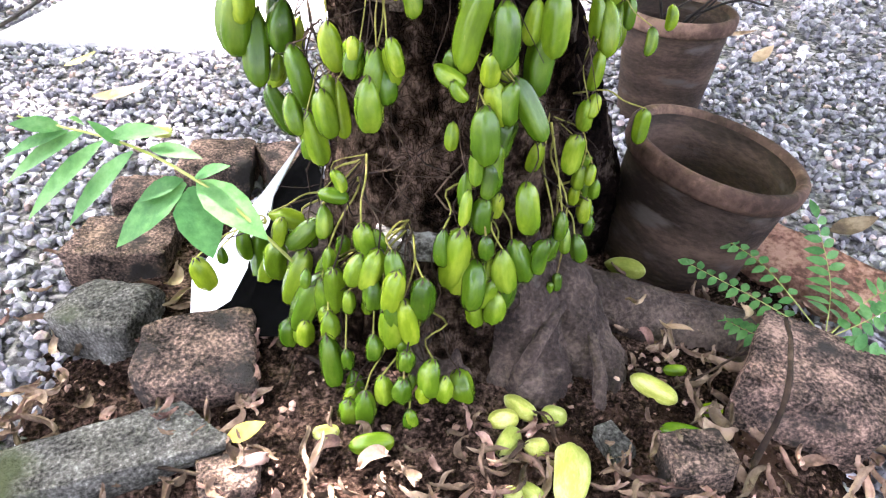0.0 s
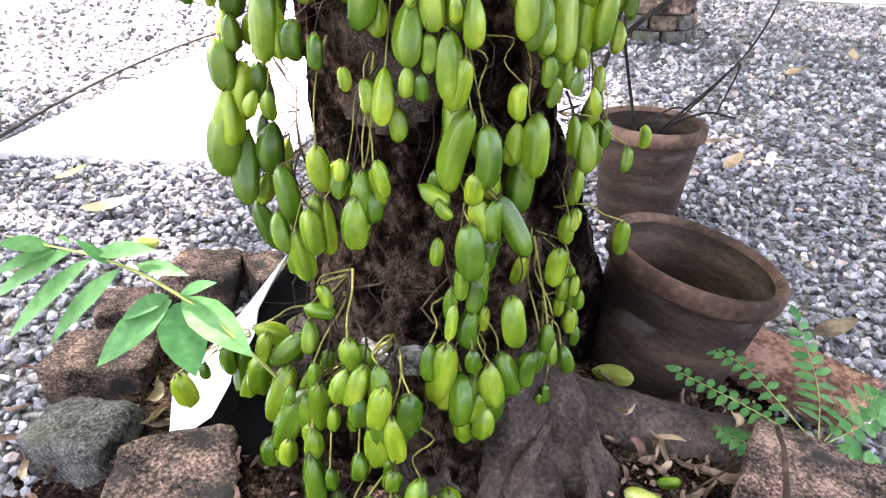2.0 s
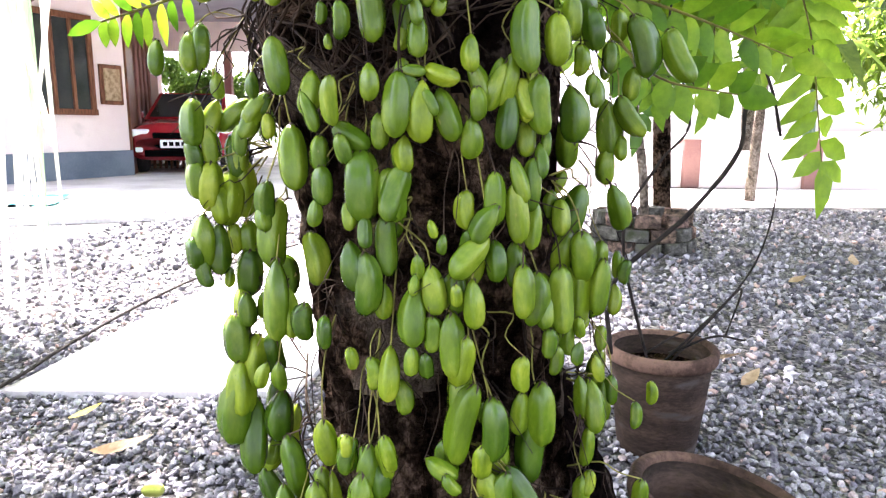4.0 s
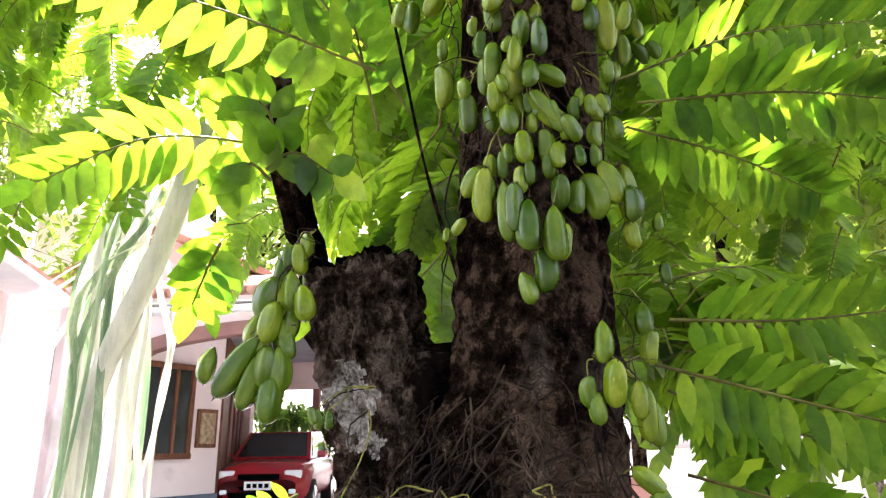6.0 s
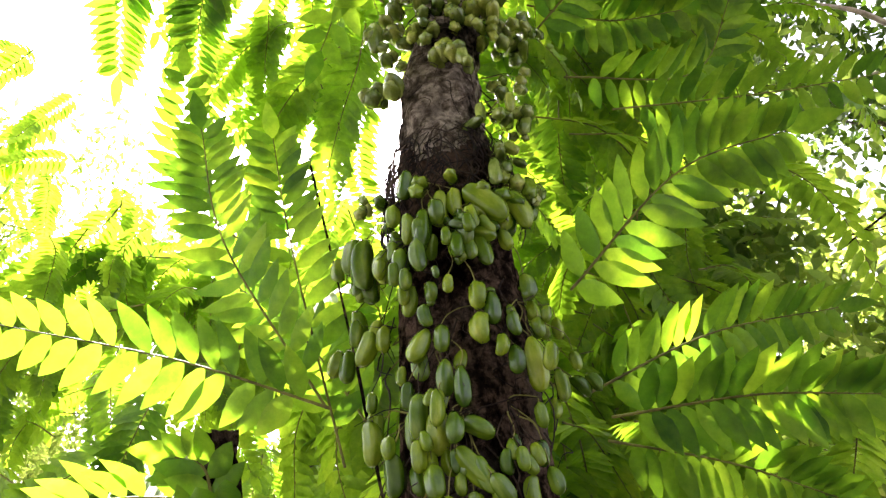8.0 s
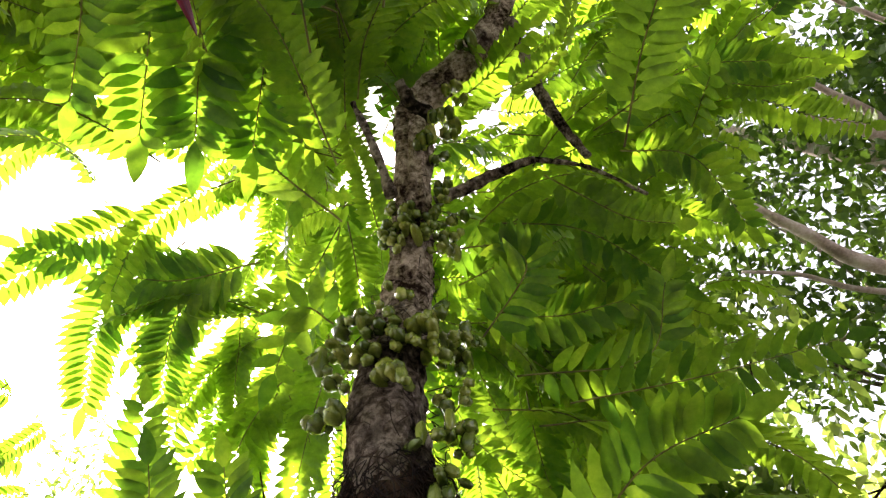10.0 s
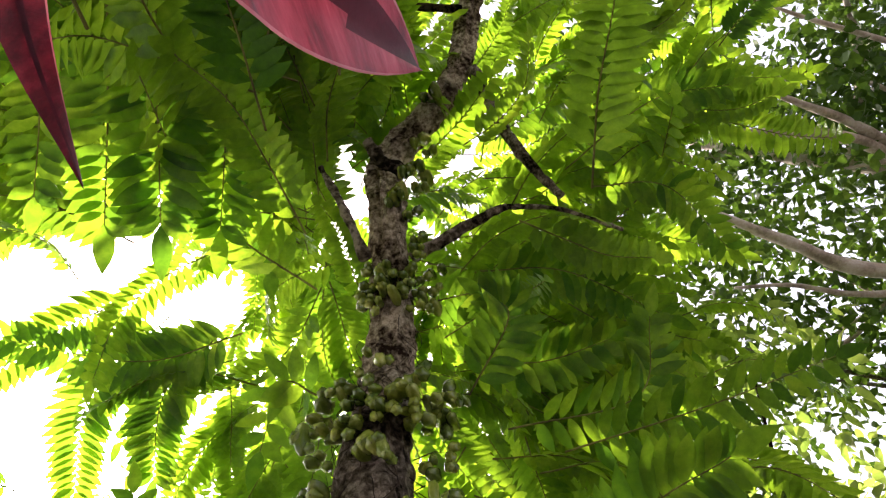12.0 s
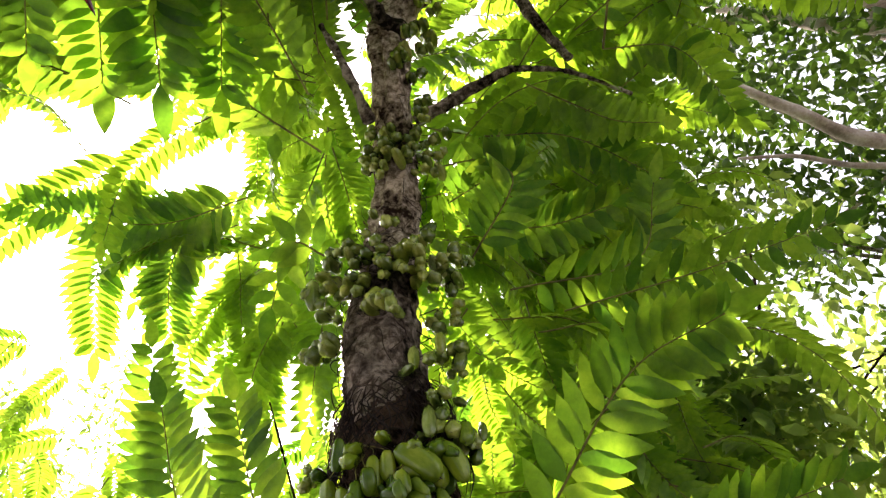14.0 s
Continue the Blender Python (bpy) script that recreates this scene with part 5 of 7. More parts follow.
def car():
    c = empty("car", (-4.42, 11.6, 0.0), "red hatchback parked under the porch", "car", "", 8)
    # body: sections along the length, y from the nose back
    secs = [(0.0, 0.30, 0.62, 0.64), (0.06, 0.24, 0.74, 0.76), (0.35, 0.22, 0.86, 0.82), (0.95, 0.2, 0.96, 0.85), (1.6, 0.2, 1.0, 0.86), (2.8, 0.2, 1.02, 0.86), (3.7, 0.24, 1.0, 0.82), (3.85, 0.32, 0.9, 0.74)]
    verts, faces = [], []
    ring = 16
    for y, z0, z1, hw in secs:
        for i in range(ring):
            a = 2 * math.pi * (i + 0.5) / ring
            cx, sz = math.cos(a), math.sin(a)
            x = hw * math.copysign(abs(cx) ** 0.45, cx)
            z = (z0 + z1) / 2 + (z1 - z0) / 2 * math.copysign(abs(sz) ** 0.5, sz)
            verts.append((x, y, z))
    for k in range(len(secs) - 1):
        for i in range(ring):
            a, b = k * ring + i, k * ring + (i + 1) % ring
            faces.append((a, b, b + ring, a + ring))
    faces += [tuple(range(ring)), tuple(range(len(secs) * ring - 1, (len(secs) - 1) * ring - 1, -1))]
    part_mesh("body", mesh("body", verts, faces, M_CAR), c)
    # cabin
    v = [(-0.72, 0.95, 0.94), (0.72, 0.95, 0.94), (0.6, 1.7, 1.44), (-0.6, 1.7, 1.44), (0.6, 3.1, 1.48), (-0.6, 3.1, 1.48), (0.72, 3.75, 0.98), (-0.72, 3.75, 0.98)]
    part_mesh("cabin", mesh("cabin", v, [(3, 2, 4, 5), (5, 4, 6, 7), (0, 3, 5, 7), (1, 6, 4, 2), (0, 1, 2, 3)], M_CAR, False), c)
    part_mesh("windscreen", mesh("windscreen", [(-0.64, 0.98, 0.985), (0.64, 0.98, 0.985), (0.54, 1.64, 1.42), (-0.54, 1.64, 1.42)], [(0, 1, 2, 3)], M_CARGLASS, False), c, "dark windscreen")
    for sx in (-1, 1):
        part_mesh("side_window", mesh("side_window", [(sx * 0.72, 1.25, 1.0), (sx * 0.615, 1.8, 1.4), (sx * 0.615, 3.0, 1.43), (sx * 0.72, 3.3, 1.02)], [(0, 1, 2, 3)], M_CARGLASS, False), c)
        bm = box_bm(0.3, 0.12, 0.15, 0.04, (sx * 0.57, 0.10, 0.69), 3)
        part("headlight", bm, M_LAMP, c, "clear headlight", None, True)
        part("fog_lamp", box_bm(0.12, 0.05, 0.08, 0.02, (sx * 0.58, 0.0, 0.42), 2), M_LAMP, c, "", None, True)
        part("mirror", box_bm(0.16, 0.1, 0.12, 0.03, (sx * 0.88, 1.25, 1.02), 2), M_CAR, c, "", None, True)
        for y in (0.7, 3.1):
            wheel = part_mesh("wheel", mesh("wheel", *tube([(sx * 0.66, y, 0.3), (sx * 0.86, y, 0.3)], [0.3, 0.3], 28, 6), M_RUBBER), c, "black tyre")
            part_mesh("rim", mesh("rim", *tube([(sx * 0.86, y, 0.3), (sx * 0.875, y, 0.3)], [0.19, 0.17], 20, 4), M_CHROME), wheel, "silver rim")
    part("grille", box_bm(0.7, 0.06, 0.1, 0.02, (0, 0.0, 0.66), 2), M_BLACK, c, "black grille")
    part("lower_grille", box_bm(1.0, 0.06, 0.12, 0.02, (0, 0.02, 0.36), 2), M_BLACK, c)
    part("number_plate", box_bm(0.46, 0.02, 0.14, 0.004, (0, -0.02, 0.52), 1), M_FASCIA, c, "white number plate with dark bars")
    for k in range(4):
        part("plate_bar", box_bm(0.07, 0.004, 0.07, 0.0, (-0.15 + 0.1 * k, -0.032, 0.52)), M_BLACK, c)


# ---- the strap-leaved plant by the drive ----


def strap_plant():
    c = empty("strap_leaf_plant", (-1.75, 2.75, 0), "plant with long drooping pale strap leaves and a tan stem", "plant")
    inv = Matrix.Translation((1.75, -2.75, 0))
    g = np.random.default_rng(3)
    # tan stem takes the near-white leaf colour so that it reads as sunlit
    part_mesh("stem", mesh("stem", *tube([(-1.95, 2.8, -0.02), (-1.9, 2.75, 0.6), (-1.78, 2.7, 1.3), (-1.5, 2.65, 2.0), (-1.35, 2.6, 2.5)], [0.06, 0.05, 0.05, 0.05, 0.045], 14, 30, True, lambda p, o, s: 0.006 * fractal(p, 20)), M_STRAP), c, "leaning tan stem, lightened in colour to look sunlit", inv)
    for k in range(30):
        x, y = -1.80 + g.normal(0, 0.1), 2.72 + g.normal(0, 0.12)
        top = g.uniform(1.9, 2.7)
        low = max(0.02, g.normal(0.35, 0.5)) if k > 5 else 0.02
        bow = g.normal(0, 0.06)
        pts = smooth_line([(-1.6 + g.normal(0, 0.10), 2.68, top), (x + bow * 0.5, y, top * 0.72 + low * 0.28), (x + bow, y + g.normal(0, 0.05), (top + low) / 2), (x + bow * 0.4 + g.normal(0, 0.08), y, low)], 22)
        w = g.uniform(0.006, 0.026)
        a = g.uniform(-0.6, 0.6)
        verts, faces = [], []
        for i, p in enumerate(pts):
            ww = w * (0.45 + 0.55 * math.sin(math.pi * min(0.97, 0.12 + i / 24)))
            tw = a + 0.05 * i
            e = np.array((math.cos(tw), math.sin(tw), 0)) * ww
            verts += [p - e, p + np.array((0, 0.006, 0)), p + e]
        for i in range(len(pts) - 1):
            b = 3 * i
            faces += [(b, b + 1, b + 4, b + 3), (b + 1, b + 2, b + 5, b + 4)]
        part_mesh("leaf", mesh("leaf", verts, faces, M_STRAPGREEN if k % 3 == 0 else M_STRAP), c, "", inv)


# ---- trees and plants beyond ----


def leaf_cloud(g, centres, n, ln, wd, fine):
    """Many pointed leaves gathered in clumps."""
    k = g.integers(0, len(centres), n)
    cen = np.array(centres)[k]
    p = cen[:, :3] + g.normal(size=(n, 3)) * cen[:, 3:4] * (0.55, 0.55, 0.42)
    d = g.normal(size=(n, 3)) + (0, 0, -0.5)
    d /= np.linalg.norm(d, axis=1)[:, None]
    s = np.cross(d, g.normal(size=(n, 3)) * 0.6 + (0, 0, 1))
    s /= np.linalg.norm(s, axis=1)[:, None] + 1e-9
    u = np.cross(s, d)
    L = (ln * g.uniform(0.6, 1.3, n))[:, None]
    W = (wd * g.uniform(0.7, 1.2, n))[:, None]
    if not fine:
        v = np.stack([p, p + d * L * 0.42 + s * W * 0.46 + u * W * 0.12, p + d * L - u * L * 0.15, p + d * L * 0.42 - s * W * 0.46 + u * W * 0.12], 1).reshape(-1, 3)
        b = 4 * np.arange(n)[:, None]
        return v, np.concatenate([b + (0, 1, 2), b + (0, 2, 3)], 1).reshape(-1, 3)
    rim = [p, p + d * L * 0.22 + s * W * 0.42 + u * W * 0.1, p + d * L * 0.55 + s * W * 0.46 + u * W * 0.08, p + d * L - u * L * 0.15, p + d * L * 0.55 - s * W * 0.46 + u * W * 0.08, p + d * L * 0.22 - s * W * 0.42 + u * W * 0.1]
    v = np.stack(rim, 1).reshape(-1, 3)
    b = 6 * np.arange(n)[:, None]
    f = np.concatenate([b + (0, 1, 5), b + (1, 2, 4), b + (1, 4, 5), b + (2, 3, 4)], 1).reshape(-1, 3)
    return v, f


def far_tree(x, y, height, spread, clumps, leaves, ln, wd, leaf_mat, bark_mat, label, seed, low=0.45, trunk_r=0.12, lean=(0, 0), limbs=7, arms=()):
    g = np.random.default_rng(seed)
    t = empty("tree", (x, y, 0), label, "tree", "trees round the yard")
    top = np.array((lean[0], lean[1], height * 0.8))
    bend = np.array((g.normal(0, 0.15), g.normal(0, 0.15), height * 0.4))
    h = Heap()
    h.add(tube([(0, 0, -0.05), bend, top], [trunk_r, trunk_r * 0.75, trunk_r * 0.35], 14, 24, True, lambda p, o, s: trunk_r * 0.12 * fractal(p, 4)))
    ends = []
    for arm, r0, r1 in arms:
        h.add(tube([np.array(q) - (x, y, 0) for q in arm], list(np.linspace(r0, r1, len(arm))), 12, 26, True, lambda p, o, s: 0.12 * r0 * fractal(p, 6)))
    for k in range(limbs):
        s = g.uniform(0.45, 0.95)
        p = bend * (1 - s) * 2 * s + top * s * s if s < 0.5 else bend + (top - bend) * (s * 2 - 1) * 0.95
        a = k * 2.4 + g.normal(0, 0.3)
        r = spread * g.uniform(0.6, 1.0)
        e = p + np.array((math.cos(a) * r, math.sin(a) * r, r * g.uniform(0.1, 0.7)))
        m = (p + e) / 2 + np.array((0, 0, -0.12 * r))
        rr = trunk_r * g.uniform(0.3, 0.5)
        h.add(tube([p, m, e], [rr, rr * 0.7, rr * 0.25], 9, 14, True, lambda q, o, s2: rr * 0.1 * fractal(q, 5)))
        ends += [e, m]
        for j in range(2):
            e2 = m + g.normal(size=3) * spread * 0.35 + np.array((0, 0, 0.2 * spread))
            h.add(tube([m, (m + e2) / 2 + g.normal(size=3) * 0.06, e2], [rr * 0.5, rr * 0.35, rr * 0.12], 6, 9, True))
            ends.append(e2)
    part_mesh("trunk", h.mesh("trunk", bark_mat), t)
    cents = []
    for k in range(clumps):
        if k < len(ends):
            e = ends[k]
        else:
            a, r = g.uniform(0, 2 * math.pi), spread * g.uniform(0, 1) ** 0.5
            e = top * (low + (1 - low) * 0.5) + np.array((math.cos(a) * r, math.sin(a) * r, g.uniform(-0.5, 0.5) * height * (1 - low)))
        cents.append((*e, spread * g.uniform(0.16, 0.34)))
    v, f = leaf_cloud(g, cents, leaves, ln, wd, y < 7)
    me = bpy.data.meshes.new("crown")
    me.from_pydata(v.tolist(), [], f.tolist())
    me.materials.append(leaf_mat)
    tagged(part_mesh("crown", me, t), kind="stuff")
    return t


def far_trees():
    # shading trees behind the yard
    far_tree(7.6, 16.3, 9.5, 2.8, 40, 6000, 0.34, 0.15, M_LEAF_FAR, M_PALEBARK, "tall tree with a straight grey trunk behind the wall", 41, 0.4, 0.17)
    far_tree(2.5, 15.0, 9.0, 3.0, 44, 9000, 0.32, 0.14, M_LEAF_FAR, M_BARK, "tall leafy tree behind the yard", 42, 0.35, 0.16)
    far_tree(12.5, 15.0, 9.0, 3.4, 44, 6000, 0.34, 0.15, M_LEAF_FAR, M_PALEBARK, "leafy tree behind the boundary wall", 43, 0.3, 0.16)
    far_tree(10.0, 11.5, 6.0, 2.2, 36, 8000, 0.28, 0.12, M_LEAF_FAR, M_PALEBARK, "leafy tree beside the boundary wall", 44, 0.25, 0.10)
    far_tree(4.2, 12.5, 7.0, 2.4, 36, 8000, 0.28, 0.12, M_LEAF_FAR, M_BARK, "leafy tree behind the boundary wall", 45, 0.35, 0.10)
    far_tree(17.0, 20.0, 11.0, 4.2, 50, 6000, 0.42, 0.18, M_LEAF_FAR, M_BARK, "broad tree far behind the wall", 46, 0.25, 0.2)
    far_tree(-1.5, 21.0, 12.0, 4.0, 50, 6000, 0.42, 0.18, M_LEAF_FAR, M_BARK, "broad tree behind the house", 47, 0.3, 0.2)
    far_tree(-9.5, 19.5, 12.0, 4.0, 50, 5000, 0.42, 0.18, M_LEAF_FAR, M_BARK, "broad tree behind the house", 48, 0.35, 0.2)
    for x, y, hh, seed in ((-6.3, 17.6, 2.9, 71), (-4.9, 18.3, 2.4, 72)):
        far_tree(x, y, hh, 0.9, 22, 1500, 0.22, 0.1, M_LEAF_FAR, M_BARK, "leafy shrub in the garden behind the porch", seed, 0.15, 0.04)
    # dark tree with pale limbs to one side
    far_tree(6.2, 3.6, 11.0, 3.0, 84, 18000, 0.15, 0.075, M_LEAF_DARK, M_SMOOTHBARK, "tall dark-leaved tree with pale smooth limbs", 51, 0.78, 0.17, (-2.2, -0.6), 8,
             (([(6.2, 3.6, 3.2), (4.9, 3.4, 4.6), (3.500, 3.050, 5.182), (2.946, 2.654, 5.373), (2.510, 2.298, 5.542)], 0.09, 0.03), ([(4.542, 2.806, 5.889), (3.885, 2.284, 5.920), (3.417, 2.061, 5.926), (2.867, 1.855, 5.929)], 0.06, 0.03), ([(4.343, 2.575, 5.886), (3.934, 2.166, 5.968), (3.581, 1.895, 5.988), (3.239, 1.634, 6.005)], 0.05, 0.02), ([(5.129, 2.117, 6.152), (4.426, 1.680, 6.150), (3.830, 1.294, 6.230), (3.483, 1.044, 6.242)], 0.03, 0.012), ([(3.729, 3.382, 5.249), (3.262, 3.180, 5.246), (2.883, 2.988, 5.344), (2.431, 2.813, 5.329)], 0.03, 0.012)))
    far_tree(6.0, 5.6, 8.0, 2.4, 50, 7000, 0.16, 0.075, M_LEAF_DARK, M_PALEBARK, "dark-leaved tree at the yard's edge", 52, 0.35, 0.15)
    far_tree(3.6, 7.6, 6.0, 1.7, 36, 8000, 0.16, 0.07, M_LEAF_FAR, M_PALEBARK, "small leafy tree in the yard", 53, 0.4, 0.06)
    # two unseen trees added behind the camera to cut the sky light from the front
    far_tree(-2.2, -5.2, 6.0, 2.4, 30, 3500, 0.3, 0.13, M_LEAF_DARK, M_BARK, "unseen dark-leaved tree added behind the camera to block sky light", 61, 0.2, 0.1)
    far_tree(2.4, -4.8, 5.5, 2.2, 30, 3500, 0.3, 0.13, M_LEAF_DARK, M_BARK, "unseen dark-leaved tree added behind the camera to block sky light", 62, 0.2, 0.1)
    # sunlit tree leaning over the drive, and two trees added to shade bed and yard
    far_tree(-10.4, 8.4, 13.5, 3.6, 64, 17000, 0.2, 0.085, M_LEAF_FAR, M_PALEBARK, "thin sunlit tree beyond the drive", 54, 0.5, 0.09, (0.6, -0.4))
    far_tree(2.0, 5.8, 7.0, 2.6, 55, 13000, 0.18, 0.08, M_LEAF_FAR, M_BARK, "leafy tree added behind the old trunk to shade the yard", 56, 0.5, 0.08)
    far_tree(0.6, 4.6, 6.6, 1.7, 44, 9000, 0.17, 0.075, M_LEAF_FAR, M_BARK, "slim leafy tree added behind the old trunk to shade the bed", 57, 0.55, 0.06)


def banana(x, y, h, seed):
    g = np.random.default_rng(seed)
    t = empty("banana_plant", (x, y, 0), "banana plant with broad arching leaves behind the wall", "plant", "banana plants")
    part_mesh("stem", mesh("stem", *tube([(0, 0, -0.05), (0.03, 0, h * 0.35), (0.05, 0.02, h * 0.6)], [0.11, 0.09, 0.05], 12, 12), M_STRAPGREEN), t)
    for k in range(8):
        a = k * 0.785 + g.normal(0, 0.2)
        o = np.array((math.cos(a), math.sin(a), 0))
        L = h * g.uniform(0.4, 0.6)
        line = smooth_line([np.array((0.05, 0.02, h * 0.55)), o * L * 0.4 + np.array((0, 0, h * 0.85)), o * L + np.array((0, 0, h * g.uniform(0.5, 0.85)))], 12)
        sd = np.array((-o[1], o[0], 0))
        verts, faces = [], []
        for i, p in enumerate(line):
            w = 0.24 * math.sin(math.pi * min(0.98, 0.05 + (i / 11) ** 0.8)) ** 0.7
            verts += [p - sd * w + np.array((0, 0, 0.05)), p, p + sd * w + np.array((0, 0, 0.05))]
        for i in range(11):
            b = 3 * i
            faces += [(b, b + 1, b + 4, b + 3), (b + 1, b + 2, b + 5, b + 4)]
        part_mesh("leaf", mesh("leaf", verts, faces, M_LEAF_FAR), t)


def boundary():
    w = new("boundary_wall", None)
    tagged(w, "low pale pink boundary wall with red-brown posts", "wall", kind="structure")
    P = [(1.6, 9.8), (3.6, 9.5), (5.2, 9.3), (7.5, 9.0), (10.0, 8.7), (14, 8.2)]
    for a, b in zip(P, P[1:]):
        wall_box("wall_panel", a, b, 0, 0.52, 0.14, M_WALL, w)
    for x, y in P:
        part("post", box_bm(0.24, 0.24, 0.68, 0.012, (x, y, 0.34), 1), M_TRIM, w, "red-brown post")


def sapling_ring():
    g = np.random.default_rng(4)
    k = 0
    for z, n, r in ((0.0, 11, 0.30), (0.09, 11, 0.29), (0.18, 9, 0.28)):
        for i in range(n):
            a = 2 * math.pi * (i + 0.5 * (z > 0.05)) / n
            stone_block("brick", (0.17, 0.10, 0.085), (1.43 + r * math.cos(a), 4.55 + r * math.sin(a), z), math.degrees(a) + 90 + g.normal(0, 8), M_LATERITE if g.random() < 0.5 else M_MOSSY, "weathered brick stacked round a sapling", 20 + k, "bricks round the sapling", (0, 0), 0.1, "brick")
            k += 1
    s = empty("sapling", (1.48, 4.6, 0), "young tree with a thin leaning tan stem", "tree")
    part_mesh("stem", mesh("stem", *tube([(0, 0, -0.02), (-0.06, 0, 0.6), (-0.2, 0, 1.3), (-0.35, 0.05, 2.2)], [0.035, 0.03, 0.026, 0.02], 10, 18, True, lambda p, o, q: 0.003 * fractal(p, 20)), M_PALEBARK), s)


# ---- small plants, litter, foreground leaves ----


def small_plants():
    g = np.random.default_rng(17)
    p = empty("seedling", (-0.26, 0.66, 0.0), "broad-leafleted green leaf spray drooping over the stones", "plant")
    inv = Matrix.Translation((0.26, -0.66, 0))
    mats = [M_LEAF_FERN, M_RACHIS_GREEN]
    for b, tip, w in (((-0.388, 0.685, 0.370), (-0.472, 0.642, 0.342), 0.025),
                      ((-0.368, 0.680, 0.361), (-0.451, 0.620, 0.304), 0.027),
                      ((-0.335, 0.675, 0.352), (-0.409, 0.620, 0.298), 0.027),
                      ((-0.412, 0.685, 0.372), (-0.457, 0.671, 0.389), 0.025),
                      ((-0.388, 0.688, 0.376), (-0.393, 0.676, 0.392), 0.016),
                      ((-0.363, 0.684, 0.366), (-0.297, 0.672, 0.387), 0.026),
                      ((-0.316, 0.677, 0.356), (-0.258, 0.657, 0.365), 0.021),
                      ((-0.406, 0.684, 0.370), (-0.468, 0.654, 0.362), 0.019),
                      ((-0.348, 0.678, 0.357), (-0.372, 0.675, 0.389), 0.014),
                      ((-0.275, 0.656, 0.324), (-0.352, 0.607, 0.277), 0.045),
                      ((-0.269, 0.654, 0.321), (-0.240, 0.596, 0.272), 0.055),
                      ((-0.262, 0.657, 0.326), (-0.181, 0.606, 0.300), 0.045),
                      ((-0.265, 0.659, 0.330), (-0.226, 0.649, 0.356), 0.019),
                      ((-0.278, 0.659, 0.327), (-0.325, 0.635, 0.320), 0.025)):
        h = Heap()
        b = np.array(b)
        d = np.array(tip) - b
        ln = np.linalg.norm(d)
        d /= ln
        sd = np.cross(d, (0.0, -0.45, 1.0))
        sd /= np.linalg.norm(sd)
        leaflet(h, b, d, sd, np.cross(sd, d), ln * 1.04, w, 0.16 + 0.1 * g.random())
        part_mesh("leaf", h.mesh("leaf", mats[0]), p, "", inv)
    part_mesh("stem", mesh("stem", *tube([(-0.460, 0.688, 0.384), (-0.418, 0.686, 0.375), (-0.363, 0.682, 0.364), (-0.313, 0.673, 0.349), (-0.271, 0.660, 0.331), (-0.229, 0.644, 0.312), (-0.195, 0.625, 0.290), (-0.17, 0.66, 0.22), (-0.16, 0.70, 0.16)], [0.0009, 0.0012, 0.0015, 0.0018, 0.002, 0.002, 0.002, 0.002, 0.002], 6, 30), M_RACHIS_GREEN), p, "", inv)
    # feathery seedling beside the root
    f = empty("feathery_seedling", (0.60, 0.60, 0.0), "feathery bright green seedling with tiny round leaflets", "plant")
    inv = Matrix.Translation((-0.60, -0.60, 0))
    part_mesh("stem", mesh("stem", *tube([(0.60, 0.68, -0.01), (0.575, 0.68, 0.06), (0.542, 0.661, 0.110)], [0.0022, 0.002, 0.0016], 6, 12), M_RACHIS_GREEN), f, "", inv)
    for pts, n, ln in (([(0.542, 0.661, 0.110), (0.498, 0.788, 0.137), (0.437, 0.859, 0.149)], 10, 0.022),
                       ([(0.542, 0.661, 0.110), (0.483, 0.746, 0.106), (0.406, 0.821, 0.110)], 10, 0.022),
                       ([(0.542, 0.661, 0.110), (0.475, 0.689, 0.087), (0.441, 0.732, 0.076)], 7, 0.024),
                       ([(0.542, 0.661, 0.110), (0.600, 0.775, 0.119), (0.592, 0.854, 0.182)], 9, 0.034),
                       ([(0.542, 0.661, 0.110), (0.597, 0.678, 0.128), (0.633, 0.690, 0.142)], 5, 0.026),
                       ([(0.542, 0.661, 0.110), (0.544, 0.605, 0.104), (0.569, 0.571, 0.063)], 8, 0.045),
                       ([(0.542, 0.661, 0.110), (0.564, 0.633, 0.118), (0.605, 0.621, 0.111)], 6, 0.036),
                       ([(0.542, 0.661, 0.110), (0.524, 0.582, 0.098), (0.546, 0.552, 0.059)], 5, 0.036),
                       ([(0.542, 0.661, 0.110), (0.625, 0.721, 0.134), (0.659, 0.730, 0.143)], 5, 0.030)):
        frond_mesh(pts, n, ln, 0.6 * ln if ln < 0.03 else 0.42 * ln, mats, g, 0.001, (0.0, -0.5, 0.85), 0.2, 0.2, 0.2, f, inv)



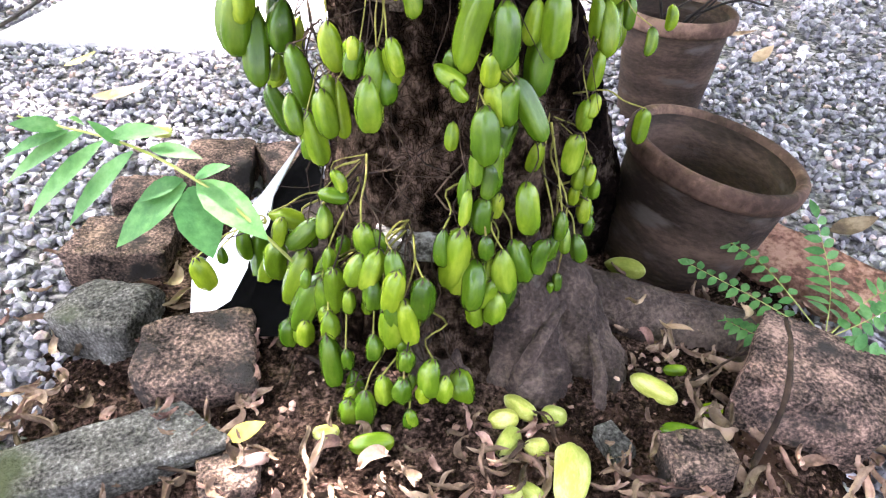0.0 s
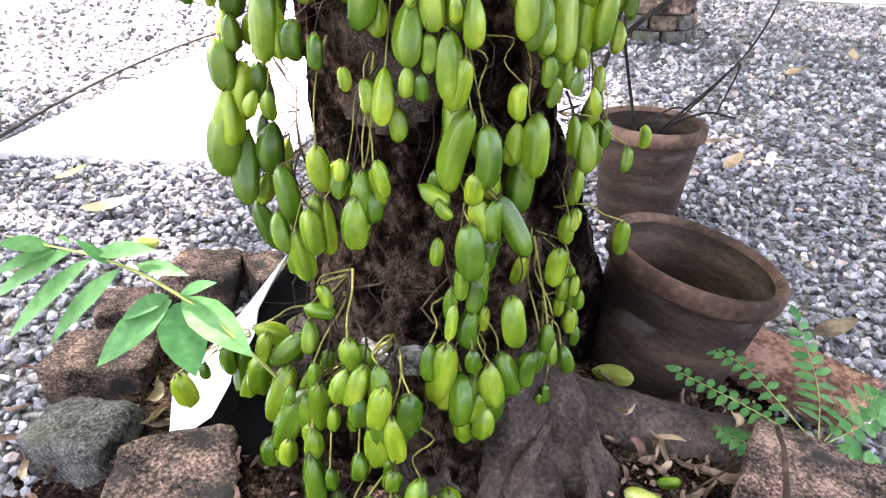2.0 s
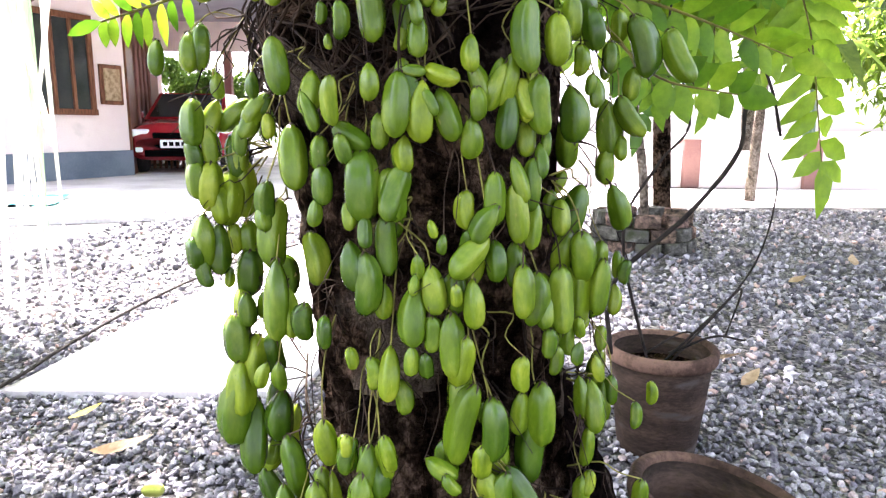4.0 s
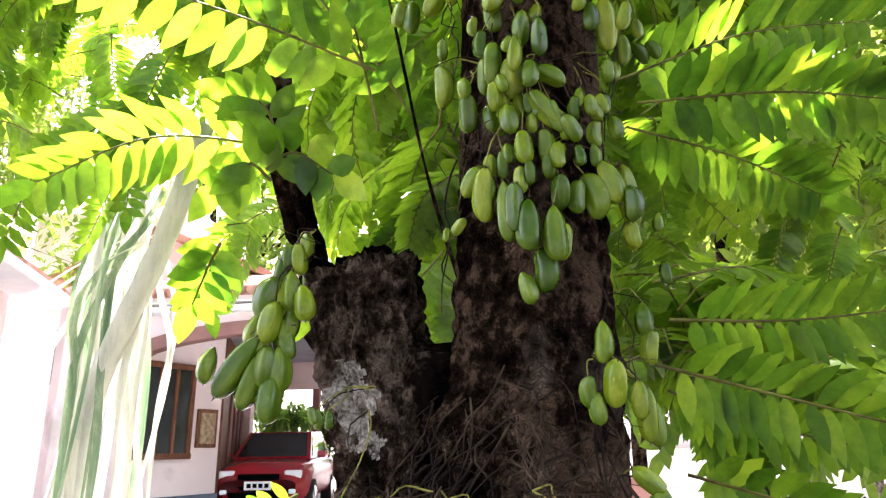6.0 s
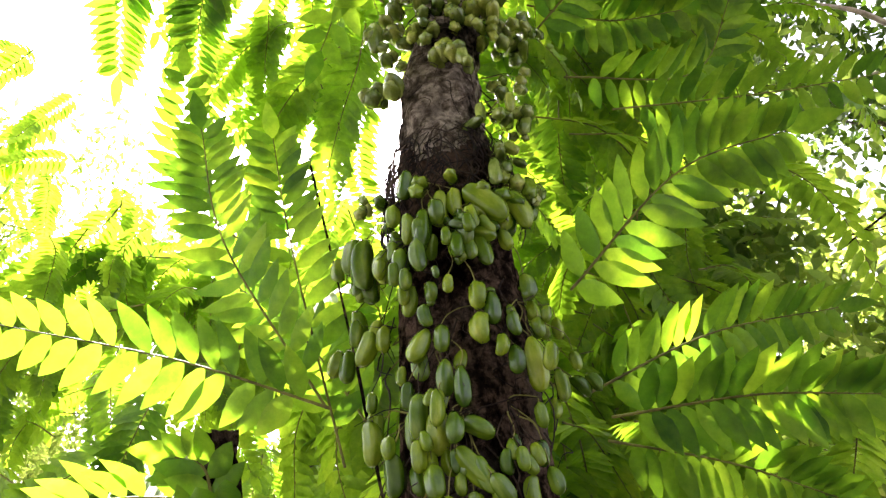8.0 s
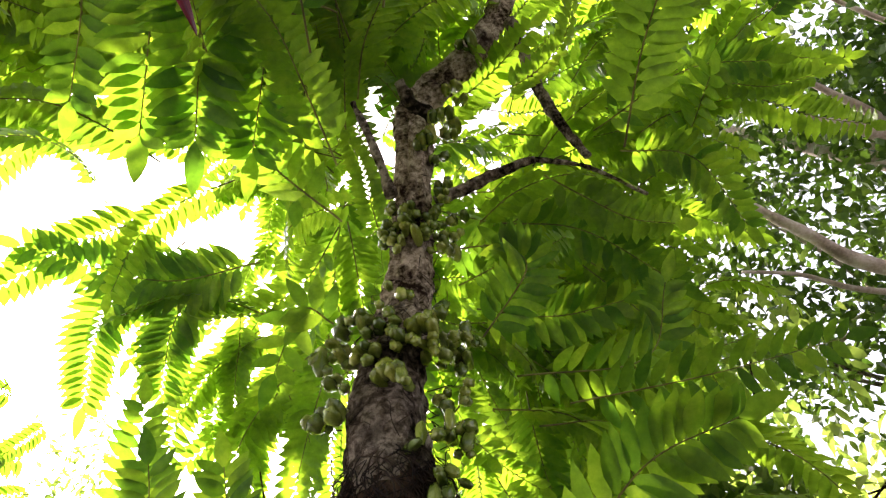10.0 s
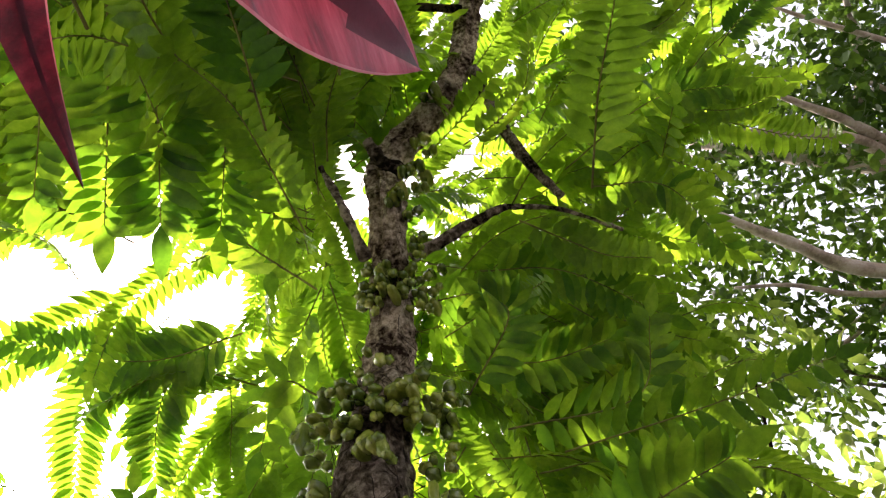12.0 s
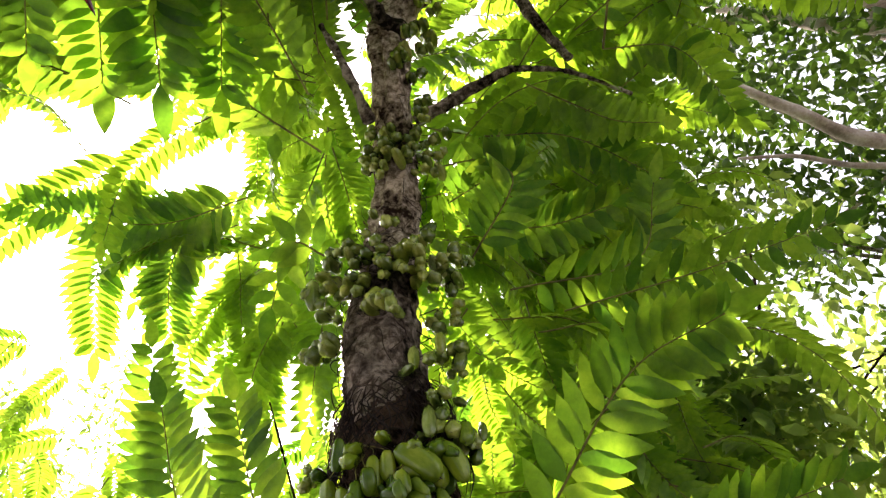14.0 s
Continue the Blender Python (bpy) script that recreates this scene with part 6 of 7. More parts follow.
def litter():
    g = np.random.default_rng(23)
    kinds = []
    for k in range(5):
        verts, faces = [], []
        n = 14
        curl = (2.6, 1.6, 3.4, 0.8, 2.0)[k]
        for i in range(n):
            s = i / (n - 1)
            a = (s - 0.5) * curl
            r = 0.042 / max(curl, 0.6)
            w = 0.0085 * math.sin(math.pi * min(0.97, 0.06 + s * 0.93)) ** 0.7
            c = np.array((math.sin(a) * r * 1.3, 0.005 * math.sin(6 * s + k), (1 - math.cos(a)) * r))
            roll, turn = (1.5, 2.2, 1.1, 1.9, 2.5)[k], (0.8 + 0.5 * k) * (s - 0.5)
            for j in (-1, -0.5, 0, 0.5, 1):
                y, z = w / roll * math.sin(j * roll), w / roll * (1 - math.cos(j * roll)) + 0.0012 * math.sin(14 * s + 5 * j + k)
                verts.append(c + np.array((0.002 * math.sin(9 * s + 4 * j), y * math.cos(turn) - z * math.sin(turn), y * math.sin(turn) + z * math.cos(turn))))
        for i in range(n - 1):
            for j in range(4):
                a = 5 * i + j
                faces.append((a, a + 1, a + 6, a + 5))
        kinds.append(mesh("dry_leaf", verts, faces, M_DRY))
    done, spare = 0, Heap()
    while done < 430:
        x, y = g.uniform(-0.62, 0.78), g.uniform(0.4, 0.95)
        band = (abs(x) > 0.2 or y < 0.6) and not (0.02 < x < 0.28 and y > 0.56) and math.hypot(x - 0.02, y - 0.82) > 0.24
        dense = (-0.5 < x < -0.2 and 0.5 < y < 0.62) or (0.25 < x < 0.42 and y < 0.72) or (x < -0.2 and y < 0.62) or (-0.36 < x < -0.22 and y > 0.62) or y < 0.55
        if not band or (not dense and g.random() < 0.72):
            continue
        me = kinds[int(g.integers(0, 5))]
        m = pose(x, y, (0.052 if in_bed(x, y, 0.8) else 0.032) + g.uniform(0, 0.012), g.normal(0, 35), g.normal(0, 30), g.uniform(0, 360)) @ Matrix.Scale(g.uniform(0.6, 1.3), 4)
        done += 1
        if done > 285:
            spare.add(([m @ v.co for v in me.vertices], [tuple(p.vertices) for p in me.polygons]))
            continue
        ob = new("dry_leaf", me)
        ob.matrix_basis = m
        tagged(ob, "curled brown dry leaflet lying on the soil", "leaf", "dry leaflets on the ground")
    tagged(new("leaf_litter", spare.mesh("leaf_litter", M_DRY)), "curled brown dry leaflets scattered over the bed", "leaf", kind="stuff")
    cream = [mesh("dry_leaf", [v.co for v in k.vertices], [tuple(p.vertices) for p in k.polygons], M_CREAM) for k in kinds]
    for x, y, z, rz, s in ((0.30, 0.72, 0.115, -60, 0.95), (0.345, 0.68, 0.105, -52, 1.0), (0.46, 0.72, 0.10, 85, 0.8), (-0.385, 0.80, 0.07, 80, 1.2), (-0.37, 0.76, 0.06, 60, 1.1), (-0.52, 0.60, 0.03, 10, 1.2), (0.24, 0.50, 0.06, 30, 0.7), (0.16, 0.47, 0.06, 120, 1.2), (0.10, 0.49, 0.06, 20, 1.0)):
        ob = new("dry_leaf", cream[int(g.integers(0, 5))])
        ob.matrix_basis = pose(x, y, z, g.normal(0, 20), g.normal(0, 20), rz) @ Matrix.Scale(s, 4)
        tagged(ob, "pale curled dry leaflet on soil and root", "leaf", "dry leaflets on the ground")
    # larger single leaves on the ground
    for x, y, z, L, w, rz, mat, label in ((-0.944, 1.75, 0.03, 0.085, 0.025, 30, M_YELLOW, "fallen yellow leaf on the gravel"), (-0.74, 1.53, 0.03, 0.19, 0.05, -12, M_CREAM, "fallen bleached dry leaf on the gravel"),
                                          (-0.21, 0.52, 0.06, 0.05, 0.024, 20, M_YELLOW, "crumpled yellow leaf on the soil"), (1.0, 2.0, 0.03, 0.1, 0.04, 40, M_CREAM, "bleached leaf on the gravel"), (1.9, 3.4, 0.03, 0.1, 0.05, 10, M_CREAM, "bleached leaf on the gravel"), (2.5, 3.9, 0.03, 0.13, 0.06, 70, M_CREAM, "bleached leaf on the gravel"),
                                          (0.81, 1.06, 0.03, 0.09, 0.04, 10, M_DRY, "brown dry leaf on the gravel"), (1.01, 2.20, 0.03, 0.1, 0.03, -30, M_DRY, "brown dry leaf on the gravel")):
        h = Heap()
        a = radians(rz)
        d = np.array((math.cos(a), math.sin(a), 0.05))
        s = np.array((-math.sin(a), math.cos(a), 0.25))
        leaflet(h, -d * L / 2, d, s, np.cross(d, s), L, w, -0.3)
        ob = new("fallen_leaf", h.mesh("fallen_leaf", mat))
        ob.matrix_basis = pose(x, y, z)
        tagged(ob, label, "leaf", "fallen leaves")
    # twigs in the soil
    for pts, r in (([(0.40, 0.50, 0.03), (0.43, 0.535, 0.12), (0.455, 0.60, 0.15), (0.46, 0.64, 0.165)], 0.005), ([(0.30, 0.60, 0.05), (0.38, 0.63, 0.07), (0.46, 0.66, 0.11)], 0.0025), ([(-0.30, 0.47, 0.06), (-0.2, 0.46, 0.05)], 0.003), ([(-0.12, 0.62, 0.07), (-0.17, 0.66, 0.05), (-0.18, 0.60, 0.05)], 0.004)):
        ob = new("twig", mesh("twig", *tube(pts, list(np.linspace(r, r * 0.5, len(pts))), 6, 14, True, lambda p, o, s: r * 0.3 * fractal(p, 80)), M_TWIG))
        tagged(ob, "thin dry brown twig on the soil", "twig", "twigs")


def fallen_fruit(x, y, z, ln, wd, rz, ripe=True):
    ob = new("fallen_fruit", (RIPE if ripe else FRUITS)[int(frng.integers(0, 3))])
    ob.matrix_basis = pose(x, y, z + wd * 0.45, 0, 0, rz) @ pose(-ln / 2, 0, 0, 0, -90, 0) @ pose(0, 0, 0, 0, 0, frng.uniform(0, 360)) @ Matrix.Diagonal((wd, wd, ln, 1))
    tagged(ob, "fallen yellow-green ripe fruit on the ground" if ripe else "fallen green fruit on the ground", "fruit", "fallen fruits")


def pot_twigs():
    g = np.random.default_rng(9)
    p = empty("dead_plant", (0.58, 1.62, 0.2), "dead plant with bare black wiry stems in the rear pot", "plant")
    inv = Matrix.Translation((-0.58, -1.62, -0.2))
    for pts, r in (([(0.410, 1.470, 0.300), (0.413, 1.490, 0.461), (0.573, 1.504, 0.610), (0.683, 1.516, 0.748), (0.699, 1.525, 0.848), (0.723, 1.534, 0.952), (0.758, 1.528, 0.886), (0.780, 1.520, 0.791)], 0.006), ([(0.550, 1.600, 0.200), (0.433, 1.499, 0.562), (0.505, 1.513, 0.725), (0.576, 1.522, 0.825), (0.522, 1.538, 1.015), (0.542, 1.550, 1.153)], 0.004),
                   ([(0.58, 1.62, 0.22), (0.7, 1.6, 0.36), (0.76, 1.6, 0.42), (0.73, 1.6, 0.30)], 0.004), ([(0.60, 1.62, 0.22), (0.8, 1.65, 0.45), (0.85, 1.65, 0.65), (0.82, 1.65, 0.75)], 0.003), ([(0.6, 1.62, 0.25), (0.7, 1.6, 0.3), (0.78, 1.6, 0.29)], 0.004), ([(0.54, 1.62, 0.25), (0.62, 1.6, 0.31), (0.67, 1.6, 0.30)], 0.003)):
        part_mesh("stem", mesh("stem", *tube(pts, list(np.linspace(r, r * 0.55, len(pts))), 7, 30, True, lambda q, o, s: r * 0.25 * fractal(q, 40)), M_WIRE), p, "", inv)
    soil = new("pot_soil", mesh("pot_soil", *tube([(0.58, 1.62, 0.14), (0.58, 1.62, 0.215)], [0.105, 0.115], 28, 5), M_SOIL))
    tagged(soil, "dry dark soil in the rear pot", "soil")


def white_sheet():
    s = empty("broken_planter", (-0.3, 0.85, 0.0), "broken planter with a white face and a black panel for the dark hollow", "planter")
    inv = Matrix.Translation((0.3, -0.85, 0))

    def panel(name, pts, mat, label, n):
        off = Vector(n) * 0.004
        v = [Vector(p) for p in pts] + [Vector(p) + off for p in pts]
        k = len(pts)
        f = [tuple(range(k)), tuple(range(2 * k - 1, k - 1, -1))] + [(i, i + k, (i + 1) % k + k, (i + 1) % k) for i in range(k)]
        part_mesh(name, mesh(name, v, f, mat, False), s, label, inv)

    panel("white_face", [(-0.206, 0.957, 0.225), (-0.261, 0.891, 0.166), (-0.350, 0.785, 0.084), (-0.335, 0.708, 0.055), (-0.244, 0.773, 0.089), (-0.244, 0.893, 0.160)], M_WHITE, "smooth white face", (0.3, 0.8, -0.2))
    # black panel put where the hollow behind the sheet lies in shade
    panel("black_lining", [(-0.202, 0.994, 0.208), (-0.343, 0.750, 0.037), (-0.257, 0.672, 0.072), (-0.159, 0.669, 0.080), (-0.132, 0.749, 0.120), (-0.156, 0.864, 0.201)], M_BLACK, "matt black panel put in for the dark hollow", (0.2, 0.9, 0))


def red_leaves():
    p = empty("red_leaf_plant", (0.25, -0.35, 0.0), "tall plant with long glossy red and maroon leaves", "plant")
    inv = Matrix.Translation((-0.25, 0.35, 0))
    for pts, w, mat, lab, face in (([(0.20, -0.30, 1.62), (0.24, -0.17, 1.70), (0.292, -0.075, 1.66), (0.339, -0.005, 1.591)], 0.045, M_RED, "glossy crimson leaf with a dark tip", (0.0, -0.5, 1.0)),
                                 ([(0.16, -0.30, 1.64), (0.12, -0.19, 1.74), (0.118, -0.09, 1.68), (0.136, -0.008, 1.601)], 0.031, M_MAROON, "narrow dark maroon leaf", (-0.3, 0.05, 1.0))):
        line = smooth_line(pts, 26)
        tang = np.gradient(line, axis=0)
        verts, faces = [], []
        for i, c in enumerate(line):
            s = i / 25
            t = tang[i] / np.linalg.norm(tang[i])
            sd = np.cross(t, face)
            sd /= np.linalg.norm(sd)
            nn = np.cross(sd, t)
            ww = w * min(1, 0.2 + 1.6 * s) * (1 - max(0, (s - 0.5) / 0.5) ** 3.2 if mat is M_RED else 1 - max(0, (s - 0.25) / 0.75) ** 0.9) + 0.0006
            for j in range(9):
                u = (-1, -0.93, -0.55, -0.25, 0, 0.25, 0.55, 0.93, 1)[j]
                verts.append(c + sd * ww * u + nn * (abs(u) * 0.2 * ww + 0.0018 * math.sin(9 * s + 2 * u)))
        for i in range(25):
            for j in range(8):
                a = 9 * i + j
                faces.append((a, a + 1, a + 10, a + 9))
        streak = [2 if j in (0, 7) and (mat is M_RED or j == 7) else int(mat is M_RED and (i > 8 and j == 4 or i > 13 and j == 5 or i > 19 and j == 3) or mat is M_MAROON and j == 4 and i > 6) for i in range(25) for j in range(8)]
        part_mesh("leaf", mesh("leaf", verts, faces, [mat, M_STREAK, M_EDGE], True, streak), p, lab, inv)
    part_mesh("stem", mesh("stem", *tube([(0.25, -0.45, -0.02), (0.22, -0.42, 0.9), (0.18, -0.32, 1.6), (0.17, -0.32, 1.66)], [0.014, 0.012, 0.009, 0.007], 10, 24), M_TWIG), p, "", inv)


def yard_bits():
    def line_thing(name, pts, r, mat, label, cat):
        ob = new(name, mesh(name, *tube(pts, [r] * len(pts), 8, 40), mat))
        tagged(ob, label, cat)

    line_thing("garden_hose", [(-1.32, 1.75, 0.03), (-1.29, 2.0, 0.035), (-1.31, 2.4, 0.03), (-1.27, 3.05, 0.035), (-1.15, 3.85, 0.03), (-0.9, 4.6, 0.02)], 0.006, M_WIRE, "thin dark pipe lying across the gravel", "pipe")
    kerb = new("kerb")
    tagged(kerb, "low concrete kerb along the drive", "kerb", kind="structure")
    P = [(-6.0, 4.75), (-3.76, 5.4), (-2.2, 5.87), (0.0, 6.4)]
    for a, b in zip(P, P[1:]):
        wall_box("kerb_stone", a, b, 0, 0.05, 0.1, M_CONCRETE, kerb)
    bm = bmesh.new()
    bmesh.ops.create_grid(bm, x_segments=24, y_segments=16, size=0.5)
    for v in bm.verts:
        v.co.z = 0.03 + 0.03 * noise.noise(v.co * 6)
        v.co.x *= 1.5
    tagged(part("ground_sheet", bm, M_TARP, None, "", pose(-4.7, 7.0, 0.01, 0, 0, 20), True), "crumpled turquoise sheet on the drive", "sheet")


# ---- build ----
soil_bed()
stones()
clay_pot(0.412, 0.965, -0.02, 0.268, 0.147, 0.116, "empty brown clay pot with a worn red rim beside the tree", (1, 11))
clay_pot(0.58, 1.62, 0.0, 0.275, 0.135, 0.095, "brown clay pot with dead stems behind the tree")
pot_twigs()
TREE, TREE_INV = tree()
tree_fronds()
fruit_cluster((0.541, 0.418, 3.733), [(0.584, 0.393, 3.698, 0.095, 0.038, 0)])
fruit_cluster((0.397, 0.538, 3.596), [(0.469, 0.505, 3.561, 0.090, 0.037, 0), (0.493, 0.555, 3.553, 0.082, 0.033, 0)])
fruit_cluster((0.380, 0.576, 3.488), [(0.420, 0.566, 3.453, 0.087, 0.035, 0), (0.434, 0.611, 3.442, 0.087, 0.035, 0)])
fruit_cluster((0.355, 0.570, 3.381), [(0.377, 0.531, 3.346, 0.083, 0.034, 0), (0.380, 0.596, 3.323, 0.083, 0.033, 0)])
fruit_cluster((0.301, 0.565, 3.260), [(0.313, 0.560, 3.225, 0.094, 0.035, 0), (0.297, 0.561, 3.197, 0.075, 0.035, 0)])
fruit_cluster((0.323, 0.626, 3.233), [(0.351, 0.625, 3.198, 0.078, 0.032, 0)])
fruit_cluster((0.302, 0.685, 3.163), [(0.335, 0.697, 3.128, 0.068, 0.031, 0), (0.297, 0.684, 3.027, 0.070, 0.030, 0)])
fruit_cluster((0.271, 0.743, 3.033), [(0.311, 0.756, 2.998, 0.070, 0.030, 0), (0.284, 0.773, 2.954, 0.063, 0.029, 0), (0.305, 0.782, 2.941, 0.063, 0.029, 0), (0.278, 0.699, 2.968, 0.063, 0.029, 0)])
fruit_cluster((0.161, 0.680, 3.012), [(0.148, 0.666, 2.977, 0.063, 0.029, 0), (0.137, 0.688, 2.914, 0.091, 0.031, 0), (0.184, 0.664, 2.924, 0.061, 0.028, 0), (0.188, 0.676, 2.884, 0.089, 0.034, 0), (0.118, 0.696, 2.885, 0.066, 0.031, 0), (0.192, 0.686, 2.892, 0.060, 0.028, 0)])
fruit_cluster((0.224, 0.704, 2.942), [(0.219, 0.675, 2.907, 0.061, 0.028, 0), (0.233, 0.706, 2.869, 0.082, 0.031, 0), (0.228, 0.716, 2.861, 0.060, 0.028, 0)])
fruit_cluster((0.249, 0.777, 2.921), [(0.299, 0.808, 2.886, 0.062, 0.029, 0), (0.262, 0.754, 2.829, 0.059, 0.027, 0)])
fruit_cluster((0.150, 0.733, 2.861), [(0.138, 0.691, 2.826, 0.058, 0.027, 0)])
fruit_cluster((0.188, 0.797, 2.562), [(0.215, 0.768, 2.527, 0.081, 0.037, 0), (0.222, 0.824, 2.474, 0.092, 0.031, 0)])
fruit_cluster((0.128, 0.726, 2.550), [(0.140, 0.685, 2.515, 0.067, 0.028, 0), (0.112, 0.685, 2.452, 0.065, 0.027, 0), (0.153, 0.716, 2.409, 0.074, 0.036, 0)])
fruit_cluster((0.047, 0.755, 2.535), [(-0.009, 0.730, 2.500, 0.079, 0.041, 0), (-0.016, 0.738, 2.410, 0.095, 0.032, 0), (0.042, 0.704, 2.494, 0.067, 0.030, 0)])
fruit_cluster((0.178, 0.812, 2.506), [(0.254, 0.825, 2.471, 0.080, 0.031, 0), (0.273, 0.824, 2.461, 0.080, 0.021, 0), (0.247, 0.825, 2.394, 0.088, 0.025, 0), (0.226, 0.826, 2.382, 0.095, 0.030, 5)])
fruit_cluster((0.079, 0.723, 2.444), [(0.086, 0.688, 2.409, 0.055, 0.029, 0), (0.053, 0.694, 2.401, 0.063, 0.026, 0), (0.122, 0.692, 2.353, 0.061, 0.028, 0), (0.072, 0.693, 2.325, 0.060, 0.025, 0), (0.055, 0.672, 2.322, 0.044, 0.020, 0), (0.053, 0.694, 2.304, 0.069, 0.027, 0)])
fruit_cluster((0.158, 0.759, 2.444), [(0.178, 0.716, 2.409, 0.085, 0.031, 0), (0.186, 0.738, 2.371, 0.094, 0.026, 0), (0.196, 0.773, 2.364, 0.063, 0.031, 0)])
fruit_cluster((0.020, 0.756, 2.413), [(-0.052, 0.713, 2.378, 0.095, 0.031, 0), (-0.029, 0.717, 2.292, 0.080, 0.027, 0)])
fruit_cluster((0.147, 0.799, 2.292), [(0.222, 0.794, 2.257, 0.050, 0.023, 0), (0.176, 0.802, 2.231, 0.059, 0.027, 0)])
fruit_cluster((0.096, 0.724, 2.291), [(0.100, 0.697, 2.256, 0.077, 0.044, 0), (0.118, 0.685, 2.212, 0.056, 0.025, 0)])
fruit_cluster((-0.005, 0.753, 2.254), [(-0.063, 0.750, 2.219, 0.078, 0.038, 0), (-0.017, 0.707, 2.182, 0.065, 0.032, 0)])
fruit_cluster((0.141, 0.767, 2.135), [(0.179, 0.765, 2.100, 0.081, 0.028, 0), (0.183, 0.781, 2.078, 0.054, 0.018, 0), (0.163, 0.712, 2.061, 0.095, 0.025, 0)])
fruit_cluster((0.133, 0.752, 1.976), [(0.158, 0.727, 1.941, 0.063, 0.023, 0), (0.171, 0.730, 1.903, 0.062, 0.026, 0), (0.140, 0.704, 1.918, 0.077, 0.024, 0), (0.143, 0.712, 1.867, 0.067, 0.029, 0), (0.169, 0.769, 1.904, 0.064, 0.027, 0), (0.136, 0.716, 1.861, 0.050, 0.030, 0), (0.174, 0.782, 1.914, 0.043, 0.025, 0), (0.188, 0.776, 1.916, 0.095, 0.018, 0), (0.159, 0.707, 1.830, 0.087, 0.028, 20)])
fruit_cluster((-0.031, 0.778, 1.971), [(-0.091, 0.767, 1.936, 0.043, 0.026, 0), (-0.085, 0.775, 1.829, 0.046, 0.028, 0), (-0.080, 0.752, 1.811, 0.092, 0.035, 0)])
fruit_cluster((0.029, 0.713, 1.925), [(0.020, 0.681, 1.890, 0.060, 0.024, 0), (0.050, 0.681, 1.832, 0.065, 0.026, 0), (0.045, 0.670, 1.815, 0.047, 0.025, 0), (-0.020, 0.683, 1.835, 0.044, 0.022, 0), (0.000, 0.680, 1.802, 0.057, 0.019, 0), (0.025, 0.669, 1.790, 0.077, 0.024, 0), (0.072, 0.680, 1.840, 0.058, 0.023, 0), (0.020, 0.669, 1.782, 0.045, 0.024, 0), (-0.042, 0.708, 1.889, 0.046, 0.021, 0)])
fruit_cluster((0.091, 0.715, 1.861), [(0.115, 0.680, 1.826, 0.085, 0.039, 40), (0.104, 0.689, 1.823, 0.051, 0.030, 50), (0.115, 0.693, 1.792, 0.036, 0.021, 60), (0.106, 0.687, 1.773, 0.041, 0.024, 60), (0.094, 0.666, 1.791, 0.047, 0.022, 0), (0.139, 0.706, 1.812, 0.048, 0.029, 0), (0.104, 0.693, 1.762, 0.083, 0.023, 0), (0.077, 0.671, 1.790, 0.048, 0.022, 0), (0.084, 0.668, 1.772, 0.054, 0.022, 0)])
fruit_cluster((0.124, 0.739, 1.856), [(0.142, 0.720, 1.821, 0.058, 0.030, 0), (0.152, 0.718, 1.694, 0.045, 0.021, 0)])
fruit_cluster((-0.039, 0.784, 1.824), [(-0.096, 0.771, 1.789, 0.050, 0.021, 0), (-0.075, 0.779, 1.782, 0.060, 0.030, 0), (-0.099, 0.772, 1.712, 0.057, 0.025, 0)])
fruit_cluster((0.002, 0.723, 1.821), [(-0.028, 0.706, 1.786, 0.043, 0.020, 0), (-0.042, 0.720, 1.775, 0.073, 0.030, 0), (-0.014, 0.696, 1.749, 0.070, 0.027, 0), (-0.044, 0.696, 1.750, 0.036, 0.021, 0), (-0.022, 0.688, 1.730, 0.040, 0.021, 0), (-0.004, 0.673, 1.706, 0.035, 0.020, 0), (0.018, 0.664, 1.738, 0.060, 0.023, 0)])
fruit_cluster((0.063, 0.708, 1.811), [(0.074, 0.662, 1.776, 0.032, 0.019, 60), (0.070, 0.668, 1.749, 0.067, 0.021, 0), (0.067, 0.672, 1.747, 0.040, 0.024, 0), (0.087, 0.678, 1.743, 0.036, 0.019, 0), (0.054, 0.659, 1.676, 0.029, 0.015, 0), (0.088, 0.671, 1.658, 0.046, 0.027, 0), (0.027, 0.683, 1.685, 0.034, 0.018, 0)])
fruit_cluster((0.137, 0.755, 1.702), [(0.156, 0.734, 1.667, 0.036, 0.019, 0), (0.159, 0.718, 1.627, 0.034, 0.018, 0), (0.186, 0.782, 1.664, 0.037, 0.017, 0), (0.146, 0.711, 1.572, 0.074, 0.026, 0), (0.130, 0.686, 1.618, 0.033, 0.018, 0), (0.173, 0.758, 1.563, 0.043, 0.018, 0), (0.200, 0.778, 1.607, 0.030, 0.018, 0)])
fruit_cluster((-0.036, 0.762, 1.694), [(-0.049, 0.736, 1.659, 0.040, 0.024, 0), (-0.077, 0.748, 1.657, 0.059, 0.027, -10), (-0.062, 0.720, 1.557, 0.029, 0.017, 0), (-0.110, 0.771, 1.648, 0.055, 0.023, 0)])
fruit_cluster((0.079, 0.711, 1.674), [(0.105, 0.674, 1.639, 0.050, 0.022, 0), (0.090, 0.673, 1.610, 0.049, 0.029, 0), (0.123, 0.681, 1.565, 0.040, 0.020, 0), (0.038, 0.675, 1.606, 0.040, 0.024, 0)])
fruit_cluster((0.030, 0.709, 1.637), [(0.010, 0.676, 1.602, 0.053, 0.026, -20), (-0.010, 0.693, 1.544, 0.036, 0.021, 0), (0.040, 0.673, 1.550, 0.047, 0.021, 0), (0.003, 0.688, 1.511, 0.062, 0.023, 0), (0.031, 0.659, 1.515, 0.026, 0.016, 0), (0.024, 0.684, 1.488, 0.057, 0.031, 0), (0.059, 0.660, 1.528, 0.053, 0.020, 0)])
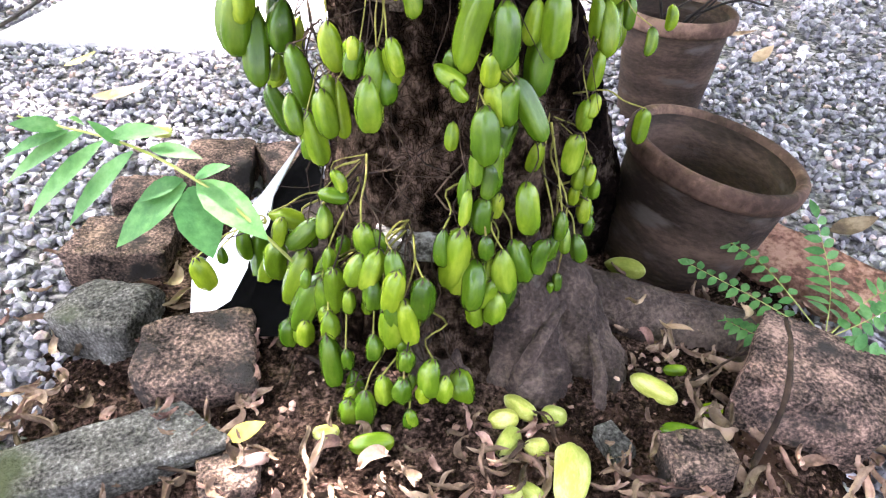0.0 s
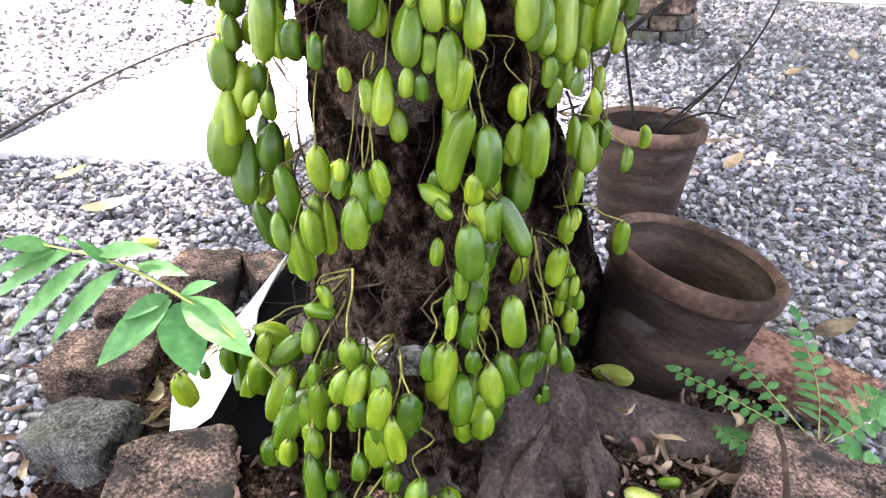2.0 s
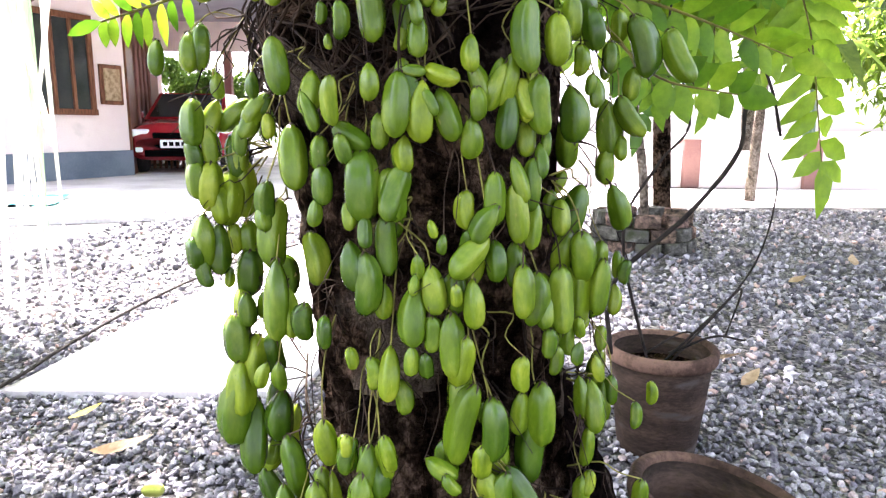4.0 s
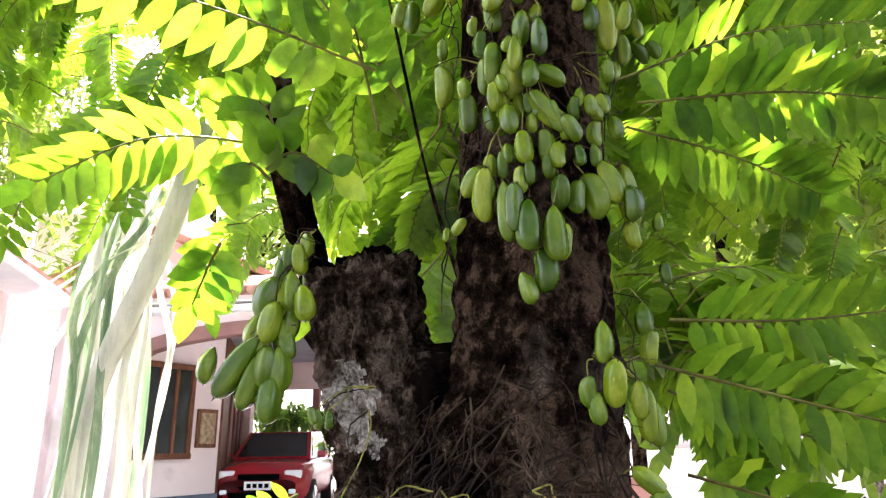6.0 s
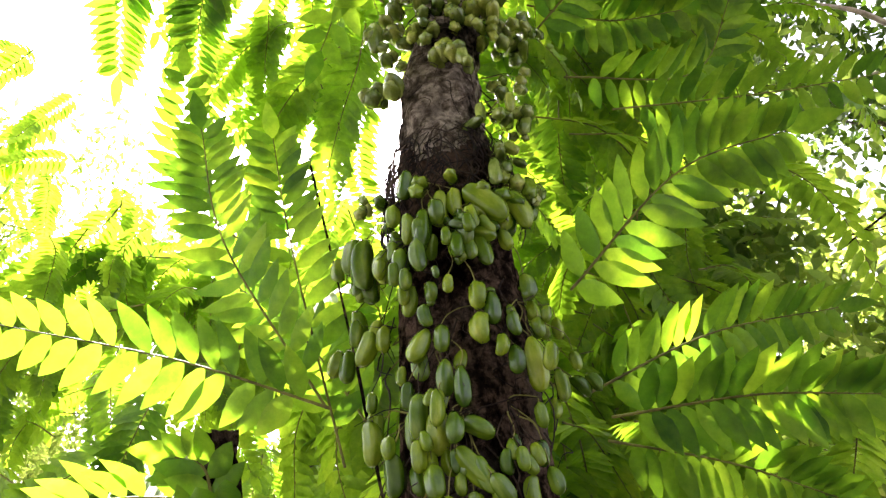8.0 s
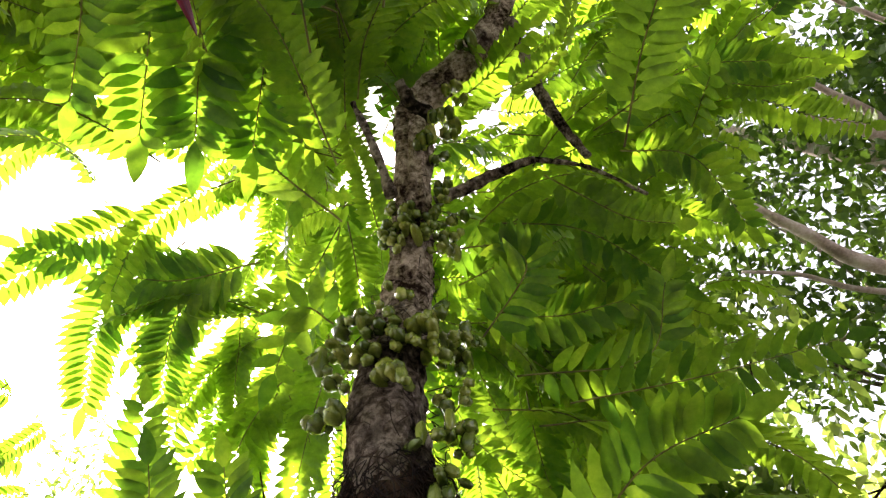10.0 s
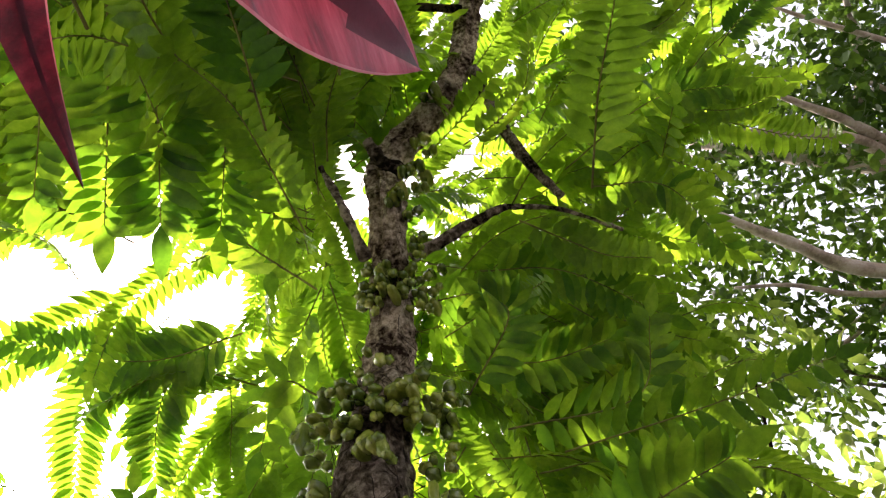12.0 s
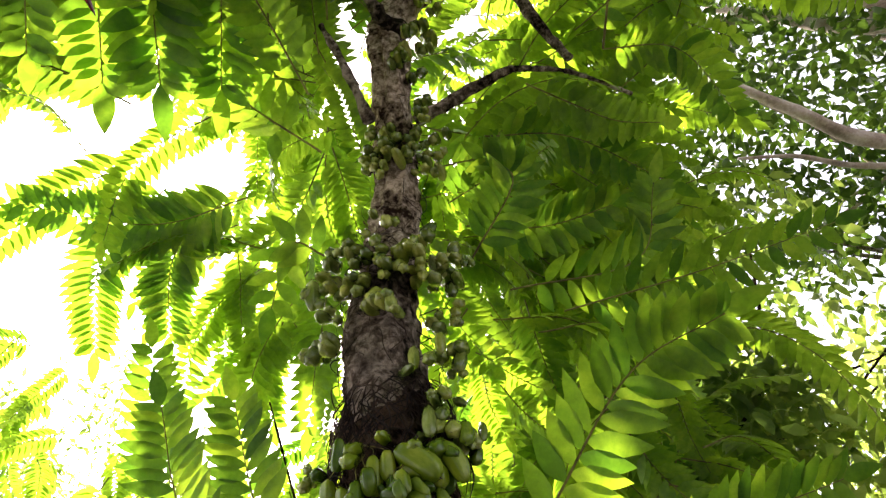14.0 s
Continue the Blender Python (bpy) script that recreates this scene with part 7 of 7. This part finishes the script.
fruit_cluster((0.151, 0.789, 1.604), [(0.198, 0.780, 1.569, 0.035, 0.019, 40)])
fruit_cluster((-0.015, 0.730, 1.540), [(-0.064, 0.723, 1.505, 0.056, 0.024, 0), (-0.032, 0.682, 1.478, 0.034, 0.017, 0), (-0.030, 0.690, 1.448, 0.049, 0.024, 0)])
fruit_cluster((0.105, 0.722, 1.533), [(0.142, 0.699, 1.498, 0.031, 0.017, 0), (0.135, 0.712, 1.459, 0.031, 0.019, 0), (0.143, 0.698, 1.422, 0.034, 0.020, 10), (0.114, 0.674, 1.440, 0.029, 0.017, 0), (0.120, 0.690, 1.411, 0.033, 0.020, 0), (0.098, 0.682, 1.442, 0.030, 0.016, 0), (0.116, 0.689, 1.384, 0.029, 0.017, 0)])
fruit_cluster((0.050, 0.706, 1.518), [(0.070, 0.678, 1.483, 0.043, 0.024, 50), (0.066, 0.670, 1.436, 0.065, 0.023, 38), (0.045, 0.661, 1.481, 0.044, 0.020, 0), (0.043, 0.675, 1.448, 0.029, 0.018, 0), (0.047, 0.675, 1.423, 0.028, 0.017, 0), (0.089, 0.667, 1.409, 0.036, 0.021, 30), (0.058, 0.670, 1.392, 0.039, 0.023, 0), (0.020, 0.668, 1.426, 0.043, 0.026, 0), (0.013, 0.680, 1.450, 0.037, 0.022, 0)])
fruit_cluster((-0.262, 0.930, 1.335), [(-0.285, 0.905, 1.310, 0.051, 0.024, 0)])
fruit_cluster((0.018, 0.711, 1.491), [(0.003, 0.668, 1.456, 0.037, 0.018, 0), (0.010, 0.675, 1.372, 0.035, 0.015, 0), (-0.005, 0.682, 1.373, 0.032, 0.018, 0), (0.035, 0.658, 1.385, 0.042, 0.022, 0), (-0.026, 0.679, 1.354, 0.039, 0.023, -30), (0.029, 0.663, 1.347, 0.034, 0.021, 0), (-0.011, 0.672, 1.335, 0.063, 0.025, 0)])
fruit_cluster((0.079, 0.710, 1.411), [(0.096, 0.670, 1.376, 0.028, 0.017, 0), (0.074, 0.664, 1.376, 0.038, 0.017, 0), (0.073, 0.672, 1.334, 0.042, 0.021, 0), (0.110, 0.694, 1.335, 0.057, 0.028, 15), (0.130, 0.691, 1.351, 0.058, 0.026, 25), (0.064, 0.659, 1.283, 0.064, 0.027, 3)])
fruit_cluster((0.131, 0.750, 1.390), [(0.161, 0.751, 1.355, 0.086, 0.025, 8), (0.157, 0.723, 1.292, 0.032, 0.019, 0), (0.157, 0.714, 1.293, 0.033, 0.020, 0)])
fruit_cluster((0.019, 0.705, 1.348), [(0.012, 0.668, 1.313, 0.072, 0.026, 5), (0.036, 0.655, 1.293, 0.063, 0.027, 3), (0.049, 0.677, 1.246, 0.051, 0.030, 0), (-0.043, 0.698, 1.307, 0.025, 0.015, -40)])
fruit_cluster((-0.225, 0.735, 1.325), [(-0.239, 0.720, 1.283, 0.040, 0.022, 0), (-0.260, 0.722, 1.275, 0.042, 0.023, -10), (-0.245, 0.712, 1.242, 0.052, 0.027, 0), (-0.271, 0.716, 1.234, 0.056, 0.028, -15), (-0.264, 0.704, 1.204, 0.050, 0.028, -10), (-0.247, 0.716, 1.186, 0.046, 0.024, 0)])
fruit_cluster((0.133, 0.759, 1.236), [(0.163, 0.743, 1.201, 0.042, 0.023, 0), (0.164, 0.742, 1.084, 0.046, 0.020, 0)])
fruit_cluster((-0.240, 0.722, 1.215), [(-0.284, 0.720, 1.200, 0.050, 0.025, -20), (-0.301, 0.705, 1.155, 0.078, 0.029, -32), (-0.269, 0.705, 1.154, 0.044, 0.024, -8), (-0.254, 0.710, 1.150, 0.050, 0.025, 0), (-0.282, 0.716, 1.138, 0.044, 0.025, -10), (-0.262, 0.708, 1.118, 0.052, 0.027, 0)])
fruit_cluster((0.098, 0.707, 1.156), [(0.112, 0.652, 1.121, 0.044, 0.023, 0), (0.093, 0.656, 1.098, 0.032, 0.019, 0), (0.141, 0.690, 1.107, 0.037, 0.017, 0), (0.149, 0.697, 1.093, 0.052, 0.019, 0), (0.139, 0.675, 1.028, 0.035, 0.021, 50)])
fruit_cluster((-0.140, 0.706, 1.128), [(-0.197, 0.681, 1.093, 0.020, 0.012, 0), (-0.180, 0.663, 1.092, 0.019, 0.011, 0), (-0.162, 0.654, 0.992, 0.046, 0.023, 5)])
fruit_cluster((0.118, 0.711, 1.033), [(0.148, 0.671, 0.998, 0.053, 0.027, 0), (0.159, 0.708, 0.940, 0.045, 0.024, 0), (0.135, 0.656, 0.907, 0.033, 0.020, 10), (0.164, 0.700, 0.903, 0.041, 0.025, 15)])
fruit_cluster((-0.063, 0.647, 1.023), [(-0.072, 0.624, 0.988, 0.032, 0.019, 0), (-0.079, 0.613, 0.943, 0.028, 0.015, -40), (-0.053, 0.600, 0.964, 0.035, 0.019, -25), (-0.041, 0.609, 0.944, 0.048, 0.021, 0), (-0.114, 0.634, 0.979, 0.054, 0.024, 12), (-0.105, 0.622, 0.938, 0.021, 0.013, 60), (-0.049, 0.618, 0.907, 0.054, 0.023, 10), (-0.092, 0.625, 0.903, 0.018, 0.011, 0), (-0.022, 0.609, 0.972, 0.036, 0.018, 0)])
fruit_cluster((0.025, 0.650, 1.021), [(0.052, 0.629, 0.986, 0.043, 0.023, 0), (0.031, 0.611, 0.975, 0.036, 0.020, 0), (0.016, 0.610, 0.929, 0.035, 0.013, 0), (0.004, 0.609, 0.958, 0.043, 0.023, 0), (0.001, 0.612, 0.923, 0.030, 0.018, 0), (0.040, 0.613, 0.869, 0.030, 0.016, 0), (0.092, 0.627, 0.886, 0.060, 0.024, 0)])
fruit_cluster((-0.120, 0.670, 1.018), [(-0.140, 0.638, 0.983, 0.050, 0.022, -3), (-0.126, 0.632, 0.953, 0.046, 0.024, 8), (-0.135, 0.640, 0.928, 0.033, 0.016, 0), (-0.151, 0.659, 0.947, 0.034, 0.018, -5), (-0.134, 0.637, 0.859, 0.048, 0.021, 0)])
fruit_cluster((-0.021, 0.642, 0.967), [(-0.015, 0.596, 0.932, 0.045, 0.020, 10), (-0.006, 0.614, 0.884, 0.035, 0.018, 0), (-0.010, 0.614, 0.854, 0.020, 0.012, 85), (0.015, 0.618, 0.852, 0.030, 0.018, 75), (-0.049, 0.611, 0.844, 0.030, 0.018, 0), (-0.025, 0.612, 0.825, 0.053, 0.023, 0), (-0.074, 0.611, 0.895, 0.030, 0.014, 0), (-0.003, 0.613, 0.819, 0.050, 0.024, 0)])
fruit_cluster((0.162, 0.778, 0.950), [(0.208, 0.771, 0.915, 0.033, 0.020, 0), (0.230, 0.758, 0.892, 0.062, 0.029, 18), (0.224, 0.763, 0.853, 0.033, 0.020, 0), (0.193, 0.739, 0.879, 0.031, 0.019, 0), (0.225, 0.763, 0.819, 0.049, 0.022, 30), (0.202, 0.778, 0.806, 0.060, 0.029, 0), (0.217, 0.768, 0.784, 0.026, 0.016, 0)])
fruit_cluster((-0.194, 0.766, 0.923), [(-0.241, 0.755, 0.888, 0.046, 0.020, 0), (-0.251, 0.748, 0.882, 0.039, 0.020, 0), (-0.222, 0.749, 0.848, 0.026, 0.016, 0), (-0.234, 0.753, 0.812, 0.043, 0.022, -20), (-0.249, 0.742, 0.809, 0.049, 0.023, 0), (-0.213, 0.768, 0.817, 0.046, 0.021, -50), (-0.251, 0.738, 0.773, 0.032, 0.019, 0)])
fruit_cluster((0.082, 0.672, 0.919), [(0.119, 0.640, 0.884, 0.043, 0.024, 8), (0.106, 0.635, 0.826, 0.050, 0.022, 8), (0.092, 0.639, 0.823, 0.024, 0.013, 0), (0.077, 0.635, 0.844, 0.016, 0.009, 0), (0.095, 0.655, 0.796, 0.033, 0.019, 0), (0.075, 0.637, 0.813, 0.050, 0.021, -5), (0.064, 0.634, 0.842, 0.042, 0.018, -20), (0.108, 0.647, 0.775, 0.032, 0.013, 0), (0.145, 0.690, 0.819, 0.052, 0.029, 0)])
fruit_cluster((0.130, 0.717, 0.907), [(0.152, 0.700, 0.872, 0.029, 0.018, 0), (0.167, 0.689, 0.841, 0.029, 0.017, 0)])
fruit_cluster((-0.138, 0.695, 0.879), [(-0.163, 0.664, 0.844, 0.023, 0.014, 0), (-0.155, 0.681, 0.806, 0.023, 0.014, 0), (-0.167, 0.689, 0.822, 0.035, 0.020, -35), (-0.126, 0.656, 0.777, 0.058, 0.025, 5), (-0.106, 0.635, 0.836, 0.037, 0.022, -8), (-0.191, 0.720, 0.792, 0.031, 0.018, 0), (-0.163, 0.703, 0.729, 0.042, 0.020, 0)])
fruit_cluster((-0.056, 0.653, 0.863), [(-0.082, 0.615, 0.828, 0.041, 0.015, 0), (-0.068, 0.634, 0.797, 0.037, 0.022, 60), (-0.098, 0.642, 0.781, 0.032, 0.018, 0), (-0.042, 0.630, 0.802, 0.031, 0.018, 0), (-0.096, 0.638, 0.752, 0.035, 0.021, 0), (-0.058, 0.633, 0.752, 0.063, 0.031, 3), (-0.018, 0.624, 0.782, 0.031, 0.019, 0), (-0.031, 0.631, 0.744, 0.047, 0.026, 12), (-0.055, 0.620, 0.710, 0.026, 0.016, 0)])
fruit_cluster((0.030, 0.654, 0.852), [(0.019, 0.627, 0.817, 0.046, 0.023, 10), (0.041, 0.631, 0.796, 0.036, 0.022, 0), (0.039, 0.632, 0.730, 0.034, 0.021, 0), (0.064, 0.629, 0.741, 0.047, 0.020, -3), (0.016, 0.617, 0.700, 0.018, 0.011, 0), (0.042, 0.622, 0.687, 0.047, 0.024, -45)])
fruit_cluster((0.164, 0.786, 0.799), [(0.204, 0.777, 0.764, 0.040, 0.024, 0), (0.216, 0.771, 0.717, 0.053, 0.024, 15), (0.203, 0.781, 0.659, 0.034, 0.019, 0), (0.229, 0.766, 0.643, 0.027, 0.016, 0)])
fruit_cluster((-0.172, 0.769, 0.784), [(-0.247, 0.738, 0.749, 0.039, 0.023, 0), (-0.235, 0.747, 0.741, 0.052, 0.026, -8), (-0.220, 0.756, 0.727, 0.056, 0.026, 0), (-0.244, 0.737, 0.681, 0.059, 0.026, 0), (-0.251, 0.729, 0.670, 0.033, 0.020, 0), (-0.229, 0.747, 0.672, 0.053, 0.026, 0), (-0.206, 0.767, 0.738, 0.063, 0.028, -4), (-0.216, 0.758, 0.682, 0.033, 0.020, 0), (-0.221, 0.749, 0.639, 0.020, 0.012, 0)])
fruit_cluster((0.070, 0.673, 0.761), [(0.086, 0.639, 0.726, 0.054, 0.021, 3), (0.104, 0.652, 0.713, 0.044, 0.016, 0), (0.066, 0.636, 0.681, 0.038, 0.019, 0), (0.087, 0.656, 0.673, 0.045, 0.019, 0), (0.093, 0.633, 0.652, 0.049, 0.022, 0), (0.106, 0.653, 0.640, 0.051, 0.023, 0), (0.045, 0.620, 0.643, 0.045, 0.019, 0), (0.137, 0.690, 0.716, 0.035, 0.020, 0), (0.029, 0.617, 0.652, 0.021, 0.013, 0)])
fruit_cluster((0.129, 0.719, 0.756), [(0.156, 0.710, 0.721, 0.051, 0.024, -12), (0.159, 0.683, 0.677, 0.053, 0.025, 12), (0.157, 0.697, 0.632, 0.073, 0.027, 0), (0.178, 0.714, 0.626, 0.044, 0.026, 0), (0.137, 0.668, 0.635, 0.064, 0.026, 0)])
fruit_cluster((-0.018, 0.659, 0.731), [(-0.036, 0.635, 0.696, 0.054, 0.021, 0), (-0.057, 0.629, 0.660, 0.057, 0.025, 0), (-0.040, 0.641, 0.640, 0.033, 0.017, 0), (-0.007, 0.621, 0.678, 0.024, 0.014, 0), (-0.010, 0.625, 0.631, 0.057, 0.026, 0), (0.008, 0.623, 0.656, 0.045, 0.024, 5), (0.006, 0.622, 0.613, 0.033, 0.018, 0), (-0.013, 0.621, 0.587, 0.028, 0.017, 0), (-0.035, 0.633, 0.570, 0.051, 0.021, 0)])
fruit_cluster((-0.152, 0.746, 0.729), [(-0.158, 0.713, 0.694, 0.068, 0.028, -5), (-0.153, 0.683, 0.630, 0.079, 0.026, 0), (-0.200, 0.767, 0.680, 0.040, 0.020, 0), (-0.202, 0.763, 0.642, 0.054, 0.030, -8)])
fruit_cluster((-0.088, 0.688, 0.648), [(-0.121, 0.665, 0.613, 0.038, 0.021, 5), (-0.100, 0.654, 0.605, 0.032, 0.015, 0), (-0.101, 0.657, 0.487, 0.051, 0.023, 5)])
fruit_cluster((0.166, 0.786, 0.644), [(0.218, 0.772, 0.609, 0.034, 0.016, 0), (0.207, 0.778, 0.560, 0.028, 0.017, 0), (0.202, 0.780, 0.518, 0.043, 0.021, 0), (0.219, 0.767, 0.499, 0.035, 0.017, 0), (0.212, 0.770, 0.488, 0.043, 0.018, 0)])
fruit_cluster((-0.150, 0.765, 0.640), [(-0.209, 0.755, 0.605, 0.041, 0.020, 0), (-0.214, 0.746, 0.569, 0.055, 0.033, 0), (-0.198, 0.754, 0.539, 0.062, 0.030, 0), (-0.212, 0.742, 0.512, 0.063, 0.037, 0), (-0.217, 0.745, 0.485, 0.085, 0.038, -8), (-0.162, 0.722, 0.533, 0.033, 0.016, 0)])
fruit_cluster((0.041, 0.665, 0.637), [(0.026, 0.622, 0.602, 0.060, 0.024, 0), (0.039, 0.632, 0.517, 0.083, 0.028, -8), (0.065, 0.630, 0.513, 0.063, 0.025, 0), (0.016, 0.627, 0.474, 0.034, 0.020, 65), (0.056, 0.626, 0.481, 0.035, 0.020, 0), (0.096, 0.636, 0.568, 0.034, 0.017, 0)])
fruit_cluster((0.102, 0.692, 0.629), [(0.123, 0.654, 0.594, 0.029, 0.017, 0), (0.132, 0.668, 0.571, 0.030, 0.014, 0), (0.149, 0.684, 0.588, 0.031, 0.018, 0), (0.096, 0.652, 0.521, 0.043, 0.020, 0), (0.113, 0.658, 0.485, 0.078, 0.030, -5)])
fruit_cluster((-0.046, 0.670, 0.603), [(-0.052, 0.639, 0.568, 0.032, 0.019, 0), (-0.042, 0.632, 0.478, 0.042, 0.017, 5), (-0.076, 0.636, 0.482, 0.036, 0.017, -10), (-0.056, 0.636, 0.470, 0.050, 0.025, 0), (-0.063, 0.630, 0.439, 0.061, 0.029, 0)])
fruit_cluster((0.158, 0.750, 0.528), [(0.189, 0.733, 0.493, 0.058, 0.024, 0), (0.183, 0.727, 0.447, 0.046, 0.015, 0), (0.176, 0.710, 0.400, 0.037, 0.018, 0), (0.244, 0.751, 0.474, 0.030, 0.013, 0)])
fruit_cluster((-0.141, 0.784, 0.510), [(-0.179, 0.768, 0.475, 0.067, 0.020, 0), (-0.187, 0.775, 0.410, 0.036, 0.021, -30), (-0.186, 0.777, 0.362, 0.068, 0.028, 20)])
fruit_cluster((0.057, 0.666, 0.481), [(0.080, 0.627, 0.446, 0.043, 0.020, 0), (0.066, 0.632, 0.444, 0.047, 0.026, 20), (0.099, 0.631, 0.439, 0.069, 0.025, 30), (0.079, 0.642, 0.401, 0.045, 0.024, -15), (0.055, 0.616, 0.415, 0.061, 0.028, 0), (0.071, 0.628, 0.379, 0.037, 0.018, 0), (0.048, 0.613, 0.379, 0.037, 0.015, 0), (0.063, 0.626, 0.358, 0.042, 0.022, 0), (0.040, 0.625, 0.344, 0.046, 0.015, 0)])
fruit_cluster((-0.099, 0.713, 0.469), [(-0.146, 0.704, 0.434, 0.069, 0.025, 10), (-0.149, 0.730, 0.370, 0.052, 0.021, 0), (-0.128, 0.673, 0.377, 0.064, 0.025, 10), (-0.112, 0.660, 0.413, 0.054, 0.025, 0), (-0.097, 0.670, 0.414, 0.062, 0.019, 5)])
fruit_cluster((0.133, 0.704, 0.408), [(0.159, 0.664, 0.373, 0.048, 0.023, 0), (0.156, 0.659, 0.281, 0.038, 0.017, 0), (0.194, 0.708, 0.324, 0.026, 0.013, 0), (0.112, 0.634, 0.319, 0.063, 0.026, 5), (0.183, 0.715, 0.315, 0.031, 0.018, 0), (0.170, 0.675, 0.250, 0.035, 0.014, 0), (0.153, 0.670, 0.241, 0.039, 0.018, 0)])
fruit_cluster((0.168, 0.756, 0.407), [(0.255, 0.746, 0.372, 0.043, 0.019, 0), (0.204, 0.713, 0.301, 0.027, 0.014, 0)])
fruit_cluster((-0.073, 0.684, 0.354), [(-0.108, 0.648, 0.319, 0.033, 0.018, 80), (-0.123, 0.651, 0.281, 0.040, 0.020, 0), (-0.115, 0.634, 0.239, 0.034, 0.019, 0), (-0.070, 0.615, 0.283, 0.047, 0.024, 10), (-0.153, 0.676, 0.245, 0.057, 0.024, -35), (-0.109, 0.619, 0.203, 0.072, 0.027, 0), (-0.063, 0.604, 0.249, 0.056, 0.027, -15)])
fruit_cluster((0.057, 0.659, 0.345), [(0.063, 0.630, 0.310, 0.046, 0.025, 0), (0.066, 0.612, 0.279, 0.032, 0.019, 0), (0.032, 0.619, 0.256, 0.093, 0.034, -5), (0.075, 0.626, 0.225, 0.050, 0.020, 0), (0.092, 0.617, 0.243, 0.061, 0.027, 10), (0.054, 0.609, 0.227, 0.061, 0.027, 0), (0.018, 0.609, 0.279, 0.047, 0.019, 0), (0.109, 0.629, 0.250, 0.058, 0.028, 25), (0.082, 0.613, 0.191, 0.047, 0.028, -5)])
fruit_cluster((0.163, 0.731, 0.295), [(0.201, 0.730, 0.260, 0.037, 0.019, 0), (0.213, 0.741, 0.228, 0.029, 0.015, 0), (0.192, 0.693, 0.225, 0.041, 0.022, 15), (0.171, 0.685, 0.175, 0.024, 0.014, 0)])
fruit_cluster((-0.023, 0.657, 0.283), [(-0.037, 0.594, 0.248, 0.067, 0.023, 0), (-0.061, 0.597, 0.220, 0.045, 0.024, 0), (-0.005, 0.583, 0.225, 0.064, 0.028, 0), (-0.020, 0.578, 0.194, 0.065, 0.026, 10), (-0.042, 0.581, 0.182, 0.062, 0.027, 0), (-0.061, 0.578, 0.152, 0.038, 0.022, 0), (-0.091, 0.607, 0.197, 0.034, 0.016, 0), (-0.021, 0.564, 0.144, 0.038, 0.023, 0)])
fruit_cluster((-0.129, 0.739, 0.267), [(-0.183, 0.727, 0.232, 0.047, 0.024, 75), (-0.202, 0.731, 0.161, 0.071, 0.029, -10), (-0.165, 0.670, 0.182, 0.082, 0.030, -20)])
fruit_cluster((-0.084, 0.682, 0.222), [(-0.125, 0.628, 0.187, 0.052, 0.021, 0), (-0.145, 0.639, 0.167, 0.095, 0.033, -25), (-0.118, 0.610, 0.156, 0.044, 0.026, 0), (-0.152, 0.629, 0.124, 0.046, 0.022, 0), (-0.116, 0.594, 0.110, 0.076, 0.030, 0), (-0.093, 0.584, 0.125, 0.035, 0.016, 0), (-0.176, 0.649, 0.104, 0.043, 0.022, 0)])
fruit_cluster((-0.221, 0.761, 0.203), [(-0.253, 0.759, 0.168, 0.051, 0.021, 0), (-0.239, 0.771, 0.129, 0.089, 0.030, 0), (-0.281, 0.741, 0.159, 0.025, 0.015, 0), (-0.306, 0.723, 0.140, 0.056, 0.028, 0)])
fruit_cluster((0.004, 0.641, 0.160), [(0.011, 0.556, 0.125, 0.051, 0.025, 0), (0.002, 0.551, 0.106, 0.034, 0.021, 0), (-0.022, 0.554, 0.106, 0.043, 0.024, 0), (-0.015, 0.542, 0.069, 0.031, 0.019, 0), (-0.047, 0.558, 0.101, 0.044, 0.026, 0), (0.051, 0.598, 0.060, 0.065, 0.032, 10)])
fruit_cluster((-0.048, 0.646, 0.113), [(-0.090, 0.568, 0.078, 0.031, 0.017, -20), (-0.071, 0.557, 0.070, 0.067, 0.029, -5)])
fruit_cluster((0.052, 0.627, 0.053), [(0.059, 0.582, 0.018, 0.043, 0.026, 20)])

fallen_fruit(-0.116, 0.529, 0.045, 0.033, 0.019, 10, True)
fallen_fruit(-0.059, 0.512, 0.045, 0.055, 0.026, 10, False)
fallen_fruit(0.102, 0.553, 0.045, 0.040, 0.026, 10, True)
fallen_fruit(0.125, 0.575, 0.045, 0.052, 0.025, -45, True)
fallen_fruit(0.105, 0.519, 0.045, 0.047, 0.027, 60, True)
fallen_fruit(0.167, 0.562, 0.045, 0.034, 0.025, -20, True)
fallen_fruit(0.139, 0.514, 0.045, 0.032, 0.024, 0, True)
fallen_fruit(0.170, 0.469, 0.045, 0.088, 0.039, 80, True)
fallen_fruit(0.307, 0.612, 0.045, 0.068, 0.027, -40, True)
fallen_fruit(0.325, 0.538, 0.045, 0.056, 0.026, -15, False)
fallen_fruit(0.375, 0.581, 0.045, 0.034, 0.019, 10, False)
fallen_fruit(0.348, 0.652, 0.045, 0.034, 0.017, 0, False)
fallen_fruit(0.326, 0.874, 0.045, 0.068, 0.033, -20, True)
fallen_fruit(0.127, 0.453, 0.045, 0.034, 0.021, -40, True)
fallen_fruit(0.107, 0.448, 0.045, 0.027, 0.018, 10, True)
fallen_fruit(-0.578, 1.307, 0.045, 0.048, 0.027, 0, True)
white_sheet()
small_plants()
litter()
red_leaves()
strap_plant()
house()
car()
boundary()
sapling_ring()
for bx, by, bh, bs in ((9.3, 12.0, 2.8, 1), (11.2, 11.0, 3.0, 2), (6.4, 11.6, 2.6, 3)):
    banana(bx, by, bh, bs)
far_trees()
yard_bits()
gravel()
